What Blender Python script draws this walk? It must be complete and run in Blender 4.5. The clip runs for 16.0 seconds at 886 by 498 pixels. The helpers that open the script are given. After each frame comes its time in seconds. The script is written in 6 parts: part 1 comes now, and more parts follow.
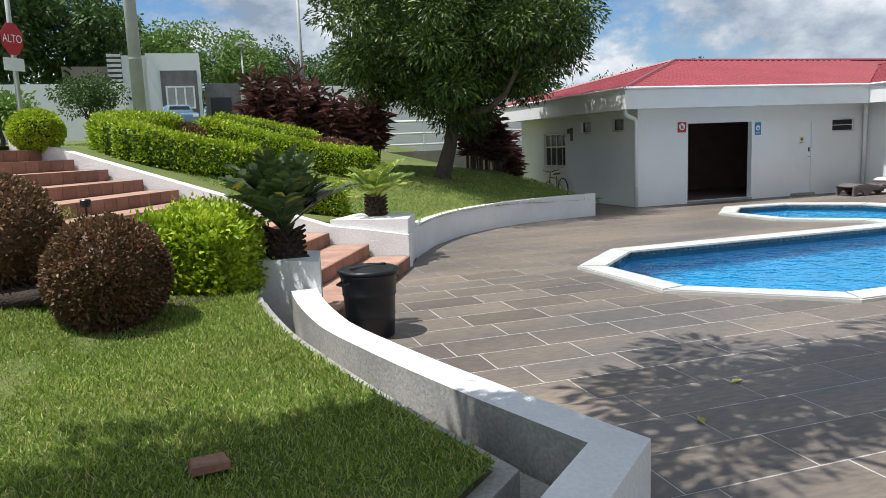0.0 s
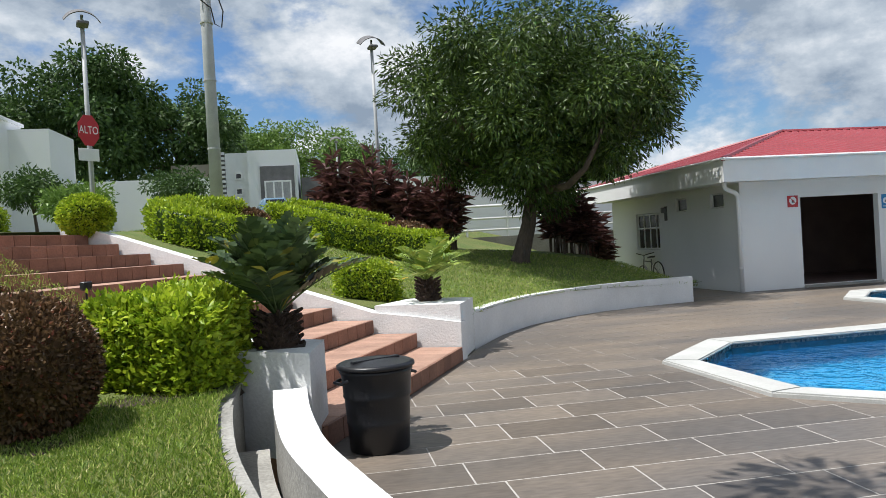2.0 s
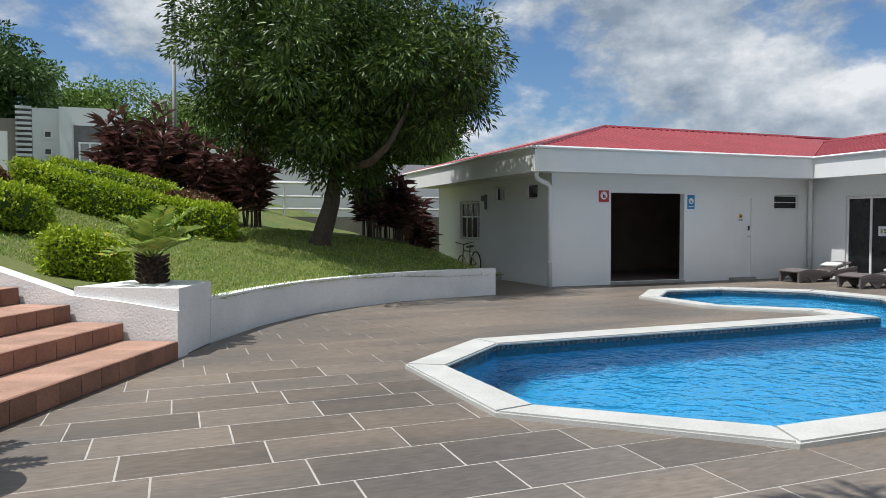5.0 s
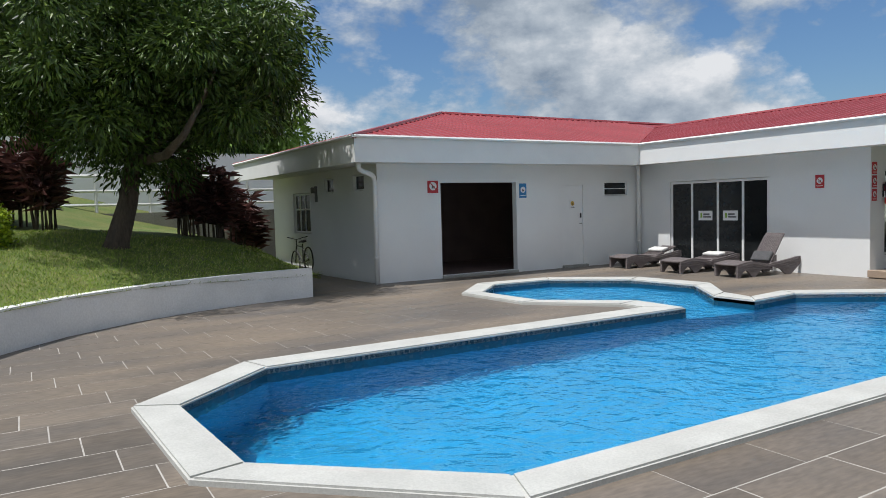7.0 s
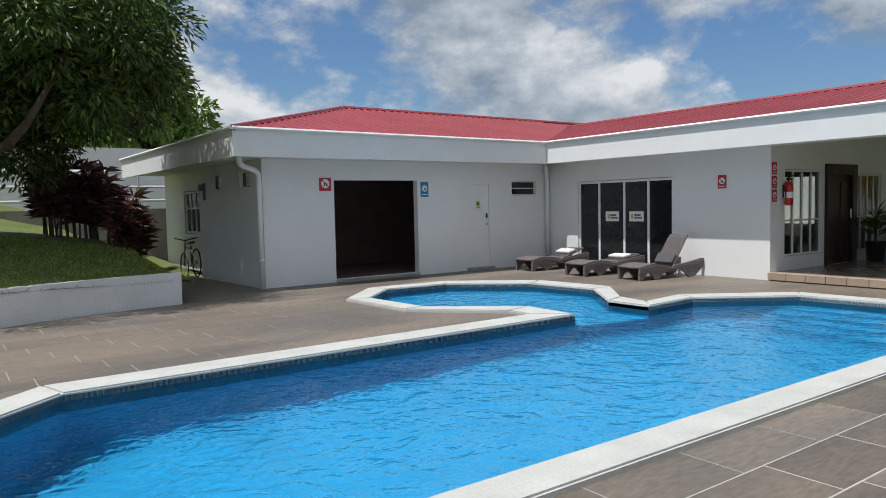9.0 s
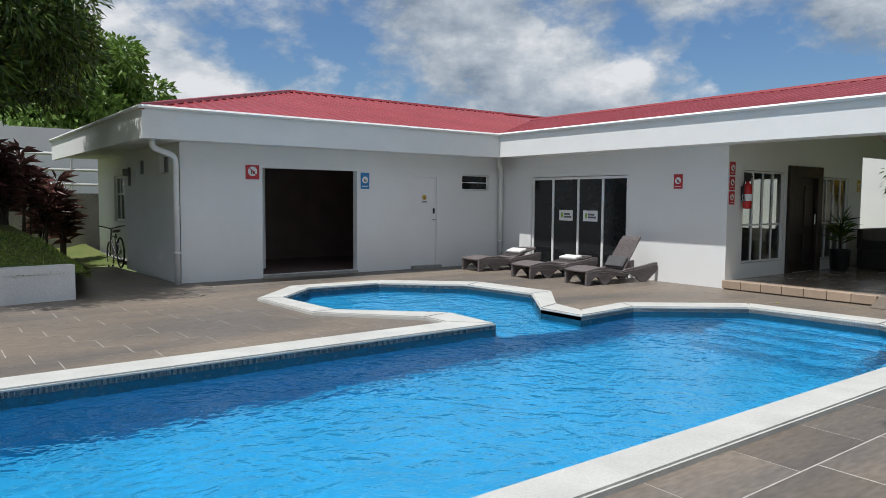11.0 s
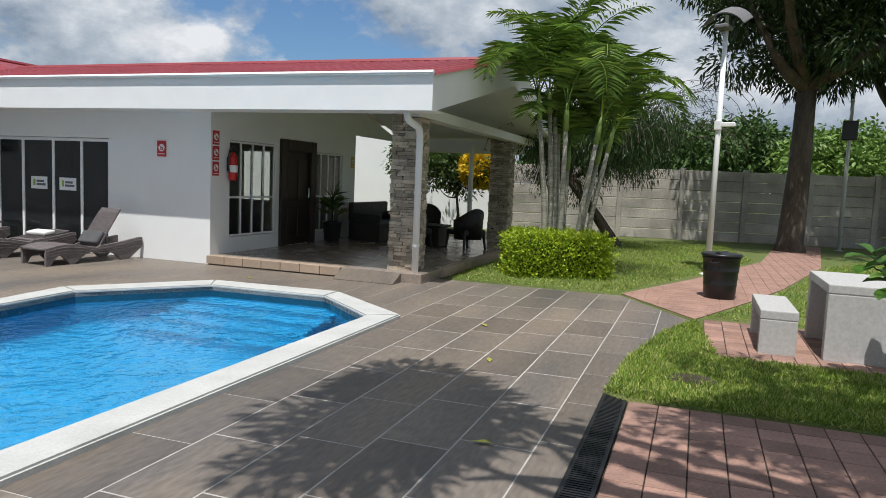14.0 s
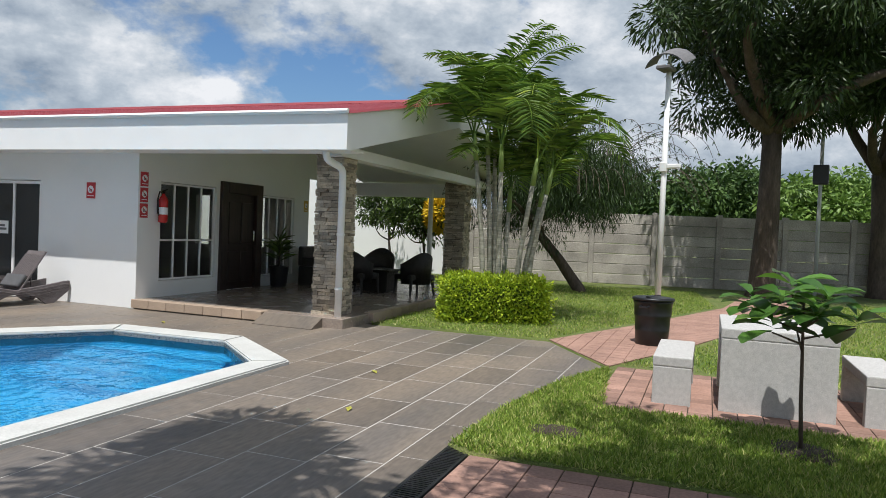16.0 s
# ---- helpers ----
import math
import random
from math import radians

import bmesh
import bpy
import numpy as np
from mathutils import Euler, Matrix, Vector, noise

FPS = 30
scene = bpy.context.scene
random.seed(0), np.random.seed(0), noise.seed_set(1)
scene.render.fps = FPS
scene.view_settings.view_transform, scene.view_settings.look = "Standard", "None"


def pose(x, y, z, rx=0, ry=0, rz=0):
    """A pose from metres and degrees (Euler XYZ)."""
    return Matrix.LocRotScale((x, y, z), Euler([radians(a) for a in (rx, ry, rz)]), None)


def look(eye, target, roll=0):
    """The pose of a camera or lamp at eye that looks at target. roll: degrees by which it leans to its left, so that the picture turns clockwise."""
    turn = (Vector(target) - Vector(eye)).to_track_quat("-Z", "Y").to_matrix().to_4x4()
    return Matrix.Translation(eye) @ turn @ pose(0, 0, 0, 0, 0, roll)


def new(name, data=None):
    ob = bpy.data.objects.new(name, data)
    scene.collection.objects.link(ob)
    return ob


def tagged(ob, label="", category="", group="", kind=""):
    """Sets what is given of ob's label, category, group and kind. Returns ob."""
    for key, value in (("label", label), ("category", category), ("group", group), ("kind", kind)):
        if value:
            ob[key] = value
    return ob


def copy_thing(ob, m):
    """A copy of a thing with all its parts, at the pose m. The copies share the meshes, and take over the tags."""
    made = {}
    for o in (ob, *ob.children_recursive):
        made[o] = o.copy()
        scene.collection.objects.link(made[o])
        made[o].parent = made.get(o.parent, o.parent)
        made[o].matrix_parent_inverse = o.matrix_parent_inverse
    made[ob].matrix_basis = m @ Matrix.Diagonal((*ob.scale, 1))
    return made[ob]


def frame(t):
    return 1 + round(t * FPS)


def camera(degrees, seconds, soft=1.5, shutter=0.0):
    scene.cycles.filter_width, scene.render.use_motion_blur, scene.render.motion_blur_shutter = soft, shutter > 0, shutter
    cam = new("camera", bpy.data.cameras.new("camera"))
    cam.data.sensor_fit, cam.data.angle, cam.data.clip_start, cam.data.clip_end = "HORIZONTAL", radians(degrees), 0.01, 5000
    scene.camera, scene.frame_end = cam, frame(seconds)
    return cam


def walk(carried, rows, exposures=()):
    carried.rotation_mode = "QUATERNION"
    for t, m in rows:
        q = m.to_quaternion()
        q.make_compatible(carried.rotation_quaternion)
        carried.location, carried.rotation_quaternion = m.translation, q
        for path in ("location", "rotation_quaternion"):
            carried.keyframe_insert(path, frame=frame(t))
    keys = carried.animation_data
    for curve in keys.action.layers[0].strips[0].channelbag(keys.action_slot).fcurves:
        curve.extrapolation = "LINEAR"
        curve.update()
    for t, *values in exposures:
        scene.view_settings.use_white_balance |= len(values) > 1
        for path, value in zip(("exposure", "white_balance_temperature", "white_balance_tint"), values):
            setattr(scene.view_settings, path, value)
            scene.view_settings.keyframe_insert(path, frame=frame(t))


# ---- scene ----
cam = camera(64.0, 16.0, soft=0.8)
METRES, EYE, TILT, LEAN, TURN = 8.0, 1.5, 0.0, 0.0, -21.0
PATH = [
    (0, (0.674, 0.278, 1.797), (1.273, 2.165, 1.51), -2.3),
    (0.5, (0.941, 0.541, 1.73), (1.469, 2.457, 1.502), -1.8),
    (1, (1.127, 0.803, 1.644), (1.688, 2.714, 1.464), -2.2),
    (1.5, (1.373, 1.051, 1.585), (1.967, 2.956, 1.455), -2.3),
    (1.7, (1.489, 1.198, 1.534), (2.022, 3.124, 1.467), -1.8),
    (2, (1.663, 1.471, 1.546), (2.0, 3.442, 1.528), -3.3),
    (2.5, (1.898, 1.776, 1.52), (2.056, 3.769, 1.551), -3.6),
    (3, (2.178, 1.888, 1.467), (2.275, 3.885, 1.519), -3.4),
    (3.5, (2.422, 2.087, 1.421), (2.703, 4.067, 1.474), -2.0),
    (4, (2.699, 2.3, 1.418), (3.269, 4.217, 1.422), -0.8),
    (4.2, (2.824, 2.362, 1.39), (3.434, 4.267, 1.37), -0.6),
    (6.3, (4.267, 2.795, 1.559), (5.149, 4.586, 1.451), -0.4),
    (6.5, (4.4, 2.851, 1.585), (5.32, 4.624, 1.479), -0.7),
    (7, (4.773, 2.905, 1.606), (5.791, 4.622, 1.486), -1.5),
    (7.5, (5.15, 2.904, 1.628), (6.242, 4.575, 1.492), -1.4),
    (8, (5.424, 3.01, 1.586), (6.578, 4.639, 1.462), -1.6),
    (10.3, (6.85, 3.386, 1.541), (8.033, 4.993, 1.409), -0.7),
    (10.5, (6.995, 3.42, 1.555), (8.19, 5.019, 1.42), -0.3),
    (11, (7.353, 3.492, 1.539), (8.554, 5.085, 1.401), 0.4),
    (11.5, (7.654, 3.562, 1.563), (8.901, 5.119, 1.415), 0.3),
    (12, (8.008, 3.499, 1.533), (9.316, 5.004, 1.376), 0.7),
    (12.5, (8.305, 3.447, 1.533), (9.802, 4.763, 1.371), 1.4),
    (13, (8.598, 3.367, 1.54), (10.311, 4.389, 1.389), 1.8),
    (13.5, (8.815, 3.069, 1.537), (10.645, 3.862, 1.385), 1.5),
    (14, (8.997, 2.779, 1.569), (10.873, 3.447, 1.377), 2.4),
    (14.5, (9.188, 2.581, 1.549), (11.11, 3.102, 1.374), 3.1),
    (15, (9.359, 2.261, 1.532), (11.288, 2.773, 1.405), 2.6),
    (15.5, (9.557, 1.882, 1.532), (11.444, 2.535, 1.433), 2.1),
    (16, (9.779, 1.726, 1.517), (11.652, 2.425, 1.46), 2.4),
]
walk(cam, [(t, look(eye, target, roll)) for t, eye, target, roll in PATH],
     [(0.0, 0.25, 6250, 10), (4.0, 0.10, 6250, 10), (6.5, -0.08, 6250, 10), (12.5, -0.13, 6250, 10), (14.5, 0.03, 6250, 10), (16.0, 0.08, 6250, 10)])

import mathutils

# ---- light ----
SUN = Vector((-0.40, -0.04, 1.0)).normalized()
sun_el = math.asin(SUN.z)
sun_data = bpy.data.lights.new("sun", "SUN")
sun_data.energy, sun_data.angle, sun_data.color = 5.0, radians(0.55), (1.0, 0.96, 0.90)
sun = new("sun", sun_data)
sun.matrix_world = look((0, 0, 30), Vector((0, 0, 30)) - SUN)
scene.view_settings.exposure = 0.0


CLOUDS = (0.3, 0.1, 0.0)


def sky_world():
    w = bpy.data.worlds.new("sky")
    scene.world = w
    w.use_nodes = True
    nt = w.node_tree
    nt.nodes.clear()
    N, L = nt.nodes.new, nt.links.new
    out, bg = N("ShaderNodeOutputWorld"), N("ShaderNodeBackground")
    sky = N("ShaderNodeTexSky")
    sky.sky_type, sky.sun_disc = "NISHITA", False
    sky.sun_elevation, sky.sun_rotation = sun_el, math.atan2(SUN.x, SUN.y)
    sky.air_density, sky.dust_density, sky.ozone_density = 1.3, 0.4, 2.0
    co = N("ShaderNodeTexCoord")
    # cumulus: a noise over directions, flattened, lit from above
    mp = N("ShaderNodeMapping"); mp.inputs["Scale"].default_value = (1.0, 1.0, 1.7); mp.inputs["Location"].default_value = CLOUDS
    L(co.outputs["Generated"], mp.inputs[0])

    def puff(dz):
        v = N("ShaderNodeVectorMath"); v.operation = "ADD"; v.inputs[1].default_value = (-0.02, 0, dz)
        L(mp.outputs[0], v.inputs[0])
        n = N("ShaderNodeTexNoise")
        n.inputs["Scale"].default_value, n.inputs["Detail"].default_value = 2.3, 12.0
        n.inputs["Roughness"].default_value, n.inputs["Lacunarity"].default_value = 0.57, 2.1
        L(v.outputs[0], n.inputs["Vector"])
        return n.outputs["Fac"]

    here, above = puff(0.0), puff(0.07)
    cover = N("ShaderNodeMapRange")
    cover.inputs["From Min"].default_value, cover.inputs["From Max"].default_value = 0.405, 0.475
    L(here, cover.inputs["Value"])
    diff = N("ShaderNodeMath"); diff.operation = "SUBTRACT"
    L(here, diff.inputs[0]); L(above, diff.inputs[1])
    lit = N("ShaderNodeMapRange")
    lit.inputs["From Min"].default_value, lit.inputs["From Max"].default_value = -0.10, 0.11
    L(diff.outputs[0], lit.inputs["Value"])
    ramp = N("ShaderNodeValToRGB")
    ramp.color_ramp.elements[0].position, ramp.color_ramp.elements[0].color = 0.05, (0.30, 0.37, 0.46, 1)
    ramp.color_ramp.elements[1].position, ramp.color_ramp.elements[1].color = 0.95, (1.0, 1.0, 1.0, 1)
    e = ramp.color_ramp.elements.new(0.5); e.color = (0.58, 0.64, 0.70, 1)
    L(lit.outputs[0], ramp.inputs[0])
    gain = N("ShaderNodeVectorMath"); gain.operation = "SCALE"; gain.inputs["Scale"].default_value = 11.6
    L(ramp.outputs[0], gain.inputs[0])
    mix = N("ShaderNodeMix"); mix.data_type = "RGBA"
    deep = N("ShaderNodeMix"); deep.data_type, deep.blend_type = "RGBA", "MULTIPLY"; deep.inputs["Factor"].default_value = 1.0
    deep.inputs["B"].default_value = (0.78, 1.0, 1.30, 1)
    L(sky.outputs[0], deep.inputs["A"])
    L(cover.outputs[0], mix.inputs["Factor"]); L(deep.outputs["Result"], mix.inputs["A"]); L(gain.outputs[0], mix.inputs["B"])
    L(mix.outputs["Result"], bg.inputs[0])
    bg.inputs[1].default_value = 0.072
    L(bg.outputs[0], out.inputs[0])


sky_world()

# ---- materials ----


def material(name, color, rough=0.7, var=0.25, scale=6.0, fine=60.0, bump=0.3, metal=0.0, color2=None, spec=0.5, per_object=0.0, stretch=(1, 1, 1), depth=0.01):
    """A surface with stains at two scales, fine relief and, if asked, a shade of its own for each piece."""
    m = bpy.data.materials.new(name)
    m.use_nodes = True
    nt = m.node_tree
    N, L = nt.nodes.new, nt.links.new
    b = nt.nodes["Principled BSDF"]
    geo = N("ShaderNodeNewGeometry")
    mp = N("ShaderNodeMapping"); mp.inputs["Scale"].default_value = stretch
    L(geo.outputs["Position"], mp.inputs[0])
    n1, n2 = N("ShaderNodeTexNoise"), N("ShaderNodeTexNoise")
    n1.inputs["Scale"].default_value, n1.inputs["Detail"].default_value = scale, 6
    n2.inputs["Scale"].default_value, n2.inputs["Detail"].default_value = fine, 3
    L(mp.outputs[0], n1.inputs["Vector"]); L(mp.outputs[0], n2.inputs["Vector"])
    c2 = color2 or tuple(v * (1 - var) for v in color)
    mix = N("ShaderNodeMix"); mix.data_type = "RGBA"
    mr = N("ShaderNodeMapRange")
    mr.inputs["From Min"].default_value, mr.inputs["From Max"].default_value = 0.35, 0.65
    L(n1.outputs["Fac"], mr.inputs["Value"])
    L(mr.outputs[0], mix.inputs["Factor"])
    mix.inputs["A"].default_value, mix.inputs["B"].default_value = (*color, 1), (*c2, 1)
    hsv = N("ShaderNodeHueSaturation")
    v = N("ShaderNodeMapRange")
    v.inputs["From Min"].default_value, v.inputs["From Max"].default_value = 0.3, 0.7
    v.inputs["To Min"].default_value, v.inputs["To Max"].default_value = 1 - var * 0.6, 1 + var * 0.6
    L(n2.outputs["Fac"], v.inputs["Value"])
    L(mix.outputs["Result"], hsv.inputs["Color"])
    if per_object:
        info = N("ShaderNodeObjectInfo")
        pr = N("ShaderNodeMapRange")
        pr.inputs["To Min"].default_value, pr.inputs["To Max"].default_value = 1 - per_object, 1 + per_object
        L(info.outputs["Random"], pr.inputs["Value"])
        mul = N("ShaderNodeMath"); mul.operation = "MULTIPLY"
        L(v.outputs[0], mul.inputs[0]); L(pr.outputs[0], mul.inputs[1]); L(mul.outputs[0], hsv.inputs["Value"])
    else:
        L(v.outputs[0], hsv.inputs["Value"])
    L(hsv.outputs[0], b.inputs["Base Color"])
    rr = N("ShaderNodeMapRange")
    rr.inputs["To Min"].default_value, rr.inputs["To Max"].default_value = max(rough - 0.12, 0.03), min(rough + 0.12, 1)
    L(n1.outputs["Fac"], rr.inputs["Value"]); L(rr.outputs[0], b.inputs["Roughness"])
    b.inputs["Metallic"].default_value = metal
    b.inputs["Specular IOR Level"].default_value = spec
    if bump:
        bp = N("ShaderNodeBump"); bp.inputs["Strength"].default_value, bp.inputs["Distance"].default_value = bump, depth
        L(n2.outputs["Fac"], bp.inputs["Height"]); L(bp.outputs[0], b.inputs["Normal"])
    return m


def leaf_material(name, dark, light, dry=None, rough=0.45, transl=0.25, dry_at=0.95):
    """Leaves: each one (an island) with its own green, a little light passing through."""
    m = bpy.data.materials.new(name)
    m.use_nodes = True
    nt = m.node_tree
    N, L = nt.nodes.new, nt.links.new
    b = nt.nodes["Principled BSDF"]
    geo = N("ShaderNodeNewGeometry")
    r = N("ShaderNodeValToRGB")
    r.color_ramp.elements[0].color, r.color_ramp.elements[1].color = (*dark, 1), (*light, 1)
    if dry:
        e = r.color_ramp.elements.new(dry_at); e.color = (*light, 1)
        r.color_ramp.elements[2].color = (*dry, 1)
    L(geo.outputs["Random Per Island"], r.inputs[0])
    n = N("ShaderNodeTexNoise"); n.inputs["Scale"].default_value = 1.3
    L(geo.outputs["Position"], n.inputs["Vector"])
    hsv = N("ShaderNodeHueSaturation")
    mr = N("ShaderNodeMapRange"); mr.inputs["To Min"].default_value, mr.inputs["To Max"].default_value = 0.7, 1.3
    L(n.outputs["Fac"], mr.inputs["Value"]); L(mr.outputs[0], hsv.inputs["Value"]); L(r.outputs[0], hsv.inputs["Color"])
    L(hsv.outputs[0], b.inputs["Base Color"])
    b.inputs["Roughness"].default_value = rough
    b.inputs["Specular IOR Level"].default_value = 0.35
    if transl:
        t = N("ShaderNodeBsdfTranslucent"); L(hsv.outputs[0], t.inputs["Color"])
        mx = N("ShaderNodeMixShader"); mx.inputs[0].default_value = transl
        L(b.outputs[0], mx.inputs[1]); L(t.outputs[0], mx.inputs[2])
        L(mx.outputs[0], nt.nodes["Material Output"].inputs["Surface"])
    return m


M_WALL = material("white_wall_paint", (0.80, 0.80, 0.79), 0.75, 0.05, 0.7, 90, 0.25, depth=0.004)
M_WALL_ROUGH = material("rough_white_plaster", (0.78, 0.78, 0.77), 0.8, 0.10, 1.6, 38, 0.6, depth=0.01)
M_TRIM = material("white_trim", (0.80, 0.80, 0.79), 0.5, 0.04, 2, 80, 0.05)
M_SOFFIT = material("soffit", (0.80, 0.80, 0.78), 0.7, 0.06, 1.2, 60, 0.1)
M_ROOF = material("red_roof_sheet", (0.30, 0.05, 0.06), 0.45, 0.18, 0.8, 25, 0.08)
M_GROUT = material("pale_grout", (0.44, 0.415, 0.38), 0.9, 0.2, 5, 80, 0.3)
M_TILE = material("grey_brown_tile", (0.118, 0.104, 0.092), 0.5, 0.34, 0.55, 14, 0.25, color2=(0.185, 0.150, 0.116), per_object=0.22, stretch=(0.6, 2.2, 1), depth=0.004)
M_COPING = material("white_coping", (0.50, 0.50, 0.475), 0.8, 0.14, 2.5, 70, 0.4, depth=0.004)
M_POOL = material("blue_pool_tile", (0.015, 0.225, 0.435), 0.35, 0.12, 1.5, 20, 0.0)
M_POOL_BAND = material("dark_teal_waterline_tile", (0.01, 0.08, 0.14), 0.25, 0.3, 9, 40, 0.1)
M_LAWN = material("lawn_soil", (0.085, 0.13, 0.022), 0.9, 0.5, 1.4, 60, 0.8, color2=(0.135, 0.15, 0.04), depth=0.02)
M_SOIL = material("dark_soil", (0.055, 0.038, 0.025), 0.95, 0.4, 4, 50, 0.8, depth=0.02)
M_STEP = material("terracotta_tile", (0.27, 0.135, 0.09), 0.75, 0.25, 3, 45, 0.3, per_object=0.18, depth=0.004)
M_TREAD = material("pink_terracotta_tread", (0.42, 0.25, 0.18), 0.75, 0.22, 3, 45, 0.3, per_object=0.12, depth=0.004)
M_PAVER = material("pink_clay_paver", (0.32, 0.19, 0.145), 0.85, 0.25, 2.5, 45, 0.4, per_object=0.28, depth=0.005)
M_CONC = material("grey_concrete", (0.36, 0.35, 0.32), 0.85, 0.30, 2.0, 40, 0.5, depth=0.008)
# Dimness of the room behind the opening is put into this colour.
M_ROOM_SHADE = material("shaded_interior", (0.15, 0.10, 0.09), 0.7, 0.2, 2, 40, 0.1)
M_BLACK = material("black_plastic", (0.012, 0.012, 0.014), 0.38, 0.2, 5, 90, 0.08)
M_METAL = material("galvanised_pole", (0.46, 0.47, 0.47), 0.5, 0.15, 3, 60, 0.1)
M_BARK = material("brown_bark", (0.10, 0.075, 0.055), 0.9, 0.4, 5, 26, 1.0, stretch=(1, 1, 0.3), depth=0.03)

# ---- builders ----


def obj(name, bm, mat, parent=None, label="", smooth=False):
    me = bpy.data.meshes.new(name)
    bm.to_mesh(me)
    bm.free()
    if mat:
        for k in mat if isinstance(mat, (list, tuple)) else [mat]:
            me.materials.append(k)
    if smooth:
        me.polygons.foreach_set("use_smooth", [True] * len(me.polygons))
    ob = new(name, me)
    if parent:
        ob.parent = parent
    if label:
        ob["label"] = label
    return ob


def part(name, bm, mat, parent, label="", smooth=False):
    return obj(name, bm, mat, parent, label, smooth)


def thing(name, m=None, label="", category="", group="", kind=""):
    e = new(name)
    e.empty_display_size = 0.1
    if m is not None:
        e.matrix_world = m
    return tagged(e, label, category, group, kind)


def add_box(bm, x0, x1, y0, y1, z0, z1, m=None):
    vs = [bm.verts.new((x, y, z)) for z in (z0, z1) for x, y in ((x0, y0), (x1, y0), (x1, y1), (x0, y1))]
    for f in ((3, 2, 1, 0), (4, 5, 6, 7), (0, 1, 5, 4), (1, 2, 6, 5), (2, 3, 7, 6), (3, 0, 4, 7)):
        bm.faces.new([vs[i] for i in f])
    if m is not None:
        bmesh.ops.transform(bm, matrix=m, verts=vs)
    return vs


def box(x0, x1, y0, y1, z0, z1, bevel=0.0, seg=1):
    bm = bmesh.new()
    add_box(bm, x0, x1, y0, y1, z0, z1)
    if bevel:
        bmesh.ops.bevel(bm, geom=bm.edges[:], offset=bevel, segments=seg, affect="EDGES", profile=0.6)
    return bm


def prism(pts, z0, z1, bm=None):
    """An upright block on a plan outline given anticlockwise; z1 may be a list with a height for each corner."""
    bm = bm or bmesh.new()
    tops = z1 if isinstance(z1, (list, tuple)) else [z1] * len(pts)
    lows = z0 if isinstance(z0, (list, tuple)) else [z0] * len(pts)
    a = [bm.verts.new((p[0], p[1], z)) for p, z in zip(pts, lows)]
    b = [bm.verts.new((p[0], p[1], z)) for p, z in zip(pts, tops)]
    n = len(pts)
    bm.faces.new(a[::-1]); bm.faces.new(b)
    for i in range(n):
        bm.faces.new((a[i], a[(i + 1) % n], b[(i + 1) % n], b[i]))
    return bm


def add_tube(bm, pts, radii, sides=8, cap=True):
    """A round bar along points, with a radius at each."""
    pts = [Vector(p) for p in pts]
    rings = []
    side = None
    for i, p in enumerate(pts):
        d = (pts[min(i + 1, len(pts) - 1)] - pts[max(i - 1, 0)]).normalized()
        ref = side if side is not None else (Vector((1, 0, 0)) if abs(d.x) < 0.8 else Vector((0, 1, 0)))
        u = (ref - d * ref.dot(d)).normalized()
        side = u
        w = d.cross(u)
        r = radii[i] if isinstance(radii, (list, tuple)) else radii
        rings.append([bm.verts.new(p + u * (r * math.cos(a)) + w * (r * math.sin(a))) for a in (2 * math.pi * k / sides for k in range(sides))])
    for r0, r1 in zip(rings, rings[1:]):
        for k in range(sides):
            bm.faces.new((r0[k], r0[(k + 1) % sides], r1[(k + 1) % sides], r1[k]))
    if cap:
        bm.faces.new(rings[0][::-1]); bm.faces.new(rings[-1])
    return bm


def tube(pts, radii, sides=8):
    return add_tube(bmesh.new(), pts, radii, sides)


def lathe(profile, sides=24, bm=None):
    """A turned body: (radius, height) pairs from bottom to top, closed at both ends."""
    bm = bm or bmesh.new()
    rings = [[bm.verts.new((r * math.cos(2 * math.pi * k / sides), r * math.sin(2 * math.pi * k / sides), z)) for k in range(sides)] for r, z in profile]
    for r0, r1 in zip(rings, rings[1:]):
        for k in range(sides):
            bm.faces.new((r0[k], r0[(k + 1) % sides], r1[(k + 1) % sides], r1[k]))
    bm.faces.new(rings[0][::-1]); bm.faces.new(rings[-1])
    return bm


def offset_line(pts, d):
    """A plan polyline moved sideways by d (to the left of its run), mitred at its corners."""
    out = []
    for i, p in enumerate(pts):
        a, p, b = Vector(pts[max(i - 1, 0)]), Vector(p), Vector(pts[min(i + 1, len(pts) - 1)])
        t0 = (p - a).normalized() if i else (b - p).normalized()
        t1 = (b - p).normalized() if i < len(pts) - 1 else t0
        n0, n1 = Vector((-t0.y, t0.x)), Vector((-t1.y, t1.x))
        n = (n0 + n1).normalized()
        k = d / max(0.45, n.dot(n0))
        out.append((p.x + n.x * k, p.y + n.y * k))
    return out


def smooth_line(pts, n=6):
    """A rounded plan polyline through the points (Catmull-Rom)."""
    out = []
    for i in range(len(pts) - 1):
        p0, p1, p2, p3 = (Vector(pts[max(0, min(len(pts) - 1, j))]) for j in (i - 1, i, i + 1, i + 2))
        for k in range(n):
            t = k / n
            v = 0.5 * ((2 * p1) + (p2 - p0) * t + (2 * p0 - 5 * p1 + 4 * p2 - p3) * t * t + (3 * p1 - p0 - 3 * p2 + p3) * t ** 3)
            out.append(tuple(v))
    out.append(tuple(pts[-1]))
    return out


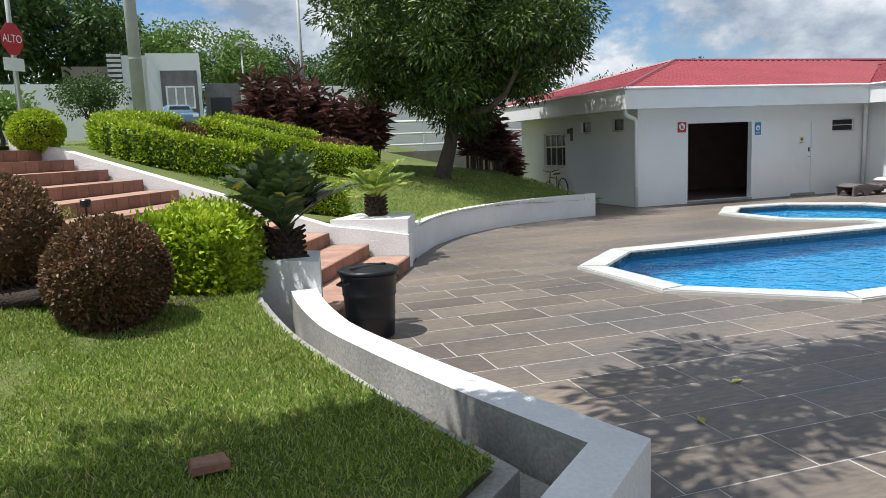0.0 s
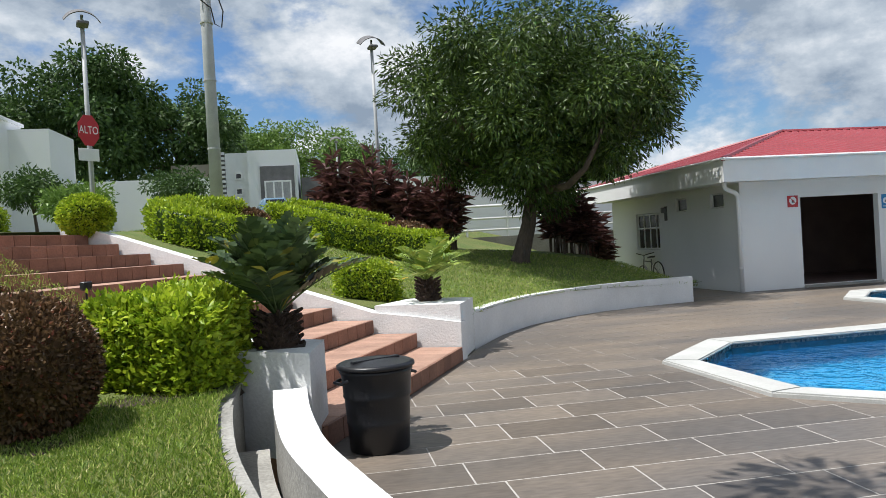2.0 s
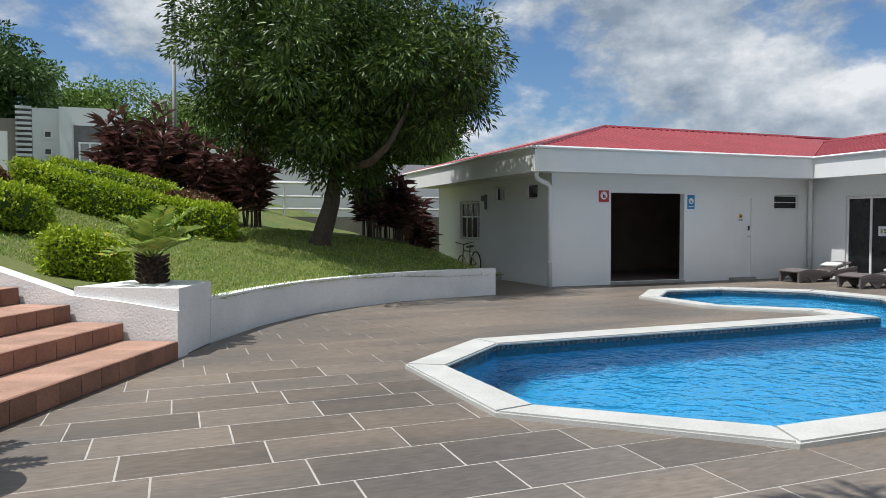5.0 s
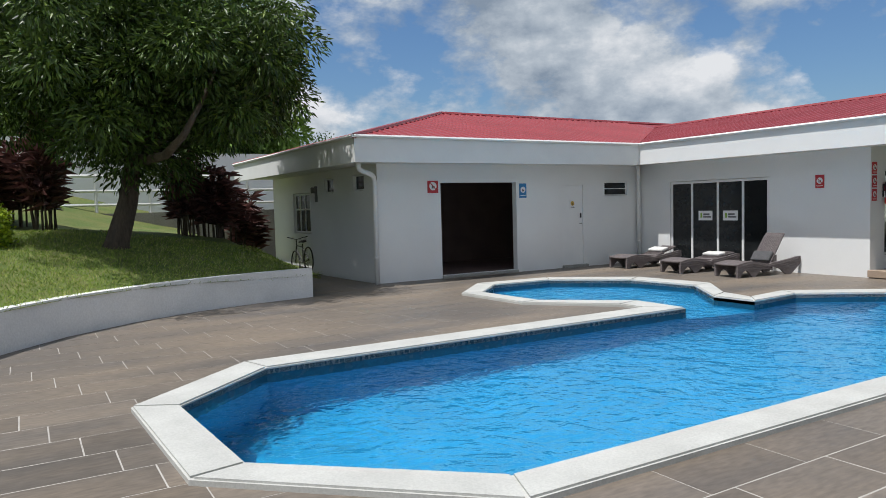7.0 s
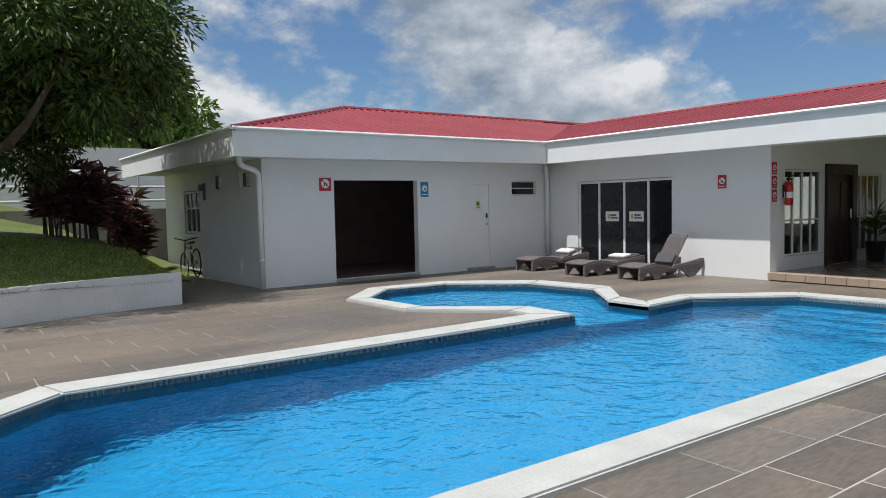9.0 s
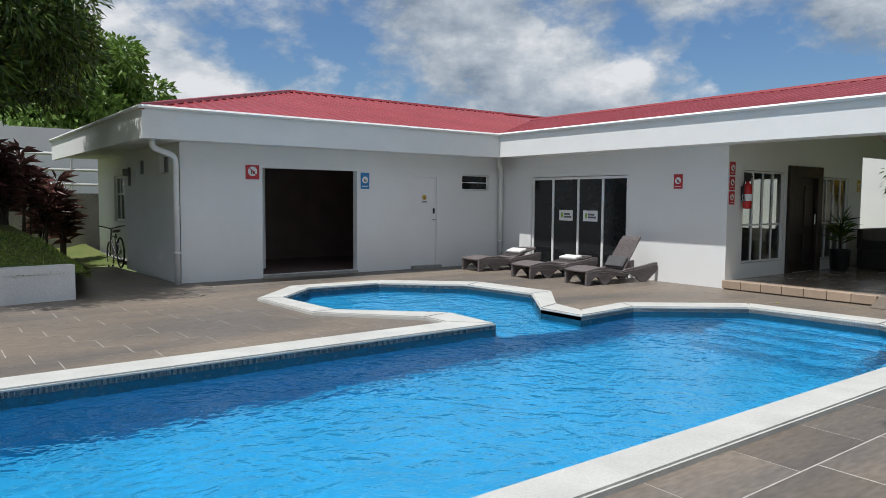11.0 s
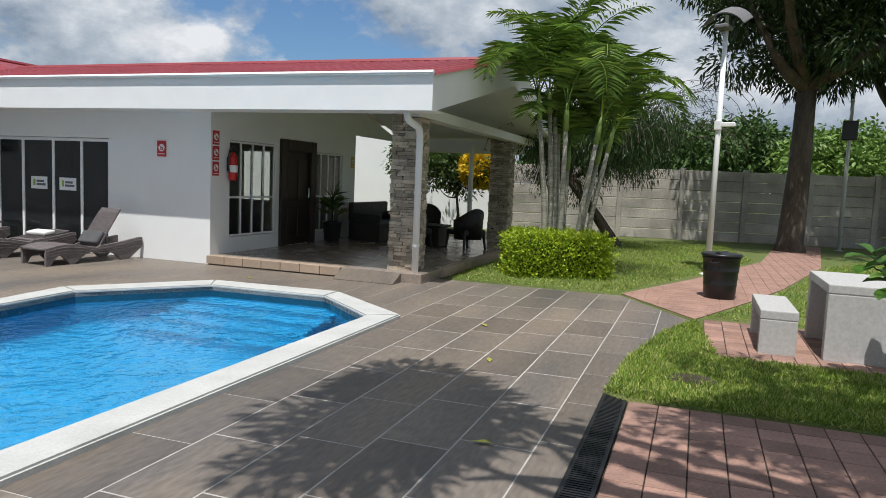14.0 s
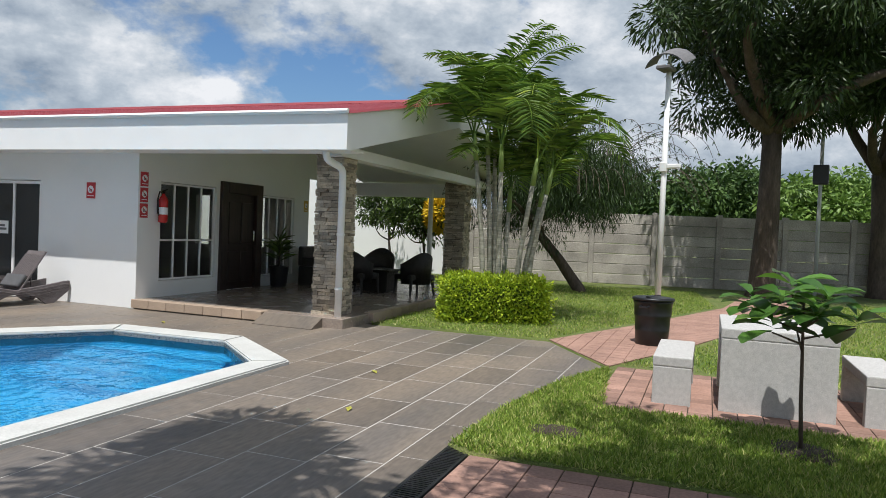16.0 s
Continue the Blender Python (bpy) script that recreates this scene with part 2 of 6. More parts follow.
# ---- plan ----
EAVE_X, EAVE_Y, EAVE_W = 18.2, 15.78, 10.45
FB, FT = 2.52, 3.03
WX, WY = 18.907, 16.484
POOL_IN = [(5.81, 8.92), (5.90, 7.28), (7.14, 6.19), (16.03, 6.16), (16.92, 7.18), (16.85, 8.85), (15.55, 9.85), (14.35, 9.75), (14.35, 10.50),
           (15.33, 11.70), (15.20, 13.15), (14.05, 14.28), (12.72, 14.35), (11.86, 13.48), (11.95, 12.00), (13.07, 10.92), (13.02, 9.93), (6.81, 9.87)]
POOL_OUT = [(5.46, 9.12), (5.54, 7.21), (7.01, 5.85), (16.28, 5.85), (17.33, 7.20), (17.24, 9.09), (15.72, 10.22), (14.70, 10.08), (14.85, 10.68),
            (15.83, 11.74), (15.68, 13.43), (14.29, 14.70), (12.58, 14.78), (11.51, 13.65), (11.59, 11.96), (12.58, 10.80), (12.60, 10.36), (6.70, 10.28)]
STEP_R, STEP_L, STEP_D, RISE = Vector((3.376, 10.492)), Vector((1.62, 7.04)), Vector((-0.543, 0.328)), 0.182
RET_WALL = [(3.76, 11.45), (4.45, 12.60), (5.23, 13.55), (6.15, 14.28), (7.15, 14.82), (8.25, 15.15), (9.33, 15.33)]
LOW_WALL = [(1.50, 6.74), (1.53, 6.3), (1.63, 5.6), (1.78, 5.0), (1.95, 4.4), (2.16, 3.75), (2.46, 2.91)]


def inside(p, poly):
    x, y, c = p[0], p[1], False
    for (ax, ay), (bx, by) in zip(poly, poly[1:] + poly[:1]):
        if (ay > y) != (by > y) and x < (bx - ax) * (y - ay) / (by - ay) + ax:
            c = not c
    return c


def crosses(poly, rect):
    """Whether the outline runs through the rectangle."""
    x0, x1, y0, y1 = rect
    for (ax, ay), (bx, by) in zip(poly, poly[1:] + poly[:1]):
        t0, t1, ok = 0.0, 1.0, True
        for a, d, lo, hi in ((ax, bx - ax, x0, x1), (ay, by - ay, y0, y1)):
            if abs(d) < 1e-9:
                ok = ok and lo < a < hi
            else:
                u, v = sorted(((lo - a) / d, (hi - a) / d))
                t0, t1 = max(t0, u), min(t1, v)
        if ok and t0 < t1:
            return True
    return False


def clipped(rect_pts, keep, holes):
    """The triangles of an outline that lie within keep (or anywhere) and outside the holes: points and faces."""
    pts, edges = [], []
    for loop in [rect_pts] + ([keep] if keep else []) + holes:
        s = len(pts)
        pts += [Vector(p) for p in loop]
        edges += [(s + i, s + (i + 1) % len(loop)) for i in range(len(loop))]
    vs, _, fs, *_ = mathutils.geometry.delaunay_2d_cdt(pts, edges, [], 0, 1e-5)
    good = []
    for f in fs:
        c = sum((vs[i] for i in f), Vector((0, 0))) / len(f)
        if inside(c, rect_pts) and (not keep or inside(c, keep)) and not any(inside(c, h) for h in holes):
            good.append(f)
    return vs, good


def slab(rect_pts, keep, holes, z0, z1, bm=None):
    bm = bm or bmesh.new()
    vs, fs = clipped(rect_pts, keep, holes)
    if not fs:
        return None
    made = {}
    for f in fs:
        for i in f:
            if i not in made:
                made[i] = bm.verts.new((vs[i].x, vs[i].y, z1))
    count = {}
    for f in fs:
        bm.faces.new([made[i] for i in f])
        for a, b in zip(f, f[1:] + f[:1]):
            count[(a, b)] = 1
    low = {}
    for a, b in count:
        if (b, a) not in count:
            for i in (a, b):
                if i not in low:
                    low[i] = bm.verts.new((vs[i].x, vs[i].y, z0))
            bm.faces.new((made[b], made[a], low[a], low[b]))
    return bm


def upper_h(x, y):
    """Height of the sloping lawn north-west of the deck."""
    p = Vector((x, y))
    d = 1e9
    for a, b in zip(RET_WALL, RET_WALL[1:]):
        a, b = Vector(a), Vector(b)
        t = max(0, min(1, (p - a).dot(b - a) / (b - a).length_squared))
        d = min(d, (p - (a + (b - a) * t)).length)
    run_up = STEP_D.normalized()
    along = max(0.0, (p - STEP_R).dot(run_up))
    aside = max(0.0, (p - STEP_R).dot(Vector((-run_up.y, run_up.x)) * -1))
    stair = min(along * RISE / STEP_D.length, 1.95)
    east = max(0.0, min(1.0, (x - 5.0) / 5.0))
    slope = (0.50 + 0.16 * min(d, 5.0)) * (1 - 0.40 * east * east)
    h = min(max(slope, stair + 0.14), stair + 0.20 + 0.25 * aside, 2.15)
    fall = min(1.0, max(0.03, (10.25 - x) / 0.9)) if y > 15.6 else 1.0
    return max(h, 0.40) * fall + 0.05 * max(0.0, y - 23.0)


def near_h(x, y):
    """Height of the lawn beside the camera's start."""
    return 0.385 + 0.055 * max(0.0, y - 3.0) + 0.02 * max(0.0, -x)


# ---- ground ----
DECK = [(1.60, 7.12), (1.52, 6.5), (1.68, 5.4), (2.08, 4.0), (2.46, 2.91), (1.97, 2.47), (1.2, 1.75), (-0.6, 0.4), (-2.5, -3.0), (9.0, -3.0), (9.0, 3.36), (14.42, 3.36), (15.6, 3.3), (17.0, 3.05), (18.0, 2.75),
        (19.58, 3.74), (19.58, 6.6), (18.9, 6.8), (18.95, 16.55), (11.2, 16.55), (11.0, 20.6), (9.6, 20.6), (9.33, 15.33), (8.25, 15.15), (7.15, 14.82), (6.15, 14.28), (5.23, 13.55), (4.45, 12.60), (3.80, 11.45), (3.376, 10.492)]
ground = obj("ground", box(-500, 500, -500, 500, -3.2, -2.0), M_LAWN)
tagged(ground, "grassy open ground reaching to the hills", "ground", kind="structure")
bed = slab(DECK, None, [POOL_OUT], -0.10, -0.0012)
deck = tagged(obj("floor_deck", bed, M_GROUT), "pale grout bed under the grey-brown deck tiles", "floor", kind="structure")


def lawn_patch(name, outline, hfun, step, label, mat=None):
    xs = [p[0] for p in outline]; ys = [p[1] for p in outline]
    bm = bmesh.new()
    x = min(xs)
    grid = {}
    nx, ny = int((max(xs) - min(xs)) / step) + 1, int((max(ys) - min(ys)) / step) + 1
    pts = [Vector(p) for p in outline]
    edges = [(i, (i + 1) % len(outline)) for i in range(len(outline))]
    for i in range(nx):
        for j in range(ny):
            p = (min(xs) + i * step, min(ys) + j * step)
            if inside(p, outline):
                pts.append(Vector(p))
    vs, _, fs, *_ = mathutils.geometry.delaunay_2d_cdt(pts, edges, [], 1, 1e-4)
    mv = [bm.verts.new((v.x, v.y, hfun(v.x, v.y))) for v in vs]
    for f in fs:
        c = sum((vs[i] for i in f), Vector((0, 0))) / len(f)
        if inside(c, outline):
            bm.faces.new([mv[i] for i in f])
    rim = bmesh.ops.extrude_edge_only(bm, edges=[e for e in bm.edges if e.is_boundary])["geom"] if name == "lawn_east" else []
    for v in rim:
        if isinstance(v, bmesh.types.BMVert):
            v.co.z -= 0.12
    ob = obj(name, bm, mat or M_LAWN, smooth=True)
    return tagged(ob, label, "lawn", kind="structure")


stair_top = 11
R_TOP, L_TOP = STEP_R + STEP_D * stair_top, STEP_L + STEP_D * stair_top
UPPER = RET_WALL + [(9.6, 15.4), (10.2, 20.0), (11.3, 21.0), (11.3, 60), (-60, 60), (-60, 16), (-6, 14.6)] + [tuple(L_TOP), tuple(R_TOP + Vector((0.06, 0.10))), tuple(STEP_R + STEP_D * 6 + Vector((0.06, 0.10))), (3.42, 10.9)]
KERB = offset_line(smooth_line(LOW_WALL[:-1], 3) + [(2.46, 2.91), (1.97, 2.47), (1.0, 1.60)], -0.50)[2:]
LAWN_EDGE = offset_line(smooth_line(LOW_WALL[:-1], 3) + [(2.46, 2.91), (1.97, 2.47), (1.0, 1.60)], -0.59)[2:]
NEAR = LAWN_EDGE[::-1] + [(1.02, 6.9), tuple(STEP_L + STEP_D * 6), tuple(L_TOP), (-7, 14.5), (-16, 10), (-16, -3), (-2.6, -3), (-1.2, 0.2)]
lawn_patch("lawn_upper", UPPER, upper_h, 0.6, "sunlit mown lawn sloping up behind the retaining wall")


def near_z(x, y):
    along = max(0.0, (Vector((x, y)) - STEP_L).dot(STEP_D) / STEP_D.length)
    return max(near_h(x, y), 0.30 + along * (RISE / STEP_D.length) * 0.9) if x < 1.2 else near_h(x, y)


lawn_patch("lawn_near", NEAR, near_z, 0.4, "mown lawn with patchy light and dark green grass")
EAST = [(14.293, 3.17), (14.42, 3.36), (15.6, 3.3), (17.0, 3.05), (18.0, 2.75), (19.58, 3.74), (19.58, 6.5), (26.2, 6.5), (26.2, 24), (60, 24), (60, -20), (14.293, -20)]
lawn_patch("lawn_east", EAST, lambda x, y: 0.02, 1.2, "green lawn under the trees by the garden wall")
ramp = obj("ramp", prism([(-3, -3), (1.9, -3), (1.9, 2.0), (1.2, 1.75), (-0.6, 0.4)], -0.1, [0.36, 0.02, 0.02, 0.10, 0.36]), M_CONC)
tagged(ramp, "sloping concrete path down to the deck", "path", kind="structure")

# ---- pool ----
shell = bmesh.new()


def ring(poly, z):
    return [shell.verts.new((x, y, z)) for x, y in poly]


r0, r1, r2 = ring(POOL_IN, 0.02), ring(POOL_IN, -0.20), ring(POOL_IN, -1.35)
n = len(POOL_IN)
for i in range(n):
    j = (i + 1) % n
    f = shell.faces.new((r0[i], r0[j], r1[j], r1[i])); f.material_index = 1
    shell.faces.new((r1[i], r1[j], r2[j], r2[i]))
shell.faces.new(r2)
pool = thing("swimming_pool", None, "blue tiled swimming pool joined to a shallow round pool", "pool", kind="structure")
part("basin", shell, [M_POOL, M_POOL_BAND], pool)
for i in range(n):
    j = (i + 1) % n
    bm = prism([POOL_OUT[i], POOL_OUT[j], POOL_IN[j], POOL_IN[i]], -0.03, 0.05)
    bmesh.ops.bevel(bm, geom=[e for e in bm.edges if all(v.co.z > 0 for v in e.verts)], offset=0.015, segments=2, affect="EDGES")
    part("coping_stone", bm, M_COPING, pool)


def water_material():
    m = bpy.data.materials.new("pool_water")
    m.use_nodes = True
    nt = m.node_tree
    N, L = nt.nodes.new, nt.links.new
    b = nt.nodes["Principled BSDF"]
    b.inputs["Base Color"].default_value = (0.80, 0.95, 1.0, 1)
    b.inputs["Roughness"].default_value, b.inputs["IOR"].default_value = 0.02, 1.33
    b.inputs["Transmission Weight"].default_value = 1.0
    geo = N("ShaderNodeNewGeometry")
    n1, n2 = N("ShaderNodeTexNoise"), N("ShaderNodeTexNoise")
    n1.inputs["Scale"].default_value, n1.inputs["Detail"].default_value, n1.inputs["Distortion"].default_value = 2.6, 3, 0.6
    n2.inputs["Scale"].default_value, n2.inputs["Detail"].default_value = 9.0, 2
    L(geo.outputs["Position"], n1.inputs["Vector"]); L(geo.outputs["Position"], n2.inputs["Vector"])
    a = N("ShaderNodeMath"); a.operation = "MULTIPLY_ADD"; a.inputs[1].default_value = 0.38
    L(n2.outputs["Fac"], a.inputs[0]); L(n1.outputs["Fac"], a.inputs[2])
    bp = N("ShaderNodeBump"); bp.inputs["Strength"].default_value, bp.inputs["Distance"].default_value = 0.8, 0.07
    L(a.outputs[0], bp.inputs["Height"]); L(bp.outputs[0], b.inputs["Normal"])
    return m


wb = bmesh.new()
wb.faces.new([wb.verts.new((x, y, -0.09)) for x, y in POOL_IN])
water = tagged(obj("water", wb, water_material()), "clear blue rippled pool water", "water", kind="structure")
water.visible_shadow = False

# ---- building ----


def wall_run(name, axis, at, u0, u1, z0, z1, openings, thick=0.16, mat=None, inward=1, label="white painted plaster wall"):
    """A wall in the plane axis = at, from u0 to u1, with rectangular openings (ua, ub, za, zb) through it."""
    us = sorted({u0, u1, *(o[0] for o in openings), *(o[1] for o in openings)})
    zs = sorted({z0, z1, *(o[2] for o in openings), *(o[3] for o in openings)})
    bm = bmesh.new()
    solid = {(i, k): not any(o[0] <= (us[i] + us[i + 1]) / 2 <= o[1] and o[2] <= (zs[k] + zs[k + 1]) / 2 <= o[3] for o in openings) for i in range(len(us) - 1) for k in range(len(zs) - 1)}
    vert = {}

    def v(i, k, s):
        if (i, k, s) not in vert:
            w = at + s * thick * inward
            vert[(i, k, s)] = bm.verts.new((us[i], w, zs[k]) if axis == "y" else (w, us[i], zs[k]))
        return vert[(i, k, s)]

    for (i, k), s in solid.items():
        if not s:
            continue
        bm.faces.new([v(i, k, 0), v(i + 1, k, 0), v(i + 1, k + 1, 0), v(i, k + 1, 0)])
        bm.faces.new([v(i, k + 1, 1), v(i + 1, k + 1, 1), v(i + 1, k, 1), v(i, k, 1)])
        for di, dk, q in ((-1, 0, ((i, k), (i, k + 1))), (1, 0, ((i + 1, k + 1), (i + 1, k))), (0, -1, ((i + 1, k), (i, k))), (0, 1, ((i, k + 1), (i + 1, k + 1)))):
            if not solid.get((i + di, k + dk), False):
                (a, b), (c, d) = q
                bm.faces.new([v(a, b, 0), v(c, d, 0), v(c, d, 1), v(a, b, 1)])
    bmesh.ops.recalc_face_normals(bm, faces=bm.faces[:])
    return tagged(obj(name, bm, mat or M_WALL), label, "wall", kind="structure")


OPEN1 = (12.80, 14.88, 0.06, 2.13)
DOOR1 = (16.27, 16.98, 0.07, 2.07)
VENT1 = (17.69, 18.50, 1.77, 2.13)
wall_run("wall_south", "y", WY, 11.25, WX, -0.02, 2.56, [OPEN1, DOOR1, VENT1])
SLIDE = (12.66, 15.43, 0.04, 2.07)
wall_run("wall_west", "x", WX, 10.49, WY, -0.02, 2.56, [SLIDE])
W1, D1, W2 = (19.42, 20.88, 0.42, 2.12), (20.98, 22.30, 0.15, 2.25), (22.36, 23.58, 0.36, 2.06)
wall_run("wall_porch", "y", 10.49, WX + 0.16, 24.2, 0.0, 2.56, [W1, D1, W2])
wall_run("wall_west_end", "x", 11.25, WY + 0.16, 20.5, -0.05, 2.56, [(17.15, 17.75, 2.0, 2.36), (18.9, 19.5, 2.0, 2.36)])
wall_run("wall_recess", "x", 11.42, 20.36, 24.0, -0.05, 2.56, [(20.70, 22.35, 0.96, 2.07)])
wall_run("wall_return", "y", 20.5, 11.26, 11.41, -0.05, 2.56, [], inward=-1, thick=0.14)
wall_run("wall_back", "y", 24.0, 11.42, 24.2, -0.05, 2.56, [])
wall_run("wall_east", "x", 24.2, 10.66, 23.9, -0.05, 2.56, [(11.6, 13.6, 0.9, 2.1), (15.0, 17.0, 0.3, 2.1)], inward=-1)
floor_in = tagged(obj("floor_indoor", box(11.42, 24.04, 16.65, 23.9, -0.05, 0.045), M_ROOM_SHADE), "indoor floor, coloured dark for the dim room", "floor", kind="structure")
tagged(obj("floor_hall", box(WX + 0.17, 24.03, 10.66, 16.64, -0.05, 0.04), M_CONC), "grey hall floor", "floor", kind="structure")
ceil = box(11.3, 24.1, 16.6, 23.9, 2.56, 2.60)
tagged(obj("ceiling", ceil, M_SOFFIT), "plain white ceiling", "ceiling", kind="structure")
tagged(obj("ceiling_hall", box(WX + 0.05, 24.1, 10.55, 16.58, 2.56, 2.60), M_SOFFIT), "plain white ceiling", "ceiling", kind="structure")
wall_run("wall_room_back", "y", 20.0, 11.42, 18.9, 0.045, 2.56, [], thick=0.1, mat=M_ROOM_SHADE, label="inner wall, coloured dark for the dim room")

wall_run("wall_partition", "x", 13.35, 17.9, 20.0, 0.045, 2.56, [], thick=0.1, label="pale partition wall in the dim room")

# roof: two wings with a valley between them
PN, PE = 0.265, 0.212
SX, GY, RW, RN = 22.65, 6.30, 15.14, 20.33
E0 = FT - 0.02
ZN, ZE = E0 + PN * (RN - EAVE_Y), E0 + PE * (SX - EAVE_X)
EB, NB = 2 * SX - EAVE_X, 2 * RN - EAVE_Y
VY = EAVE_Y + (ZE - E0) / PN
rb = bmesh.new()
P = {k: rb.verts.new(c) for k, c in dict(a=(EAVE_W, EAVE_Y, E0), b=(EAVE_X, EAVE_Y, E0), c=(EAVE_X, GY, E0), d=(SX, GY, ZE), e=(EB, GY, E0), f=(EB, EAVE_Y, E0), g=(EAVE_W, NB, E0), h=(RW, RN, ZN), i=(SX, VY, ZE), j=(EB, RN, ZN), k=(EB, NB, E0)).items()}
for names in ("abijh", "bcdi", "defi", "kghj", "gah"):
    if names == "abijh":
        for tri in ("abh", "bih", "ijh"):
            rb.faces.new([P[q] for q in tri])
        rb.faces.new([P[q] for q in "ifj"])
    else:
        rb.faces.new([P[q] for q in names])
roof = thing("roof", None, "red corrugated metal hip roof with white fascia", "roof", kind="structure")
part("roof_deck", rb, M_ROOF, roof)


def sheet_ribs(origin, along, up, n, gap, length):
    """Raised ribs of roof sheet running up the slope; length(s) gives the start and end of the run, in plan."""
    bm = bmesh.new()
    nrm = along.cross(up).normalized()
    if nrm.z < 0:
        nrm = -nrm
    for k in range(n):
        p = origin + along * (k * gap)
        l0, l1 = length(k * gap)
        if l1 - l0 < 0.05:
            continue
        w, hgt = 0.028, 0.03
        vs = [bm.verts.new(q + along * s + nrm * hh) for q in (p + up * l0, p + up * l1) for s, hh in ((-w * 1.5, -0.01), (-w * 0.6, hgt), (w * 0.6, hgt), (w * 1.5, -0.01))]
        for i in range(3):
            bm.faces.new((vs[i], vs[i + 1], vs[i + 5], vs[i + 4]))
        bm.faces.new((vs[3], vs[2], vs[1], vs[0])); bm.faces.new(vs[4:])
    return bm


run, run_n, hipr = SX - EAVE_X, RN - EAVE_Y, RW - EAVE_W
part("roof_ribs", sheet_ribs(Vector((EAVE_W, EAVE_Y, E0)), Vector((1, 0, 0)), Vector((0, 1, PN)), int((SX - EAVE_W) / 0.24), 0.24,
     lambda s: (max(0, s - (EAVE_X - EAVE_W)) * PE / PN, min(s * run_n / hipr, run_n))), M_ROOF, roof)
part("roof_ribs", sheet_ribs(Vector((EAVE_X, GY, E0)), Vector((0, 1, 0)), Vector((1, 0, PE)), int((VY - GY) / 0.24), 0.24,
     lambda s: (max(0, s - (EAVE_Y - GY)) * PN / PE, run)), M_ROOF, roof)
part("roof_ribs", sheet_ribs(Vector((EAVE_W, EAVE_Y, E0)), Vector((0, 1, 0)), Vector((1, 0, (ZN - E0) / hipr)), int((NB - EAVE_Y) / 0.24), 0.24,
     lambda s: (0, min(s, 2 * run_n - s) * hipr / run_n)), M_ROOF, roof)
for pa, pb in (((EAVE_W, EAVE_Y, E0 + .02), (RW, RN, ZN + .02)), ((RW, RN, ZN + .02), (EB, RN, ZN + .02)), ((SX, VY, ZE + .02), (SX, GY, ZE + .02)), ((EAVE_W, NB, E0 + .02), (RW, RN, ZN + .02))):
    part("ridge_cap", tube([pa, pb], 0.06, 6), M_ROOF, roof)


def fascia(name, pts, inner, lows, tops):
    """A fascia board between two plan points with its own thickness."""
    (ax, ay), (bx, by) = pts
    d = (Vector((bx, by)) - Vector((ax, ay))).normalized()
    nrm = Vector((-d.y, d.x)) * inner
    quad = [(ax, ay), (bx, by), (bx + nrm.x, by + nrm.y), (ax + nrm.x, ay + nrm.y)]
    bm = prism(quad, [lows[0], lows[1], lows[1], lows[0]], [tops[0], tops[1], tops[1], tops[0]])
    bmesh.ops.recalc_face_normals(bm, faces=bm.faces[:])
    return part(name, bm, M_TRIM, roof)


fascia("fascia", ((EAVE_W, EAVE_Y), (EAVE_X, EAVE_Y)), 0.10, (FB, FB), (FT, FT))
fascia("fascia", ((EAVE_X, EAVE_Y - 0.0), (EAVE_X, GY)), 0.10, (FB, FB), (FT, FT))
fascia("fascia", ((EAVE_W, NB), (EAVE_W, EAVE_Y + 0.1)), 0.10, (FB, FB), (FT, FT))
fascia("fascia", ((EAVE_X + 0.1, GY), (SX, GY)), 0.10, (FB, FB + run * PE), (FT, ZE + 0.04))
fascia("fascia", ((SX, GY), (EB, GY)), 0.10, (FB + run * PE, FB), (ZE + 0.04, FT))
for q0, q1 in (((EAVE_W - 0.02, EAVE_Y - 0.03), (EAVE_X - 0.02, EAVE_Y - 0.03)), ((EAVE_X - 0.03, EAVE_Y - 0.03), (EAVE_X - 0.03, GY - 0.02)), ((EAVE_W - 0.03, NB), (EAVE_W - 0.03, EAVE_Y - 0.02))):
    part("gutter_lip", tube([(*q0, FT), (*q1, FT)], 0.035, 6), M_TRIM, roof)
part("soffit", prism([(EAVE_W + 0.1, EAVE_Y + 0.1), (EAVE_X + 0.1, EAVE_Y + 0.1), (WX - 0.005, WY - 0.005), (11.245, WY - 0.005), (11.245, 20.36), (11.41, 20.36), (11.41, 23.95), (EAVE_W + 0.1, 23.95)], FB + 0.02, FB + 0.045), M_SOFFIT, roof)
part("soffit", box(EAVE_X + 0.1, WX - 0.005, GY + 0.1, EAVE_Y + 0.1, FB + 0.02, FB + 0.045), M_SOFFIT, roof)
for xa, xb, za, zb in ((18.32, SX, 2.66, 2.66 + PE * (SX - 18.32)), (SX, EB - 0.15, 2.66 + PE * (SX - 18.32), 2.66)):
    q = prism([(xa, GY + 0.12), (xb, GY + 0.12), (xb, 10.49), (xa, 10.49)], [za, zb, zb, za], [za + 0.03, zb + 0.03, zb + 0.03, za + 0.03])
    tagged(obj("ceiling_porch", q, M_SOFFIT), "white sloping porch ceiling", "ceiling", kind="structure")
gb = bmesh.new()
front = [gb.verts.new((x, 10.492, z)) for x, z in ((18.92, 2.555), (EB - 0.2, 2.555), (SX, 2.66 + PE * (SX - 18.32)))]
back = [gb.verts.new((v.co.x, 10.62, v.co.z)) for v in front]
gb.faces.new(front); gb.faces.new(back[::-1])
for i in range(3):
    gb.faces.new((front[i], back[i], back[(i + 1) % 3], front[(i + 1) % 3]))
bmesh.ops.recalc_face_normals(gb, faces=gb.faces[:])
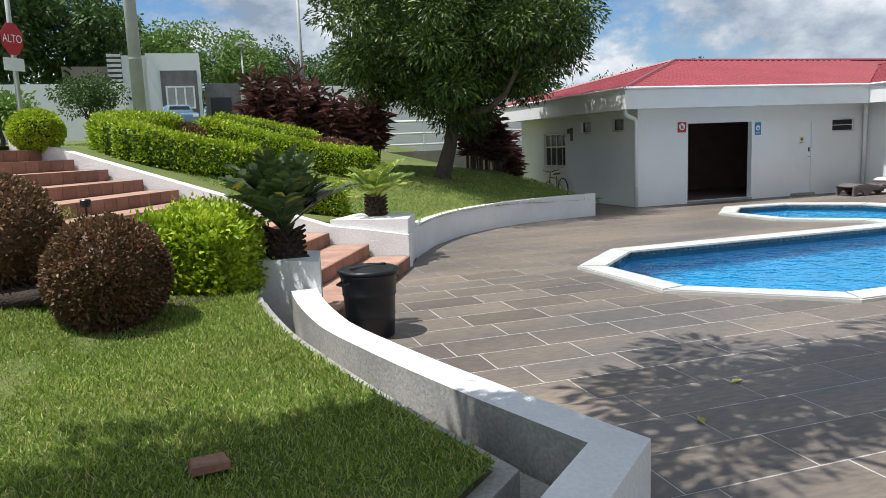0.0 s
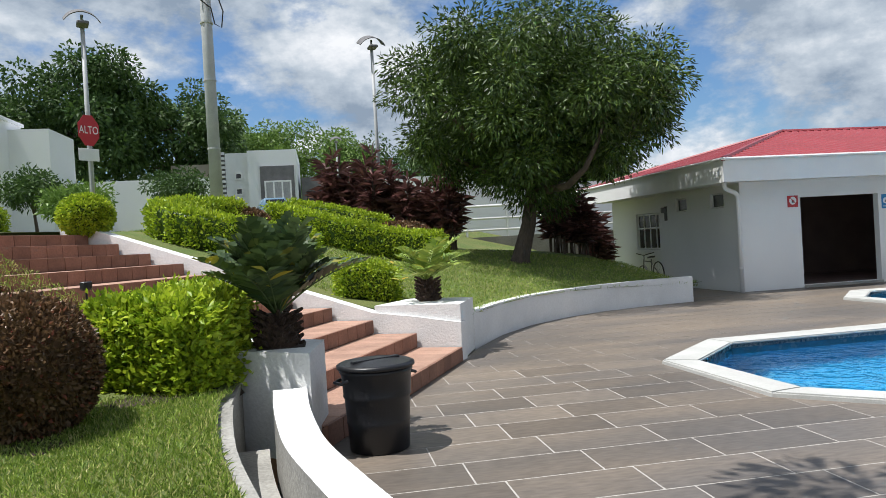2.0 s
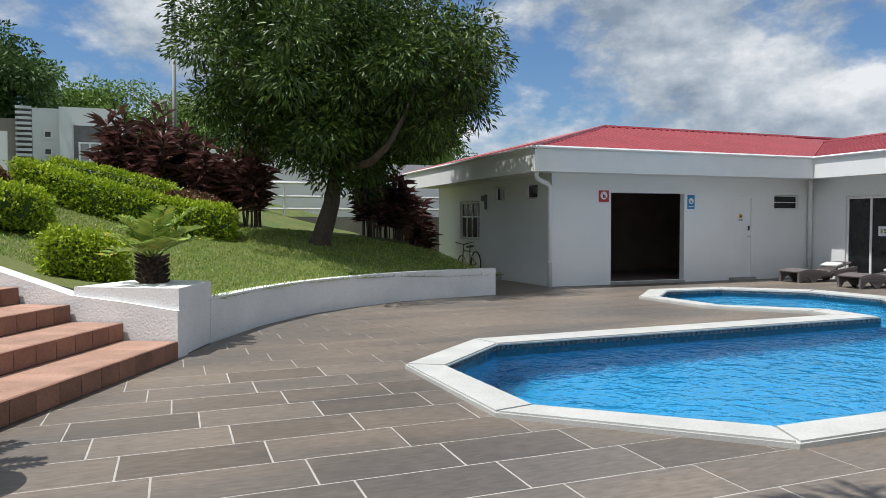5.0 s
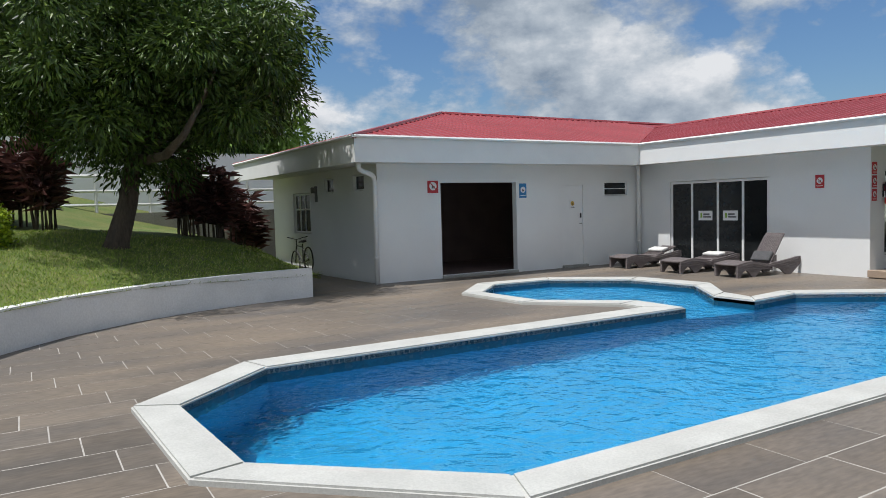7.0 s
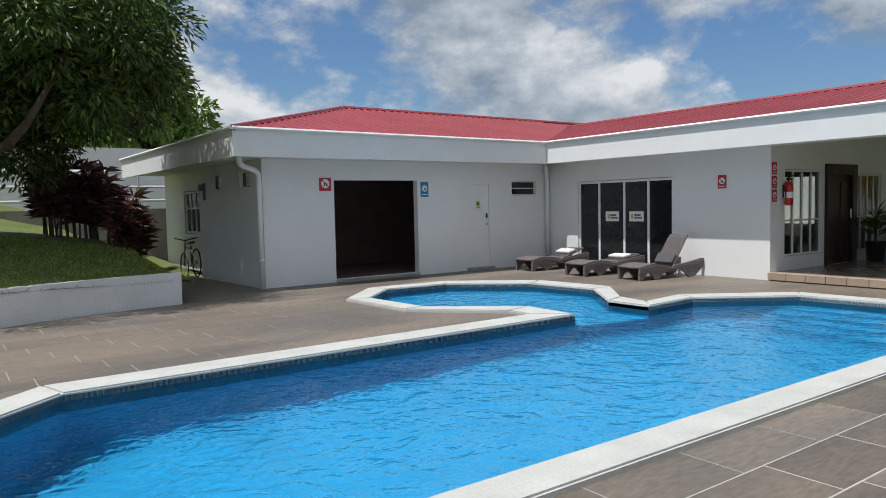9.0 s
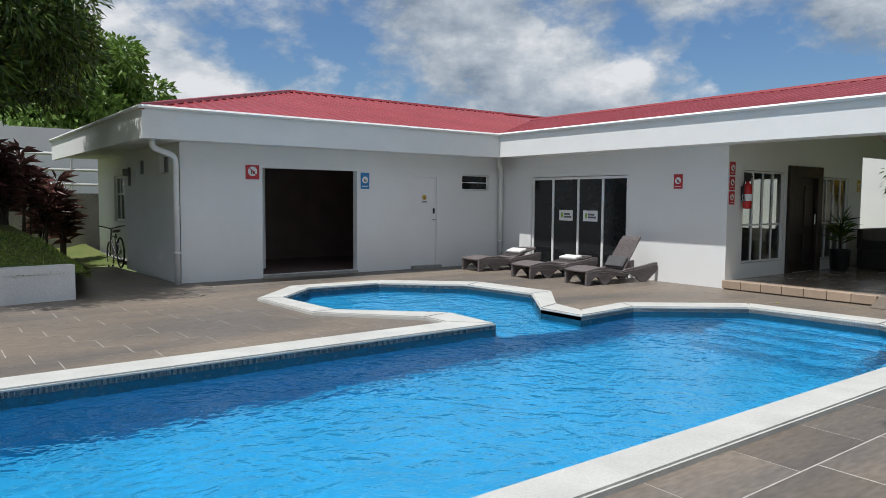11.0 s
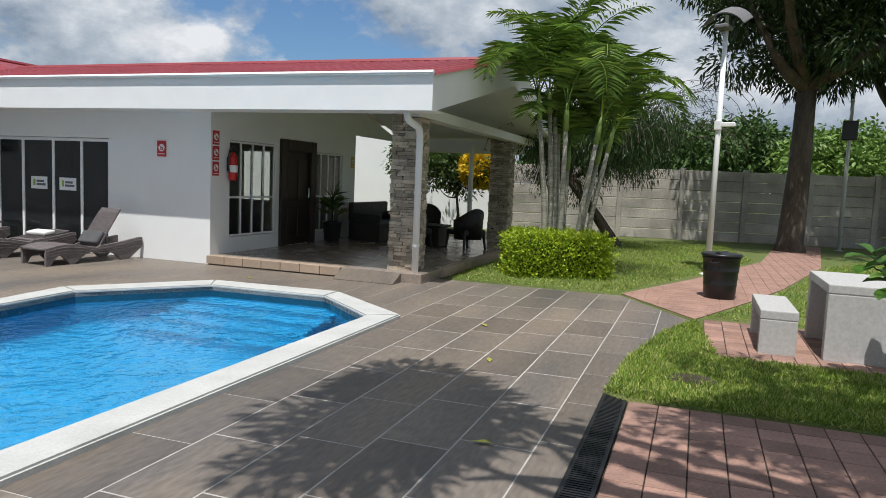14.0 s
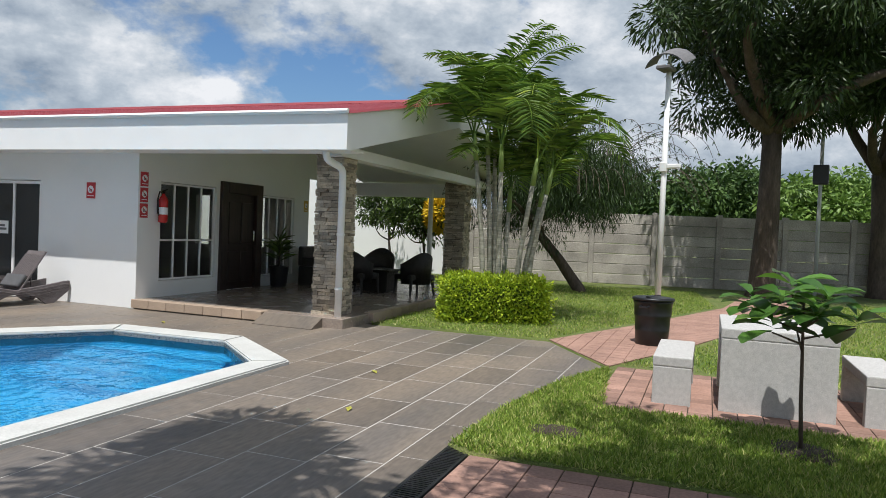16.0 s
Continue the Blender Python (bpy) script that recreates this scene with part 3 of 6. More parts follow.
tagged(obj("wall_gable", gb, M_WALL), "white gable wall over the porch door", "wall", kind="structure")

# porch
porch = tagged(obj("floor_porch", box(18.86, 26.2, 6.62, 10.485, -0.1, 0.15, 0.01), material("brown_glossy_tile", (0.30, 0.245, 0.205), 0.25, 0.25, 2, 30, 0.05)), "dark polished tile porch floor", "floor", kind="structure")
# ---- steps ----
stairs = thing("staircase", None, "terracotta tiled garden stairs with white side walls", "stairs", kind="structure")
for k in range(stair_top):
    r, l = STEP_R + STEP_D * k, STEP_L + STEP_D * k
    r2, l2 = STEP_R + STEP_D * (stair_top + 2), STEP_L + STEP_D * (stair_top + 2)
    e = STEP_D * 1.06
    part("step_core", prism([tuple(r), tuple(r + e), tuple(l + e), tuple(l)], RISE * k - 0.35, RISE * (k + 1) - 0.02), M_STEP, stairs)

# ---- low walls ----


def wall_line(name, pts, width, z0, tops, mat, label, parent=None):
    out = offset_line(pts, width)
    poly = list(pts) + out[::-1]
    t = tops if isinstance(tops, (list, tuple)) else [tops] * len(pts)
    bm = bmesh.new()
    for i in range(len(pts) - 1):
        prism([pts[i], pts[i + 1], out[i + 1], out[i]], z0, [t[i], t[i + 1], t[i + 1], t[i]], bm)
    bmesh.ops.remove_doubles(bm, verts=bm.verts[:], dist=0.0005)
    twice = [f for f in bm.faces if all(len(e.link_faces) > 2 for e in f.edges)]
    bmesh.ops.delete(bm, geom=twice, context="FACES")
    bmesh.ops.recalc_face_normals(bm, faces=bm.faces[:])
    return tagged(obj(name, bm, mat, parent), label, "garden wall", kind="structure")


wall_line("wall_retaining", smooth_line(RET_WALL, 4), 0.18, -0.1, 0.53, M_WALL_ROUGH, "curved white plastered retaining wall, stained near the floor")
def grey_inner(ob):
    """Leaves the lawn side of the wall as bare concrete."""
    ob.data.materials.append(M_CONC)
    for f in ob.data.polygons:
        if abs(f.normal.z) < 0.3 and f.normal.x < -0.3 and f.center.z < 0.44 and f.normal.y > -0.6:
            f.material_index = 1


lw = smooth_line(LOW_WALL[:-1], 4) + [(2.46, 2.91), (1.97, 2.47), (1.0, 1.60)]
lw_top = [0.55 - 0.1 * min(1.0, k / 7) ** 0.7 for k in range(len(lw))]
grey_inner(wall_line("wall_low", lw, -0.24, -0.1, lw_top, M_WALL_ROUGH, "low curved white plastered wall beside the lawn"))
wall_line("kerb", KERB, -0.10, -0.05, [near_h(*p) - 0.045 for p in KERB], M_CONC, "rough grey concrete kerb along the lawn")
wall_line("gutter_channel", offset_line(lw[2:], -0.28), -0.24, -0.08, 0.18, M_CONC, "grey concrete drain channel behind the low wall")
tagged(obj("planter_box", prism([(0.93, 7.16), (1.53, 6.70), (1.64, 7.44), (0.98, 7.95)], 0.0, 0.80), M_WALL_ROUGH), "white plastered planter box", "planter", kind="structure")
tagged(obj("kerb_end", prism([(0.84, 6.36), (1.0, 6.38), (1.0, 7.12), (0.84, 7.22)], -0.05, [near_h(0.9, 6.4) - 0.045] * 2 + [near_h(0.9, 7.1) - 0.03] * 2), M_CONC), "rough concrete kerb end beside the planter box", "kerb", kind="structure")
tagged(obj("planter_box", prism([(3.40, 10.56), (3.77, 11.50), (2.95, 12.1), (2.33, 11.20)], 0.0, 0.735), M_WALL_ROUGH), "white plastered planter box", "planter", kind="structure")

# ================= more materials =================
M_GLASS = bpy.data.materials.new("window_glass")
M_GLASS.use_nodes = True
_b = M_GLASS.node_tree.nodes["Principled BSDF"]
_b.inputs["Base Color"].default_value = (0.55, 0.58, 0.56, 1)
_b.inputs["Roughness"].default_value, _b.inputs["IOR"].default_value, _b.inputs["Transmission Weight"].default_value = 0.02, 1.5, 1.0
M_TINT = material("tinted_glass", (0.015, 0.017, 0.018), 0.06, 0.1, 1, 10, 0)
M_RED = material("red_sign_paint", (0.50, 0.03, 0.04), 0.4, 0.1, 4, 60, 0.05)
M_BLUE = material("blue_sign_paint", (0.03, 0.22, 0.50), 0.4, 0.1, 4, 60, 0.05)
M_SIGNW = material("white_sign_paint", (0.8, 0.8, 0.8), 0.45, 0.05, 4, 60, 0.03)
M_INK = material("black_ink", (0.02, 0.02, 0.02), 0.5, 0.1, 4, 60, 0.02)
M_YEL = material("ochre_sign_paint", (0.55, 0.36, 0.06), 0.5, 0.1, 4, 60, 0.02)
M_WICKER = material("grey_brown_woven_plastic", (0.17, 0.145, 0.145), 0.55, 0.3, 12, 110, 0.9, stretch=(1, 1, 4), depth=0.01)
M_WICKER_D = material("dark_wicker", (0.022, 0.018, 0.016), 0.5, 0.3, 12, 110, 0.9, depth=0.01)
M_TOWEL_W = material("white_towel", (0.75, 0.74, 0.72), 0.95, 0.1, 8, 150, 0.8)
M_TOWEL_G = material("grey_towel", (0.10, 0.10, 0.105), 0.95, 0.2, 8, 150, 0.8)
M_DOORWOOD = material("dark_stained_wood", (0.028, 0.014, 0.011), 0.4, 0.4, 3, 40, 0.2, stretch=(6, 6, 0.6))
M_STONE = material("grey_ledge_stone", (0.31, 0.27, 0.22), 0.9, 0.4, 6, 45, 0.9, color2=(0.44, 0.37, 0.28), per_object=0.42, depth=0.012)
M_MORTAR = material("dark_joint", (0.05, 0.045, 0.04), 0.95, 0.3, 6, 40, 0.3)
M_GRANITE = material("speckled_cast_stone", (0.47, 0.46, 0.44), 0.8, 0.30, 30, 150, 0.35, color2=(0.40, 0.39, 0.375), depth=0.004)
M_BEIGE = material("beige_porch_edge_tile", (0.42, 0.32, 0.24), 0.5, 0.15, 3, 40, 0.1, per_object=0.08)
M_CHROME = material("chrome", (0.6, 0.6, 0.6), 0.2, 0.1, 5, 60, 0, metal=1.0)
M_BLACKM = material("black_painted_metal", (0.015, 0.015, 0.017), 0.35, 0.15, 6, 60, 0.05)
M_RUBBER = material("black_rubber", (0.02, 0.02, 0.02), 0.8, 0.15, 6, 60, 0.1)
M_EXT = material("red_enamel", (0.48, 0.02, 0.02), 0.25, 0.08, 5, 60, 0)
M_PANELW = material("precast_concrete_panel", (0.42, 0.385, 0.335), 0.9, 0.35, 1.3, 35, 0.5, per_object=0.12, depth=0.01)
M_HOUSEW = material("white_house_paint", (0.78, 0.79, 0.80), 0.7, 0.05, 0.5, 30, 0.1)
M_HOUSEG = material("slate_grey_cladding", (0.16, 0.155, 0.16), 0.8, 0.2, 3, 25, 0.4)
M_TAN = material("tan_house_paint", (0.48, 0.42, 0.37), 0.8, 0.08, 0.6, 30, 0.1)
M_CURTAIN = material("pale_curtain", (0.45, 0.44, 0.45), 0.9, 0.3, 14, 40, 0.2, stretch=(6, 6, 0.2))
M_CARB = material("pale_blue_car_paint", (0.16, 0.26, 0.36), 0.25, 0.05, 2, 40, 0)
M_WEED = material("dry_grey_wall", (0.30, 0.28, 0.26), 0.9, 0.3, 1.2, 30, 0.4)
L_MANGO = leaf_material("mango_leaf", (0.016, 0.036, 0.007), (0.10, 0.165, 0.028), (0.22, 0.30, 0.05), 0.42, 0.18)
L_MANGO_D = leaf_material("dark_mango_leaf", (0.014, 0.03, 0.008), (0.046, 0.084, 0.018), None, 0.45, 0.18)
L_HEDGE = leaf_material("yellow_green_hedge_leaf", (0.17, 0.28, 0.018), (0.50, 0.60, 0.04), (0.55, 0.62, 0.05), 0.45, 0.35)
# Core green darkened to stand for the shade between the leaves.
L_CORE_SHADE = leaf_material("shaded_leaf_core", (0.03, 0.06, 0.008), (0.06, 0.11, 0.014), None, 0.45, 0.1)
L_REDB = leaf_material("bronze_bush_leaf", (0.08, 0.052, 0.028), (0.24, 0.14, 0.07), (0.40, 0.11, 0.09), 0.45, 0.2)
L_CORD = leaf_material("maroon_ti_leaf", (0.06, 0.03, 0.028), (0.19, 0.085, 0.075), (0.4, 0.16, 0.15), 0.45, 0.25)
L_CYCAD = leaf_material("cycad_leaf", (0.035, 0.066, 0.026), (0.105, 0.155, 0.05), (0.4, 0.33, 0.03), 0.45, 0.15)
L_CYCAD2 = leaf_material("bright_cycad_leaf", (0.16, 0.26, 0.045), (0.36, 0.44, 0.09), (0.5, 0.3, 0.03), 0.45, 0.25)
L_PALM = leaf_material("areca_leaf", (0.045, 0.105, 0.016), (0.20, 0.32, 0.045), (0.36, 0.46, 0.06), 0.38, 0.30)
L_SHAFT = leaf_material("green_crownshaft", (0.16, 0.24, 0.06), (0.22, 0.30, 0.08), None, 0.4, 0.0)
L_SAP = leaf_material("almond_leaf", (0.035, 0.095, 0.018), (0.10, 0.215, 0.03), (0.20, 0.34, 0.05), 0.40, 0.25)
L_FAR = leaf_material("far_tree_leaf", (0.028, 0.066, 0.016), (0.092, 0.16, 0.038), None, 0.6, 0.18)
L_FARL = leaf_material("light_tree_leaf", (0.09, 0.17, 0.03), (0.21, 0.32, 0.07), None, 0.45, 0.25)
L_YFLOWER = leaf_material("yellow_flower", (0.55, 0.36, 0.01), (0.75, 0.55, 0.02), None, 0.6, 0.2)
L_GRASS = leaf_material("grass_blade", (0.09, 0.17, 0.018), (0.34, 0.45, 0.075), (0.60, 0.54, 0.24), 0.45, 0.25, 0.75)
M_CANE = material("ringed_palm_trunk", (0.36, 0.35, 0.28), 0.7, 0.35, 4, 20, 0.5, stretch=(0.4, 0.4, 5))
M_CYTRUNK = material("scaly_cycad_trunk", (0.075, 0.045, 0.030), 0.95, 0.5, 14, 40, 1.2, depth=0.03)

RNG = np.random.default_rng(7)


# ================= leaves =================
def leaf_mesh(name, pos, axis, length, width, mat, parent=None, fold=0.25, label="", droop=0.0, ref=None):
    """Many leaves as one mesh: each a folded blade of two long triangles from its base along axis. ref: the way each blade faces."""
    n = len(pos)
    pos, axis = np.asarray(pos, float), np.asarray(axis, float)
    axis = axis / np.maximum(np.linalg.norm(axis, axis=1, keepdims=True), 1e-6)
    ref = RNG.normal(size=(n, 3)) if ref is None else np.asarray(ref, float) + RNG.normal(size=(n, 3)) * 0.15
    side = np.cross(axis, ref)
    side /= np.maximum(np.linalg.norm(side, axis=1, keepdims=True), 1e-6)
    nrm = np.cross(side, axis)
    ln = (np.asarray(length) * np.ones(n))[:, None]
    wd = (np.asarray(width) * np.ones(n))[:, None]
    mid = pos + axis * ln * 0.45
    tip = pos + axis * ln - np.array([0, 0, 1.0]) * ln * droop
    v = np.empty((n, 4, 3))
    v[:, 0], v[:, 1], v[:, 2], v[:, 3] = pos, mid + side * wd * 0.5 + nrm * wd * fold, tip, mid - side * wd * 0.5 + nrm * wd * fold
    idx = np.arange(n)[:, None] * 4
    faces = np.concatenate([np.concatenate([idx, idx + 1, idx + 2], 1), np.concatenate([idx, idx + 2, idx + 3], 1)])
    me = bpy.data.meshes.new(name)
    me.vertices.add(4 * n)
    me.vertices.foreach_set("co", v.reshape(-1))
    nf = len(faces)
    me.loops.add(3 * nf)
    me.loops.foreach_set("vertex_index", faces.reshape(-1).astype(np.int32))
    me.polygons.add(nf)
    me.polygons.foreach_set("loop_start", (np.arange(nf) * 3).astype(np.int32))
    me.update(calc_edges=True)
    me.materials.append(mat)
    ob = new(name, me)
    if parent:
        ob.parent = parent
    if label:
        ob["label"] = label
    return ob


def ball(n):
    v = RNG.normal(size=(n, 3))
    return v / np.linalg.norm(v, axis=1, keepdims=True)


def limb(bm, a, b, r0, r1, bend=0.15, seg=5):
    a, b = Vector(a), Vector(b)
    off = Vector(RNG.normal(size=3)) * bend * (b - a).length
    pts = [a.lerp(b, t) + off * math.sin(math.pi * t) for t in (k / seg for k in range(seg + 1))]
    add_tube(bm, pts, [r0 + (r1 - r0) * k / seg for k in range(seg + 1)], 8)


def tree(name, base, trunk_top, centre, radii, clumps, per, leaf, mat, label, trunk_r=0.16, droop=0.35, shell=0.55, aspect=0.26, limbs=8, clump_r=0.55, lean=None, bark=None):
    """A tapered trunk with limbs and a crown of many drooping leaf clumps with gaps between them."""
    t = thing(name, Matrix.Translation(base), label, "tree")
    b, tt, c = Vector(base), Vector(trunk_top), Vector(centre)
    bm = bmesh.new()
    mid = b.lerp(tt, 0.5) + Vector((0.06, -0.04, 0)) * (lean or 1)
    add_tube(bm, [Vector((0, 0, -0.15)), (b.lerp(mid, 0.12) - b), mid - b, tt - b], [trunk_r * 1.5, trunk_r * 1.05, trunk_r * 0.85, trunk_r * 0.7], 10)
    d = ball(clumps)
    rad = shell + (1 - shell) * RNG.random((clumps, 1))
    lump = 1 + 0.16 * np.sin(d[:, :1] * 5 + 1) * np.cos(d[:, 1:2] * 4) + 0.10 * np.clip(RNG.normal(size=(clumps, 1)), -2.0, 0.8)
    cc = d * rad * lump * np.array(radii) + np.array(c - b)
    for k in range(limbs):
        limb(bm, tt - b, Vector(cc[k]) * 0.85 + (tt - b) * 0.15, trunk_r * 0.55, trunk_r * 0.12)
    part("trunk", bm, bark or M_BARK, t, smooth=True)
    o = ball(clumps * per)
    r = clump_r * RNG.random((clumps * per, 1)) ** 0.4
    pos = np.repeat(cc, per, 0) + o * r * np.array([1, 1, 0.75])
    ax = o * 0.8 + np.array([0, 0, -droop]) + RNG.normal(size=o.shape) * 0.35
    leaf_mesh("crown", pos, ax, leaf * (0.7 + 0.6 * RNG.random(len(pos))), leaf * aspect, mat, t, droop=0.1)
    return t


def hedge(name, path, width, hgt, base, count, leaf, mat, label, jitter=0.04):
    """A clipped hedge along a plan line: a leaf-green core coloured dark as inner shade and a dense coat of single
    leaves. base: height of the ground at each point.
    """
    path = [Vector(p) for p in path]
    t = thing(name, Matrix.Translation((path[0].x, path[0].y, base[0])), label, "hedge")
    o = Vector((path[0].x, path[0].y, base[0]))
    cum = [0.0]
    for a, b in zip(path, path[1:]):
        cum.append(cum[-1] + (b - a).length)
    L = cum[-1]

    def frame_at(s):
        i = min(max(np.searchsorted(cum, s) - 1, 0), len(path) - 2)
        f = (s - cum[i]) / (cum[i + 1] - cum[i])
        p = path[i].lerp(path[i + 1], f)
        d = (path[i + 1] - path[i]).normalized()
        return p, d, base[i] + (base[i + 1] - base[i]) * f

    def outline(a, sq=0.30):
        c, s = math.cos(a), math.sin(a)
        return math.copysign(abs(c) ** sq, c) * 0.5, math.copysign(abs(s) ** sq, s) * 0.5 + 0.5

    bm = bmesh.new()
    rings = []
    m = max(3, int(L / 0.25))
    for k in range(m + 1):
        p, d, z = frame_at(L * k / m)
        end = 0.86 if k in (0, m) else 1.0
        ring = []
        for q in range(14):
            u, w = outline(2 * math.pi * q / 14)
            x = Vector((p.x, p.y, z)) - o + Vector((-d.y, d.x, 0)) * u * (width - 0.07) * end
            ring.append(bm.verts.new(x + Vector((0, 0, 0.02 + w * (hgt - 0.05) * end))))
        rings.append(ring)
    for r0, r1 in zip(rings, rings[1:]):
        for q in range(14):
            bm.faces.new((r0[q], r0[(q + 1) % 14], r1[(q + 1) % 14], r1[q]))
    bm.faces.new(rings[0][::-1]); bm.faces.new(rings[-1])
    part("core", bm, L_CORE_SHADE, t)
    pos, ax = [], []
    endshare = (width * hgt) / ((2 * hgt + width) * L + 2 * width * hgt)
    for k in range(count):
        if RNG.random() < 2 * endshare:
            s = 0.0 if RNG.random() < 0.5 else L
            u, w = (RNG.random() - 0.5), RNG.random()
            out = -1 if s == 0 else 1
            p, d, z = frame_at(s)
            nd = Vector((d.x * out, d.y * out, 0))
            x = Vector((p.x, p.y, z)) + nd * (0.02 + RNG.normal() * jitter) + Vector((-d.y, d.x, 0)) * u * width
        else:
            p, d, z = frame_at(RNG.random() * L)
            lat = Vector((-d.y, d.x, 0))
            r = RNG.random() * (2 * hgt + 1.3 * width)
            if r < 2 * hgt:
                w = r / hgt % 1.0
                u = (0.5 - 0.10 * max(0.0, w - 0.85) / 0.15) * (-1 if r < hgt else 1)
                nd = lat * math.copysign(1.0, u) + Vector((0, 0, 0.15))
            else:
                u, w = (r - 2 * hgt) / (1.3 * width) - 0.5, 1.0
                nd = Vector((0, 0, 1.0))
            x = Vector((p.x, p.y, z)) + lat * u * width
        x.z = z + w * hgt
        bumpy = 1 + 0.5 * noise.noise(x * 3.0)
        x = x + nd * (RNG.normal() * jitter + 0.035 * (bumpy - 1))
        pos.append(x - o)
        ax.append(nd.normalized() * 0.7 + Vector(RNG.normal(size=3)) * 0.55 + Vector((0, 0, 0.25)) if nd.length > 0 else Vector((0, 0, 1)))
    leaf_mesh("foliage", [tuple(p) for p in pos], [tuple(a) for a in ax], leaf * (0.7 + 0.6 * RNG.random(count)), leaf * 0.6, mat, t)
    return t


def bush(name, centre, radii, count, leaf, mat, label, core=None):
    t = thing(name, Matrix.Translation((centre[0], centre[1], centre[2] - radii[2])), label, "bush")
    bm = bmesh.new()
    bmesh.ops.create_icosphere(bm, subdivisions=3, radius=1.0)
    for v in bm.verts:
        v.co *= 1 + 0.05 * noise.noise(v.co * 3)
        v.co = Vector((v.co.x * radii[0] * 0.93, v.co.y * radii[1] * 0.93, v.co.z * radii[2] * 0.93 + radii[2]))
    part("core", bm, core or L_CORE_SHADE, t)
    d = ball(count)
    k = 1 + 0.05 * np.array([noise.noise(Vector(q) * 3) for q in d])[:, None] + RNG.normal(size=(count, 1)) * 0.025
    pos = d * k * np.array(radii) + np.array([0, 0, radii[2]])
    leaf_mesh("foliage", pos, d * 0.7 + RNG.normal(size=d.shape) * 0.5, leaf * (0.7 + 0.6 * RNG.random(count)), leaf * 0.6, mat, t)
    return t


def frond_points(base, azim, length, rise, curl, n=12):
    """The arching midrib of a frond."""
    pts, p, el = [], Vector(base), rise
    for k in range(n + 1):
        pts.append(p.copy())
        p = p + Vector((math.cos(azim) * math.cos(el), math.sin(azim) * math.cos(el), math.sin(el))) * (length / n)
        el -= curl / n * (0.5 + k / n)
    return pts


def palm_leaves(ribs, per, llen, lw, vee, drop, mat, name, parent, rib_r=0.012, start=0.15):
    """Leaflets in two ranks along each midrib, as one mesh, and the midribs as another."""
    pos, ax, ln, faced = [], [], [], []
    rb_ = bmesh.new()
    for pts in ribs:
        add_tube(rb_, pts, [rib_r * (1 - 0.8 * i / (len(pts) - 1)) for i in range(len(pts))], 5)
        n = len(pts) - 1
        for k in range(per):
            f = start + (1 - start) * (k + 0.5) / per
            i = min(int(f * n), n - 1)
            p = pts[i].lerp(pts[i + 1], f * n - i)
            d = (pts[i + 1] - pts[i]).normalized()
            lat = d.cross(Vector((0, 0, 1)))
            lat = lat.normalized() if lat.length > 0.05 else Vector((1, 0, 0))
            up = lat.cross(d)
            size = llen * (0.45 + 0.55 * math.sin(math.pi * min(1, 0.15 + f * 0.85)))
            for s in (-1, 1):
                pos.append(tuple(p))
                faced.append(tuple(up))
                ax.append(tuple(lat * s + up * (vee - 0.25 * RNG.random()) + d * 0.42 + Vector((0, 0, -drop * RNG.random()))))
                ln.append(size * (0.85 + 0.3 * RNG.random()))
    part("rib_fan", rb_, mat, parent)
    return leaf_mesh(name, pos, ax, np.array(ln), lw, mat, parent, fold=0.15, droop=drop * 0.6, ref=faced)


def cycad(base, height, trunk_r, fronds, flen, mat, label, lw=0.05, rise=(0.5, 1.3), curl=0.7):
    t = thing("cycad", Matrix.Translation(base), label, "plant")
    bm = lathe([(trunk_r * 1.1, -0.05), (trunk_r * 1.2, height * 0.3), (trunk_r, height * 0.7), (trunk_r * 0.7, height)], 12)
    for v in bm.verts:
        v.co.xy *= 1 + 0.25 * noise.noise(v.co * 18)
    part("trunk", bm, M_CYTRUNK, t)
    stubs = bmesh.new()
    for k in range(60):
        a, z = k * 2.4, height * (0.05 + 0.95 * k / 60)
        d = Vector((math.cos(a), math.sin(a), 0.55)).normalized()
        p = Vector((math.cos(a) * trunk_r * 0.8, math.sin(a) * trunk_r * 0.8, z))
        add_tube(stubs, [p, p + d * 0.11], [0.028, 0.012], 5)
    part("leaf_base", stubs, M_CYTRUNK, t)
    ribs = [frond_points((0, 0, height * 0.95), k * 2.399 + RNG.random() * 0.3, flen * (0.75 + 0.35 * RNG.random()), rise[0] + (rise[1] - rise[0]) * RNG.random(), curl + 0.4 * RNG.random(), 9) for k in range(fronds)]
    palm_leaves(ribs, 15, flen * 0.30, lw, 0.45, 0.06, mat, "fronds", t, 0.011, 0.22)
    return t


def grass(name, outline, hfun, count, size, label, weight=None):
    xs = [p[0] for p in outline]; ys = [p[1] for p in outline]
    pos = []
    while len(pos) < count:
        p = (min(xs) + RNG.random() * (max(xs) - min(xs)), min(ys) + RNG.random() * (max(ys) - min(ys)))
        if inside(p, outline) and (weight is None or RNG.random() < weight(*p)):
            pos.append((p[0], p[1], hfun(*p) - 0.008))
    ax = RNG.normal(size=(count, 3)) * 0.55 + np.array([0, 0, 1.0])
    ob = leaf_mesh(name, pos, ax, size * (0.6 + 0.8 * RNG.random(count)), size * 0.13, L_GRASS, fold=0.2, droop=0.15)
    return tagged(ob, label, "grass", kind="stuff")

# ================= building details =================


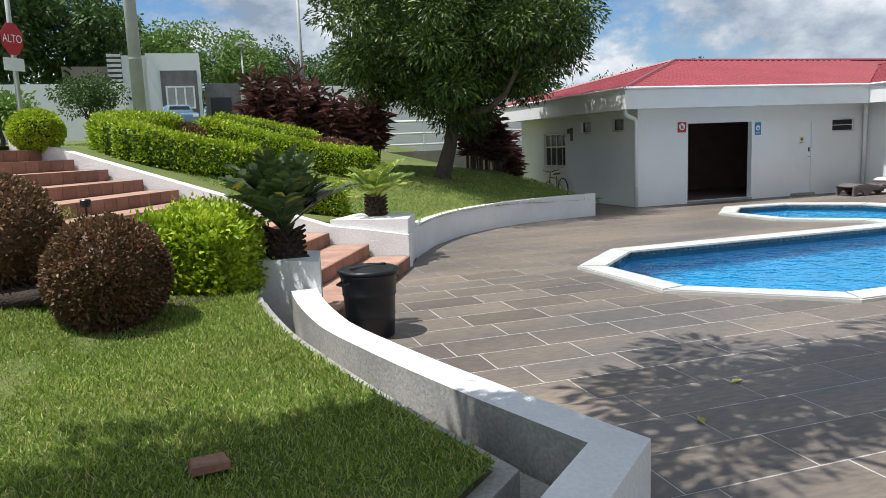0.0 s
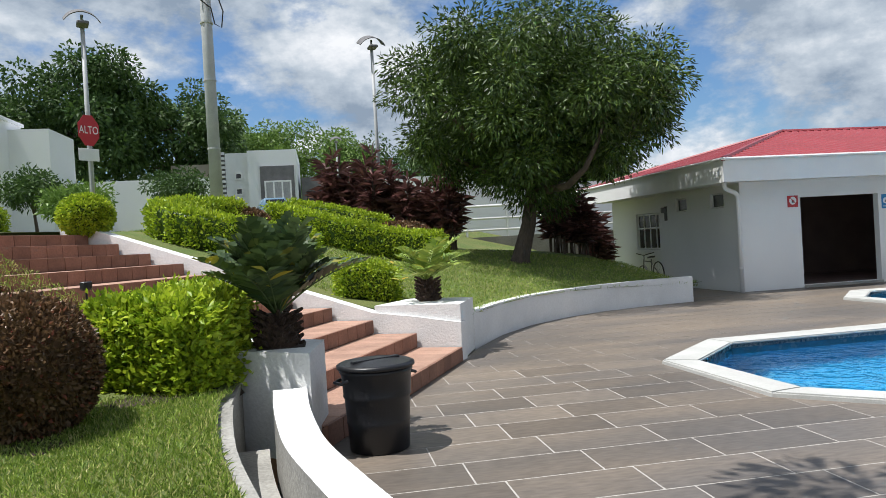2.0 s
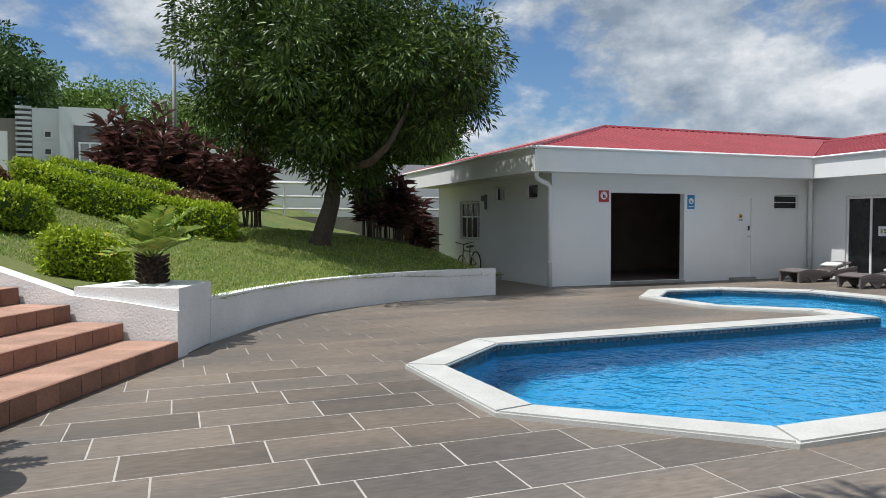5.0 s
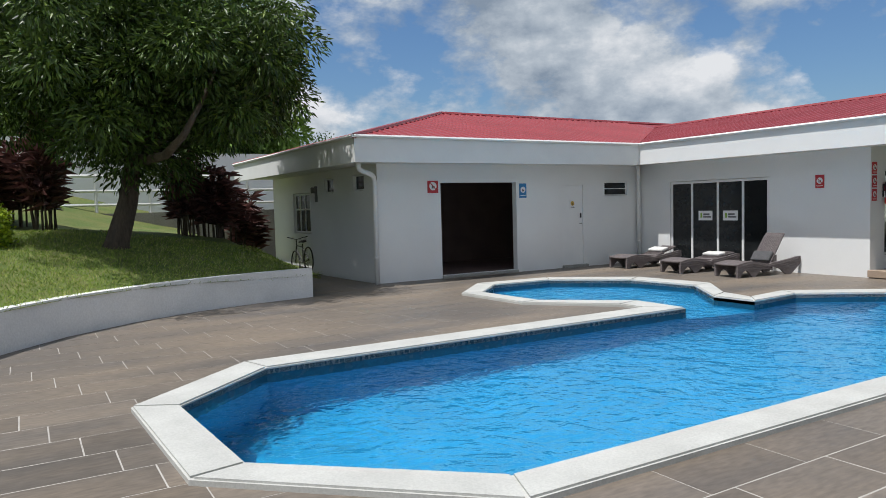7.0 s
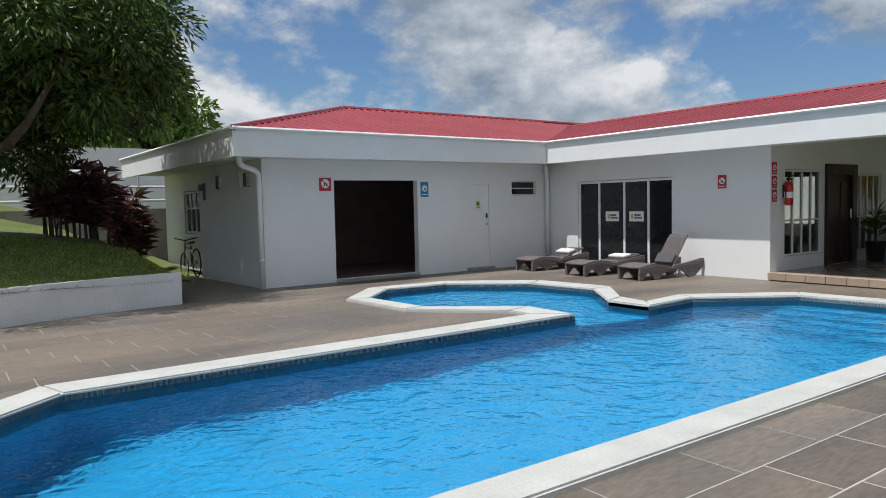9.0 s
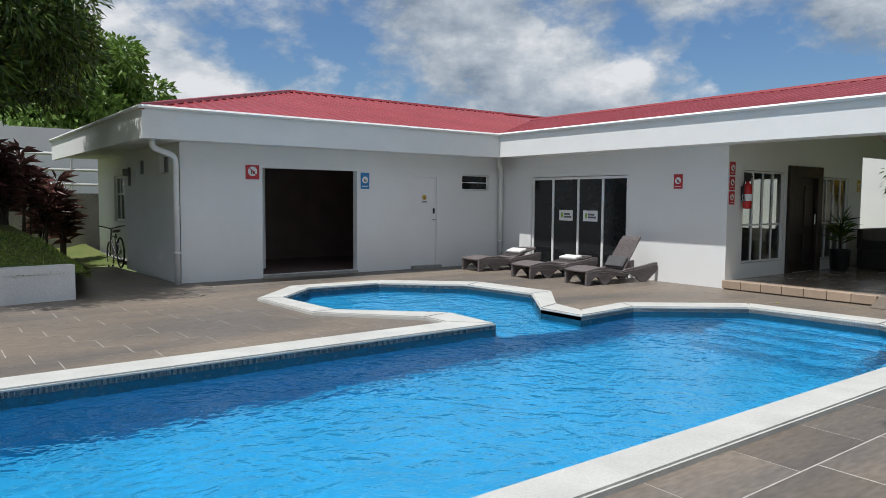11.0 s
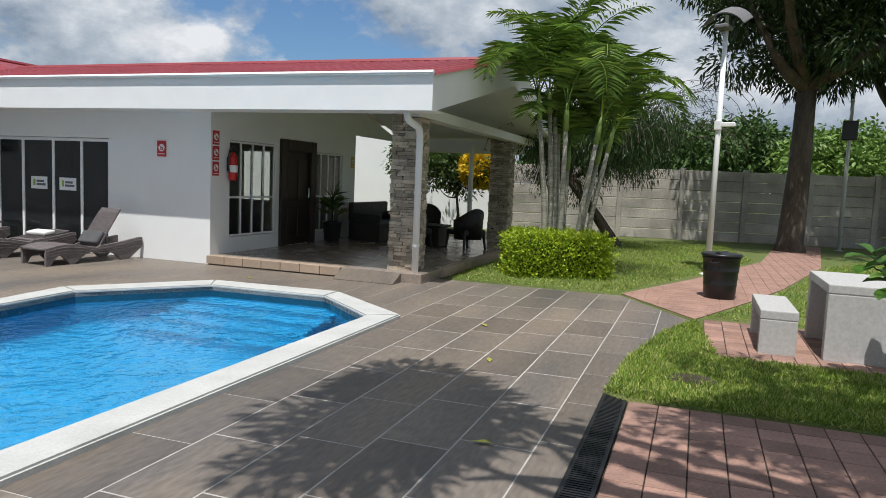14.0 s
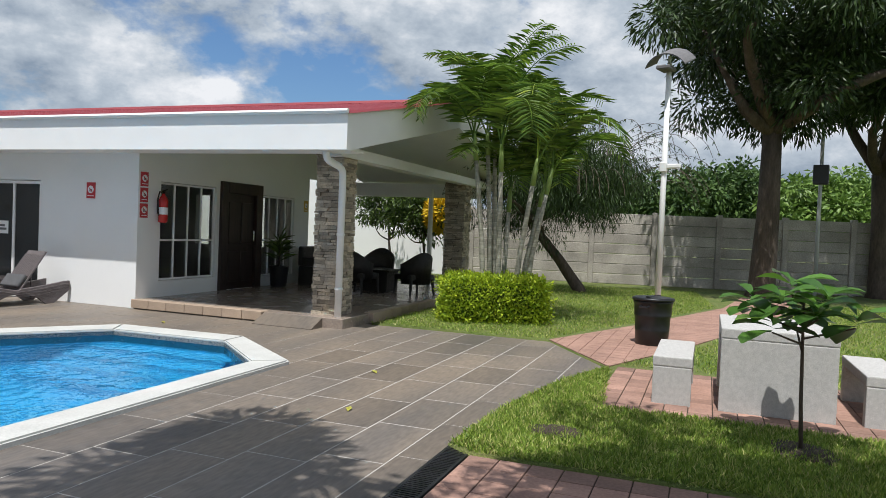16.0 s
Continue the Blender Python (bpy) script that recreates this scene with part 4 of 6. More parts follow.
def window_unit(name, axis, at, u0, u1, z0, z1, cols, rows, depth, label, mat=None, frame_w=0.045, glass=None, sign=1):
    """A framed window or sliding door with its panes; depth: how far in from the wall's face it sits."""
    t = thing(name, None, label, "window", kind="structure")

    def bx(ua, ub, za, zb, d0, d1):
        lo, hi = sorted((at + sign * d0, at + sign * d1))
        return box(ua, ub, lo, hi, za, zb, 0.004) if axis == "y" else box(lo, hi, ua, ub, za, zb, 0.004)

    fm = mat or M_TRIM
    part("window_frame", bx(u0, u1, z1 - frame_w, z1, depth, depth + 0.06), fm, t)
    part("window_sill", bx(u0, u1, z0, z0 + frame_w, depth, depth + 0.06), fm, t)
    for k, u in enumerate(cols):
        part("mullion", bx(u - frame_w / 2 if 0 < k < len(cols) - 1 else (u if k == 0 else u - frame_w), u + frame_w / 2 if 0 < k < len(cols) - 1 else (u + frame_w if k == 0 else u), z0 + frame_w, z1 - frame_w, depth + 0.003, depth + 0.057), fm, t)
    for z in rows:
        for a, b in zip(cols, cols[1:]):
            part("transom", bx(a + frame_w * 0.5, b - frame_w * 0.5, z - frame_w / 2, z + frame_w / 2, depth + 0.006, depth + 0.054), fm, t)
    zz = [z0 + frame_w, *rows, z1 - frame_w]
    for a, b in zip(cols, cols[1:]):
        for za, zb in zip(zz, zz[1:]):
            p = part("pane", bx(a + 0.01, b - 0.01, za, zb, depth + 0.026, depth + 0.034), glass or M_GLASS, t)
            p.visible_shadow = False
    return t


window_unit("window_1", "y", WY, VENT1[0] + .01, VENT1[1] - .01, VENT1[2] + .01, VENT1[3] - .01, [17.70, 18.49], [1.95], 0.03, "narrow high window of tinted glass in a white frame", glass=M_TINT, frame_w=0.02)
for k, y in enumerate((17.15, 18.9)):
    window_unit("window_%d" % (k + 2), "x", 11.25, y + .01, y + .59, 2.01, 2.35, [y + .01, y + .59], [], 0.05, "small high window of dark glass", glass=M_TINT, frame_w=0.025)
window_unit("window_4", "x", 11.42, 20.72, 22.33, 0.98, 2.05, [20.72, 21.12, 21.52, 21.92, 22.33], [1.62], 0.04, "white framed sliding window with dark panes", glass=M_TINT)
slide = window_unit("sliding_door", "x", WX, 12.67, 15.42, 0.05, 2.06, [12.67, 13.34, 14.02, 14.77, 15.42], [], 0.03, "white framed glass sliding doors, closed", frame_w=0.055, glass=M_TINT)
window_unit("window_5", "y", 10.49, W1[0] + .01, W1[1] - .01, W1[2] + .01, W1[3] - .01, [W1[0] + .01, 19.80, 20.15, 20.50, W1[1] - .01], [1.12], 0.03, "white framed sliding window beside the porch door", frame_w=0.032)
window_unit("window_6", "y", 10.49, W2[0] + .01, W2[1] - .01, W2[2] + .01, W2[3] - .01, [W2[0] + .01, 22.66, 22.97, 23.28, W2[1] - .01], [1.12], 0.03, "white framed sliding window beside the potted plant", frame_w=0.032)


def door(name, x0, x1, y, z0, z1, mat, label, handle=True):
    t = thing(name, Matrix.Translation((x0, y, z0)), label, "door", kind="structure")
    w, h = x1 - x0, z1 - z0
    part("leaf", box(0.02, w - 0.02, 0.035, 0.075, 0.005, h - 0.02, 0.004), mat, t)
    for a, b in ((0, 0.02), (w - 0.02, w)):
        part("jamb", box(a, b, 0.0, 0.12, 0, h), mat, t)
    part("head", box(0.02, w - 0.02, 0.0, 0.12, h - 0.02, h), mat, t)
    if handle:
        part("lock_plate", box(w - 0.11, w - 0.06, 0.012, 0.035, 1.16, 1.28, 0.008), M_BLACKM, t, "black keypad lock")
        bm = tube([(w - 0.085, 0.035, 1.02), (w - 0.085, -0.02, 1.02), (w - 0.17, -0.025, 1.02)], 0.012, 8)
        part("handle", bm, M_CHROME, t, "chrome lever handle")
    return t


door("door_1", DOOR1[0], DOOR1[1], WY, DOOR1[2], DOOR1[3], M_TRIM, "white painted service door, closed, with lever handle")
# opening: step and dark doorway frame
tagged(obj("threshold", box(12.80, 14.88, WY - 0.06, WY + 0.16, -0.02, 0.058, 0.01), M_CONC), "grey stone threshold", "threshold", kind="structure")
tagged(obj("threshold", box(16.25, 17.05, WY - 0.10, WY - 0.002, -0.02, 0.066, 0.01), M_CONC), "beige door step", "threshold", kind="structure")
# carved porch door with a wide dark frame
pd = thing("door_2", Matrix.Translation((D1[0], 10.49, 0.15)), "tall dark-stained wooden entrance door with wide frame", "door", kind="structure")
part("jamb", box(0.0, 0.20, -0.06, 0.16, 0, 2.10, 0.008), M_DOORWOOD, pd)
part("jamb", box(1.12, 1.32, -0.06, 0.16, 0, 2.10, 0.008), M_DOORWOOD, pd)
part("head", box(0.20, 1.12, -0.06, 0.16, 1.88, 2.10, 0.008), M_DOORWOOD, pd)
part("leaf", box(0.20, 1.12, 0.02, 0.07, 0.0, 1.88, 0.004), M_DOORWOOD, pd)
for za, zb in ((0.15, 0.75), (0.9, 1.72)):
    for xa in (0.30, 0.70):
        part("panel", box(xa, xa + 0.33, 0.0, 0.02, za, zb, 0.008), M_DOORWOOD, pd)
part("handle", tube([(1.04, 0.02, 0.95), (1.04, -0.05, 0.95), (1.04, -0.05, 1.15), (1.04, 0.02, 1.15)], 0.011, 8), M_CHROME, pd, "metal pull handle")


def sign(x, y, z, w, h, face, mat, label, marks=1, group=""):
    """A thin board with a white disc, a figure in it, and bars for the writing. face: 's' to the south, 'w' to the west."""
    m = Matrix.Translation((x, y, z)) @ (Matrix.Rotation(radians(-90), 4, "Z") if face == "w" else Matrix.Identity(4))
    t = thing("sign", m, label, "sign", group)
    part("board", box(-w / 2, w / 2, -0.012, -0.002, -h / 2, h / 2, 0.002), mat, t)
    r = min(w, h) * 0.34
    bm = lathe([(r, 0), (r, 0.003)], 24)
    bm.transform(Matrix.Translation((0, -0.012, h * 0.06)) @ Matrix.Rotation(radians(90), 4, "X"))
    part("disc", bm, M_YEL if mat == M_SIGNW else M_SIGNW, t, "round symbol field")
    bm = bmesh.new()
    add_box(bm, -r * 0.32, -r * 0.08, -0.018, -0.0155, -r * 0.55 + h * 0.06, r * 0.30 + h * 0.06)
    add_box(bm, r * 0.08, r * 0.42, -0.018, -0.0155, -r * 0.55 + h * 0.06, r * 0.05 + h * 0.06)
    part("figure", bm, M_INK, t)
    if mat == M_RED:
        bm = bmesh.new()
        add_box(bm, -r, r, -0.0215, -0.019, -0.09 * r, 0.09 * r, Matrix.Translation((0, 0, h * 0.06)) @ Matrix.Rotation(radians(45), 4, "Y"))
        part("slash", bm, M_RED, t)
    if h > w * 1.1:
        bm = bmesh.new()
        for k in range(marks):
            add_box(bm, -w * 0.36, w * 0.36, -0.0155, -0.013, -h * (0.36 + 0.09 * k), -h * (0.31 + 0.09 * k))
        part("lettering", bm, M_SIGNW if mat != M_SIGNW else M_INK, t)
    return t


sign(12.60, WY, 2.04, 0.27, 0.27, "s", M_RED, "small red prohibition sign on the white wall")
sign(15.07, WY, 1.93, 0.21, 0.34, "s", M_BLUE, "blue and white toilet sign on the white wall")
sign(16.63, WY + 0.034, 1.58, 0.17, 0.22, "s", M_SIGNW, "white notice with ochre symbol on the door", 2)
sign(WX, 11.50, 1.915, 0.19, 0.27, "w", M_RED, "red prohibition sign on the white wall")
for z in (2.13, 1.87, 1.61):
    sign(19.03, 10.49, z, 0.17, 0.235, "s", M_RED, "small red safety sign stacked beside the fire extinguisher", 1, "safety signs by the porch")
sign(24.05, 10.49, 1.9, 0.16, 0.26, "s", M_YEL, "small ochre sign at the porch wall's end")
for y in (14.38, 13.68):
    t = thing("door_notice", Matrix.Translation((WX + 0.052, y, 1.22)), "white notice with green and grey emblem on the glass door", "sign", "notices on the sliding doors")
    part("sheet", box(-0.006, 0, -0.20, 0.20, -0.115, 0.115), M_SIGNW, t)
    part("emblem", box(-0.010, -0.007, 0.09, 0.14, -0.05, 0.06), material("green_print", (0.25, 0.42, 0.05), 0.5, 0.1, 4, 50, 0), t)
    for za, zb, ya, yb in ((0.01, 0.05, -0.12, 0.06), (-0.05, -0.01, -0.16, 0.06)):
        part("lettering", box(-0.010, -0.007, ya, yb, za, zb), M_HOUSEG, t)

# fire extinguisher
fe = thing("fire_extinguisher", Matrix.Translation((19.36, 10.38, 1.42)), "red fire extinguisher hung on the porch wall", "extinguisher")
part("cylinder", lathe([(0.05, 0), (0.075, 0.02), (0.078, 0.36), (0.06, 0.43), (0.028, 0.46), (0.028, 0.49)], 18), M_EXT, fe, smooth=True)
part("label", lathe([(0.0795, 0.14), (0.0795, 0.26)], 18), M_SIGNW, fe, "white instruction label")
part("valve", box(-0.02, 0.02, -0.05, 0.03, 0.49, 0.53, 0.005), M_BLACKM, fe)
part("lever", tube([(0, 0.02, 0.53), (0, -0.09, 0.57)], 0.012, 6), M_BLACKM, fe)
part("hose", tube([(-0.02, 0, 0.50), (-0.10, -0.01, 0.52), (-0.125, 0, 0.42), (-0.115, 0, 0.2), (-0.10, 0, 0.12)], 0.012, 8), M_RUBBER, fe, smooth=True)
part("bracket", box(-0.03, 0.03, 0.075, 0.108, 0.15, 0.40), M_BLACKM, fe)


# downpipes
def downpipe(pts, label):
    t = thing("downpipe", Matrix.Translation(pts[-1]), label, "pipe", kind="structure")
    o = Vector(pts[-1])
    out = [Vector(p) - o for p in pts]
    rounded = []
    for i, p in enumerate(out):
        if 0 < i < len(out) - 1:
            a, b = (out[i - 1] - p), (out[i + 1] - p)
            ra = min(0.12, a.length * 0.4); rb2 = min(0.12, b.length * 0.4)
            A, B = p + a.normalized() * ra, p + b.normalized() * rb2
            rounded += [A * (1 - s) ** 2 + p * 2 * s * (1 - s) + B * s * s for s in (0, 0.33, 0.66, 1)]
        else:
            rounded.append(p)
    part("pipe", tube(rounded, 0.052, 12), M_TRIM, t, smooth=True)
    for z in (0.55, 1.35):
        part("clamp", tube([(0, 0, z), (0, 0, z + 0.035)], 0.062, 12), M_TRIM, t)


downpipe([(10.72, EAVE_Y + 0.45, FB + 0.03), (10.72, EAVE_Y + 0.45, 2.40), (11.16, 16.42, 2.28), (11.16, 16.42, 0.0)], "white plastic downpipe at the wall corner")
downpipe([(18.55, 16.15, FB + 0.03), (18.55, 16.15, 2.38), (18.82, 16.40, 2.28), (18.82, 16.40, 0.0)], "white plastic downpipe in the inner corner")
downpipe([(18.55, 6.82, FB + 0.03), (18.60, 6.82, 2.42), (19.04, 6.80, 2.34), (19.04, 6.80, 0.0)], "white plastic downpipe on the stone column")

# wall lamp on the west wall
wl = thing("wall_lamp", Matrix.Translation((11.25, 20.05, 2.0)), "small dark wall lamp", "lamp")
part("backplate", box(-0.03, 0, -0.07, 0.07, -0.2, 0.2, 0.008), M_HOUSEG, wl)
part("shade", box(-0.14, -0.03, -0.06, 0.06, 0.02, 0.17, 0.015), M_HOUSEG, wl)


# ================= loungers =================
def lounger(m, back, towel, label):
    t = thing("sun_lounger", m, label, "lounger", "loungers by the sliding doors")
    L, W = 1.78, 0.62

    def top(x):
        return 0.27 + 0.05 * math.sin(min(x, 0.9) / 0.9 * math.pi * 1.25) if x < 0.9 else 0.235 + 0.10 * min(1, (x - 0.9) / 0.8) ** 1.4

    xs = [L * k / 26 for k in range(27)]
    for s in (-1, 1):
        prof = [(x, top(x) + (0.03 if x > 0.9 else 0.0)) for x in xs]
        low = []
        for x in reversed(xs):
            arch = 0.0
            if 0.10 < x < 0.36:
                arch = 0.15 * math.sin((x - 0.10) / 0.26 * math.pi) ** 0.5
            elif 0.52 < x < 1.32:
                arch = 0.19 * math.sin((x - 0.52) / 0.80 * math.pi) ** 0.55
            elif x > 1.5:
                arch = (x - 1.5) * 0.75
            low.append((x, arch))
        bm = bmesh.new()
        y0, y1 = (W / 2 - 0.05, W / 2) if s > 0 else (-W / 2, -W / 2 + 0.05)
        n2 = len(xs)
        grid = [[bm.verts.new((px, y, pz)) for px, pz in (prof if which == 0 else low[::-1])] for y in (y0, y1) for which in (0, 1)]
        ta, la, tb, lb = grid
        for i in range(n2 - 1):
            bm.faces.new((la[i], la[i + 1], ta[i + 1], ta[i])); bm.faces.new((tb[i], tb[i + 1], lb[i + 1], lb[i]))
            bm.faces.new((ta[i], ta[i + 1], tb[i + 1], tb[i])); bm.faces.new((lb[i], lb[i + 1], la[i + 1], la[i]))
        bm.faces.new((la[0], ta[0], tb[0], lb[0])); bm.faces.new((ta[-1], la[-1], lb[-1], tb[-1]))
        part("side_panel", bm, M_WICKER, t)
        for k in range(1, 4):
            band = bmesh.new()
            add_tube(band, [(x, (y1 + 0.002 if s > 0 else y0 - 0.002), max(l + 0.01, tz - 0.045 * k)) for (x, tz), (_, l) in zip(prof, low[::-1]) if tz - 0.045 * k > l + 0.005], 0.006, 4)
            part("weave_band", band, M_WICKER, t)
    bm = bmesh.new()
    va = [[bm.verts.new((x, y, top(x) - z)) for x in xs[:16]] for y, z in ((-W / 2 + 0.05, 0.0), (W / 2 - 0.05, 0.0), (W / 2 - 0.05, 0.03), (-W / 2 + 0.05, 0.03))]
    for i in range(15):
        for a in range(4):
            b = (a + 1) % 4
            bm.faces.new((va[a][i], va[a][i + 1], va[b][i + 1], va[b][i]))
    bm.faces.new([va[a][0] for a in range(4)]); bm.faces.new([va[a][15] for a in (3, 2, 1, 0)])
    bmesh.ops.recalc_face_normals(bm, faces=bm.faces[:])
    part("seat", bm, M_WICKER, t)
    part("foot_rim", tube([(-0.0, -W / 2 + 0.02, 0.26), (-0.03, -W / 4, 0.26), (-0.035, 0, 0.26), (-0.03, W / 4, 0.26), (0.0, W / 2 - 0.02, 0.26)], 0.022, 8), M_WICKER, t, smooth=True)
    hinge = Matrix.Translation((0.98, 0, 0.25)) @ Matrix.Rotation(-radians(back), 4, "Y")
    bm = box(0, 0.74, -W / 2 + 0.06, W / 2 - 0.06, -0.015, 0.02, 0.012, 2)
    for v in bm.verts:
        if v.co.x > 0.6:
            v.co.y *= 1 - 0.9 * (v.co.x - 0.6) ** 1.2
    bm.transform(hinge)
    part("backrest", bm, M_WICKER, t)
    slat = bmesh.new()
    for k in range(11):
        y = -0.22 + 0.044 * k
        add_box(slat, 0.06, 0.66, y, y + 0.012, 0.021, 0.029, hinge)
    part("backrest_weave", slat, M_WICKER, t)
    part("prop", tube([(1.30, 0, 0.06), hinge @ Vector((0.5, 0, -0.02))], 0.015, 6), M_WICKER, t)
    tw = box(-0.13, 0.10, -0.24, 0.24, 0.0, 0.06, 0.025, 3)
    for v in tw.verts:
        v.co.z += 0.012 * noise.noise(v.co * 9)
    pos = hinge @ Matrix.Translation((0.36 if back < 40 else 0.14, 0, 0.03))
    tw.transform(pos)
    wt = tagged(obj("towel", tw, towel, smooth=True), "folded %s towel lying on a sun lounger" % ("white" if towel == M_TOWEL_W else "dark grey"), "towel")
    wt.matrix_world = m
    return t


lounger(pose(17.12, 15.45, 0, 0, 0, -3), 16, M_TOWEL_W, "grey-brown woven plastic sun lounger, back slightly raised")
lounger(pose(17.05, 13.78, 0, 0, 0, -5), 10, M_TOWEL_W, "grey-brown woven plastic sun lounger, nearly flat")
lounger(pose(17.15, 12.42, 0, 0, 0, -7), 55, M_TOWEL_G, "grey-brown woven plastic sun lounger with raised back")

# ================= porch =================
for k in range(7):
    y1 = 10.48 - k * 0.36
    tagged(obj("nosing_tile", box(18.80, 18.98, y1 - 0.352, y1, 0.02, 0.158, 0.006), M_BEIGE, porch), "")
for k in range(18):
    x0 = 19.75 + k * 0.36
    obj("nosing_tile", box(x0, x0 + 0.352, 6.56, 6.70, 0.0, 0.158, 0.006), M_BEIGE, porch)
rp = obj("porch_ramp", prism([(18.55, 6.95), (18.86, 6.95), (18.86, 7.95), (18.55, 7.95)], -0.02, [0.012, 0.146, 0.146, 0.012]), M_TILE)
tagged(rp, "short dark tiled ramp up to the porch", "ramp", kind="structure")


def stone_column(x0, y0, w, z1):
    t = thing("stone_column", Matrix.Translation((x0, y0, 0)), "stacked grey-brown ledge stone porch column", "column", kind="structure")
    part("core", box(0.03, w - 0.03, 0.03, w - 0.03, 0, z1), M_MORTAR, t)
    kinds = []
    for v in range(8):
        bm = box(-0.5, 0.5, -0.5, 0.5, -0.5, 0.5)
        for q in bm.verts:
            q.co += Vector(RNG.normal(size=3)) * 0.06
        me = bpy.data.meshes.new("stone")
        bm.to_mesh(me); bm.free()
        me.materials.append(M_STONE)
        kinds.append(me)
    z = 0.0
    while z < z1 - 0.02:
        h = min(0.034 + 0.034 * RNG.random(), z1 - z)
        for side in range(4):
            u = 0.0
            while u < w - 0.03:
                l = min(0.10 + 0.17 * RNG.random(), w - u)
                if w - u - l < 0.05:
                    l = w - u
                c, d = u + l / 2, 0.035 + 0.012 * RNG.normal()
                x, y, sx, sy = ((c, d, l, 0.09), (w - d, c, 0.09, l), (c, w - d, l, 0.09), (d, c, 0.09, l))[side]
                o = new("stone", kinds[int(RNG.random() * 8)])
                o.parent = t
                o.location, o.scale = (x, y, z + h / 2), (sx - 0.006, sy - 0.006, h - 0.006)
                u += l
        z += h
    return t


stone_column(19.14, 6.86, 0.43, 2.62)
stone_column(24.95, 6.92, 0.46, 2.62)
tagged(obj("beam", box(18.98, 26.9, 6.80, 7.05, 2.52, 2.68), M_TRIM), "white porch beam", "beam", kind="structure")
tagged(obj("beam", box(26.5, 26.8, 7.0, 10.5, 2.30, 2.64), M_TRIM), "white porch beam", "beam", kind="structure")
post = tagged(obj("post", tube([(26.4, 8.3, 0.1), (26.4, 8.3, 2.5)], 0.06, 10), M_TRIM), "slim white porch post", "post", kind="structure")


def armchair(m, label="dark wicker armchair with rounded back"):
    t = thing("wicker_armchair", m, label, "chair", "porch chairs")
    part("seat", box(-0.30, 0.30, -0.28, 0.30, 0.30, 0.42, 0.03, 2), M_WICKER_D, t)
    bm = bmesh.new()
    n2 = 14
    rows = []
    for k in range(n2 + 1):
        a = math.pi * k / n2
        h = 0.62 + 0.24 * math.sin(a) ** 1.5
        rows.append([bm.verts.new((math.cos(a) * r, 0.02 + math.sin(a) * r * 0.95, z)) for r, z in ((0.34, 0.22), (0.37, h), (0.32, h + 0.01), (0.30, 0.40))])
    for r0, r1 in zip(rows, rows[1:]):
        for a in range(4):
            bm.faces.new((r0[a], r0[(a + 1) % 4], r1[(a + 1) % 4], r1[a]))
    bm.faces.new(rows[0][::-1]); bm.faces.new(rows[-1])
    bmesh.ops.recalc_face_normals(bm, faces=bm.faces[:])
    part("backrest", bm, M_WICKER_D, t, smooth=True)
    for x in (-0.27, 0.27):
        for y in (-0.24, 0.27):
            part("leg", tube([(x, y, 0.32), (x * 1.12, y * 1.12, 0.0)], [0.035, 0.022], 8), M_WICKER_D, t)
    return t


chair = armchair(pose(23.2, 7.35, 0.15, 0, 0, 150))
copy_thing(chair, pose(22.6, 8.3, 0.15, 0, 0, 80))
copy_thing(chair, pose(24.3, 8.7, 0.15, 0, 0, -80))
tb_ = thing("coffee_table", Matrix.Translation((23.4, 8.2, 0.15)), "dark wicker porch table", "table")
part("tabletop", box(-0.35, 0.35, -0.35, 0.35, 0.42, 0.46, 0.008), M_WICKER_D, tb_)
part("base", box(-0.28, 0.28, -0.28, 0.28, 0.0, 0.42, 0.01), M_WICKER_D, tb_)
sofa = thing("wicker_sofa", Matrix.Translation((24.2, 9.75, 0.15)), "dark wicker sofa against the porch edge", "sofa")
part("seat", box(-0.95, 0.95, -0.38, 0.38, 0.0, 0.42, 0.03, 2), M_WICKER_D, sofa)
part("backrest", box(-0.95, 0.95, 0.28, 0.40, 0.42, 0.85, 0.04, 2), M_WICKER_D, sofa)
for x in (-0.95, 0.83):
    part("armrest", box(x, x + 0.12, -0.38, 0.28, 0.42, 0.62, 0.03, 2), M_WICKER_D, sofa)


def pot_plant(m):
    t = thing("potted_plant", m, "spiky green plant in a tall dark pot by the door", "plant")
    part("pot", lathe([(0.15, 0), (0.17, 0.04), (0.20, 0.42), (0.21, 0.44), (0.18, 0.44), (0.175, 0.40)], 16), M_BLACKM, t, smooth=True)
    part("stem", tube([(0, 0, 0.38), (0.02, 0.01, 0.85)], 0.018, 6), M_BARK, t)
    d = ball(70)
    d[:, 2] = np.abs(d[:, 2]) * 0.9 + 0.15
    leaf_mesh("leaves", np.tile([0.01, 0, 0.75], (70, 1)) + RNG.normal(size=(70, 3)) * [0.02, 0.02, 0.12], d, 0.42, 0.035, L_MANGO, t, droop=0.15)
    return t


pot_plant(pose(22.55, 10.16, 0.15))

# ================= bicycle =================
bk = thing("bicycle", pose(11.10, 20.35, -0.02, 0, 8, 90), "dark bicycle leaning against the white wall", "bicycle")


def wheel(x):
    w = bmesh.new()
    add_tube(w, [(x + 0.33 * math.cos(a), 0, 0.34 + 0.33 * math.sin(a)) for a in (2 * math.pi * k / 28 for k in range(29))], 0.018, 6)
    o = part("wheel", w, M_RUBBER, bk, smooth=True)
    sp = bmesh.new()
    for k in range(16):
        a = 2 * math.pi * k / 16
        add_tube(sp, [(x, 0.02 * (-1) ** k, 0.34), (x + 0.31 * math.cos(a), 0, 0.34 + 0.31 * math.sin(a))], 0.0025, 3)
    part("spokes", sp, M_CHROME, o)


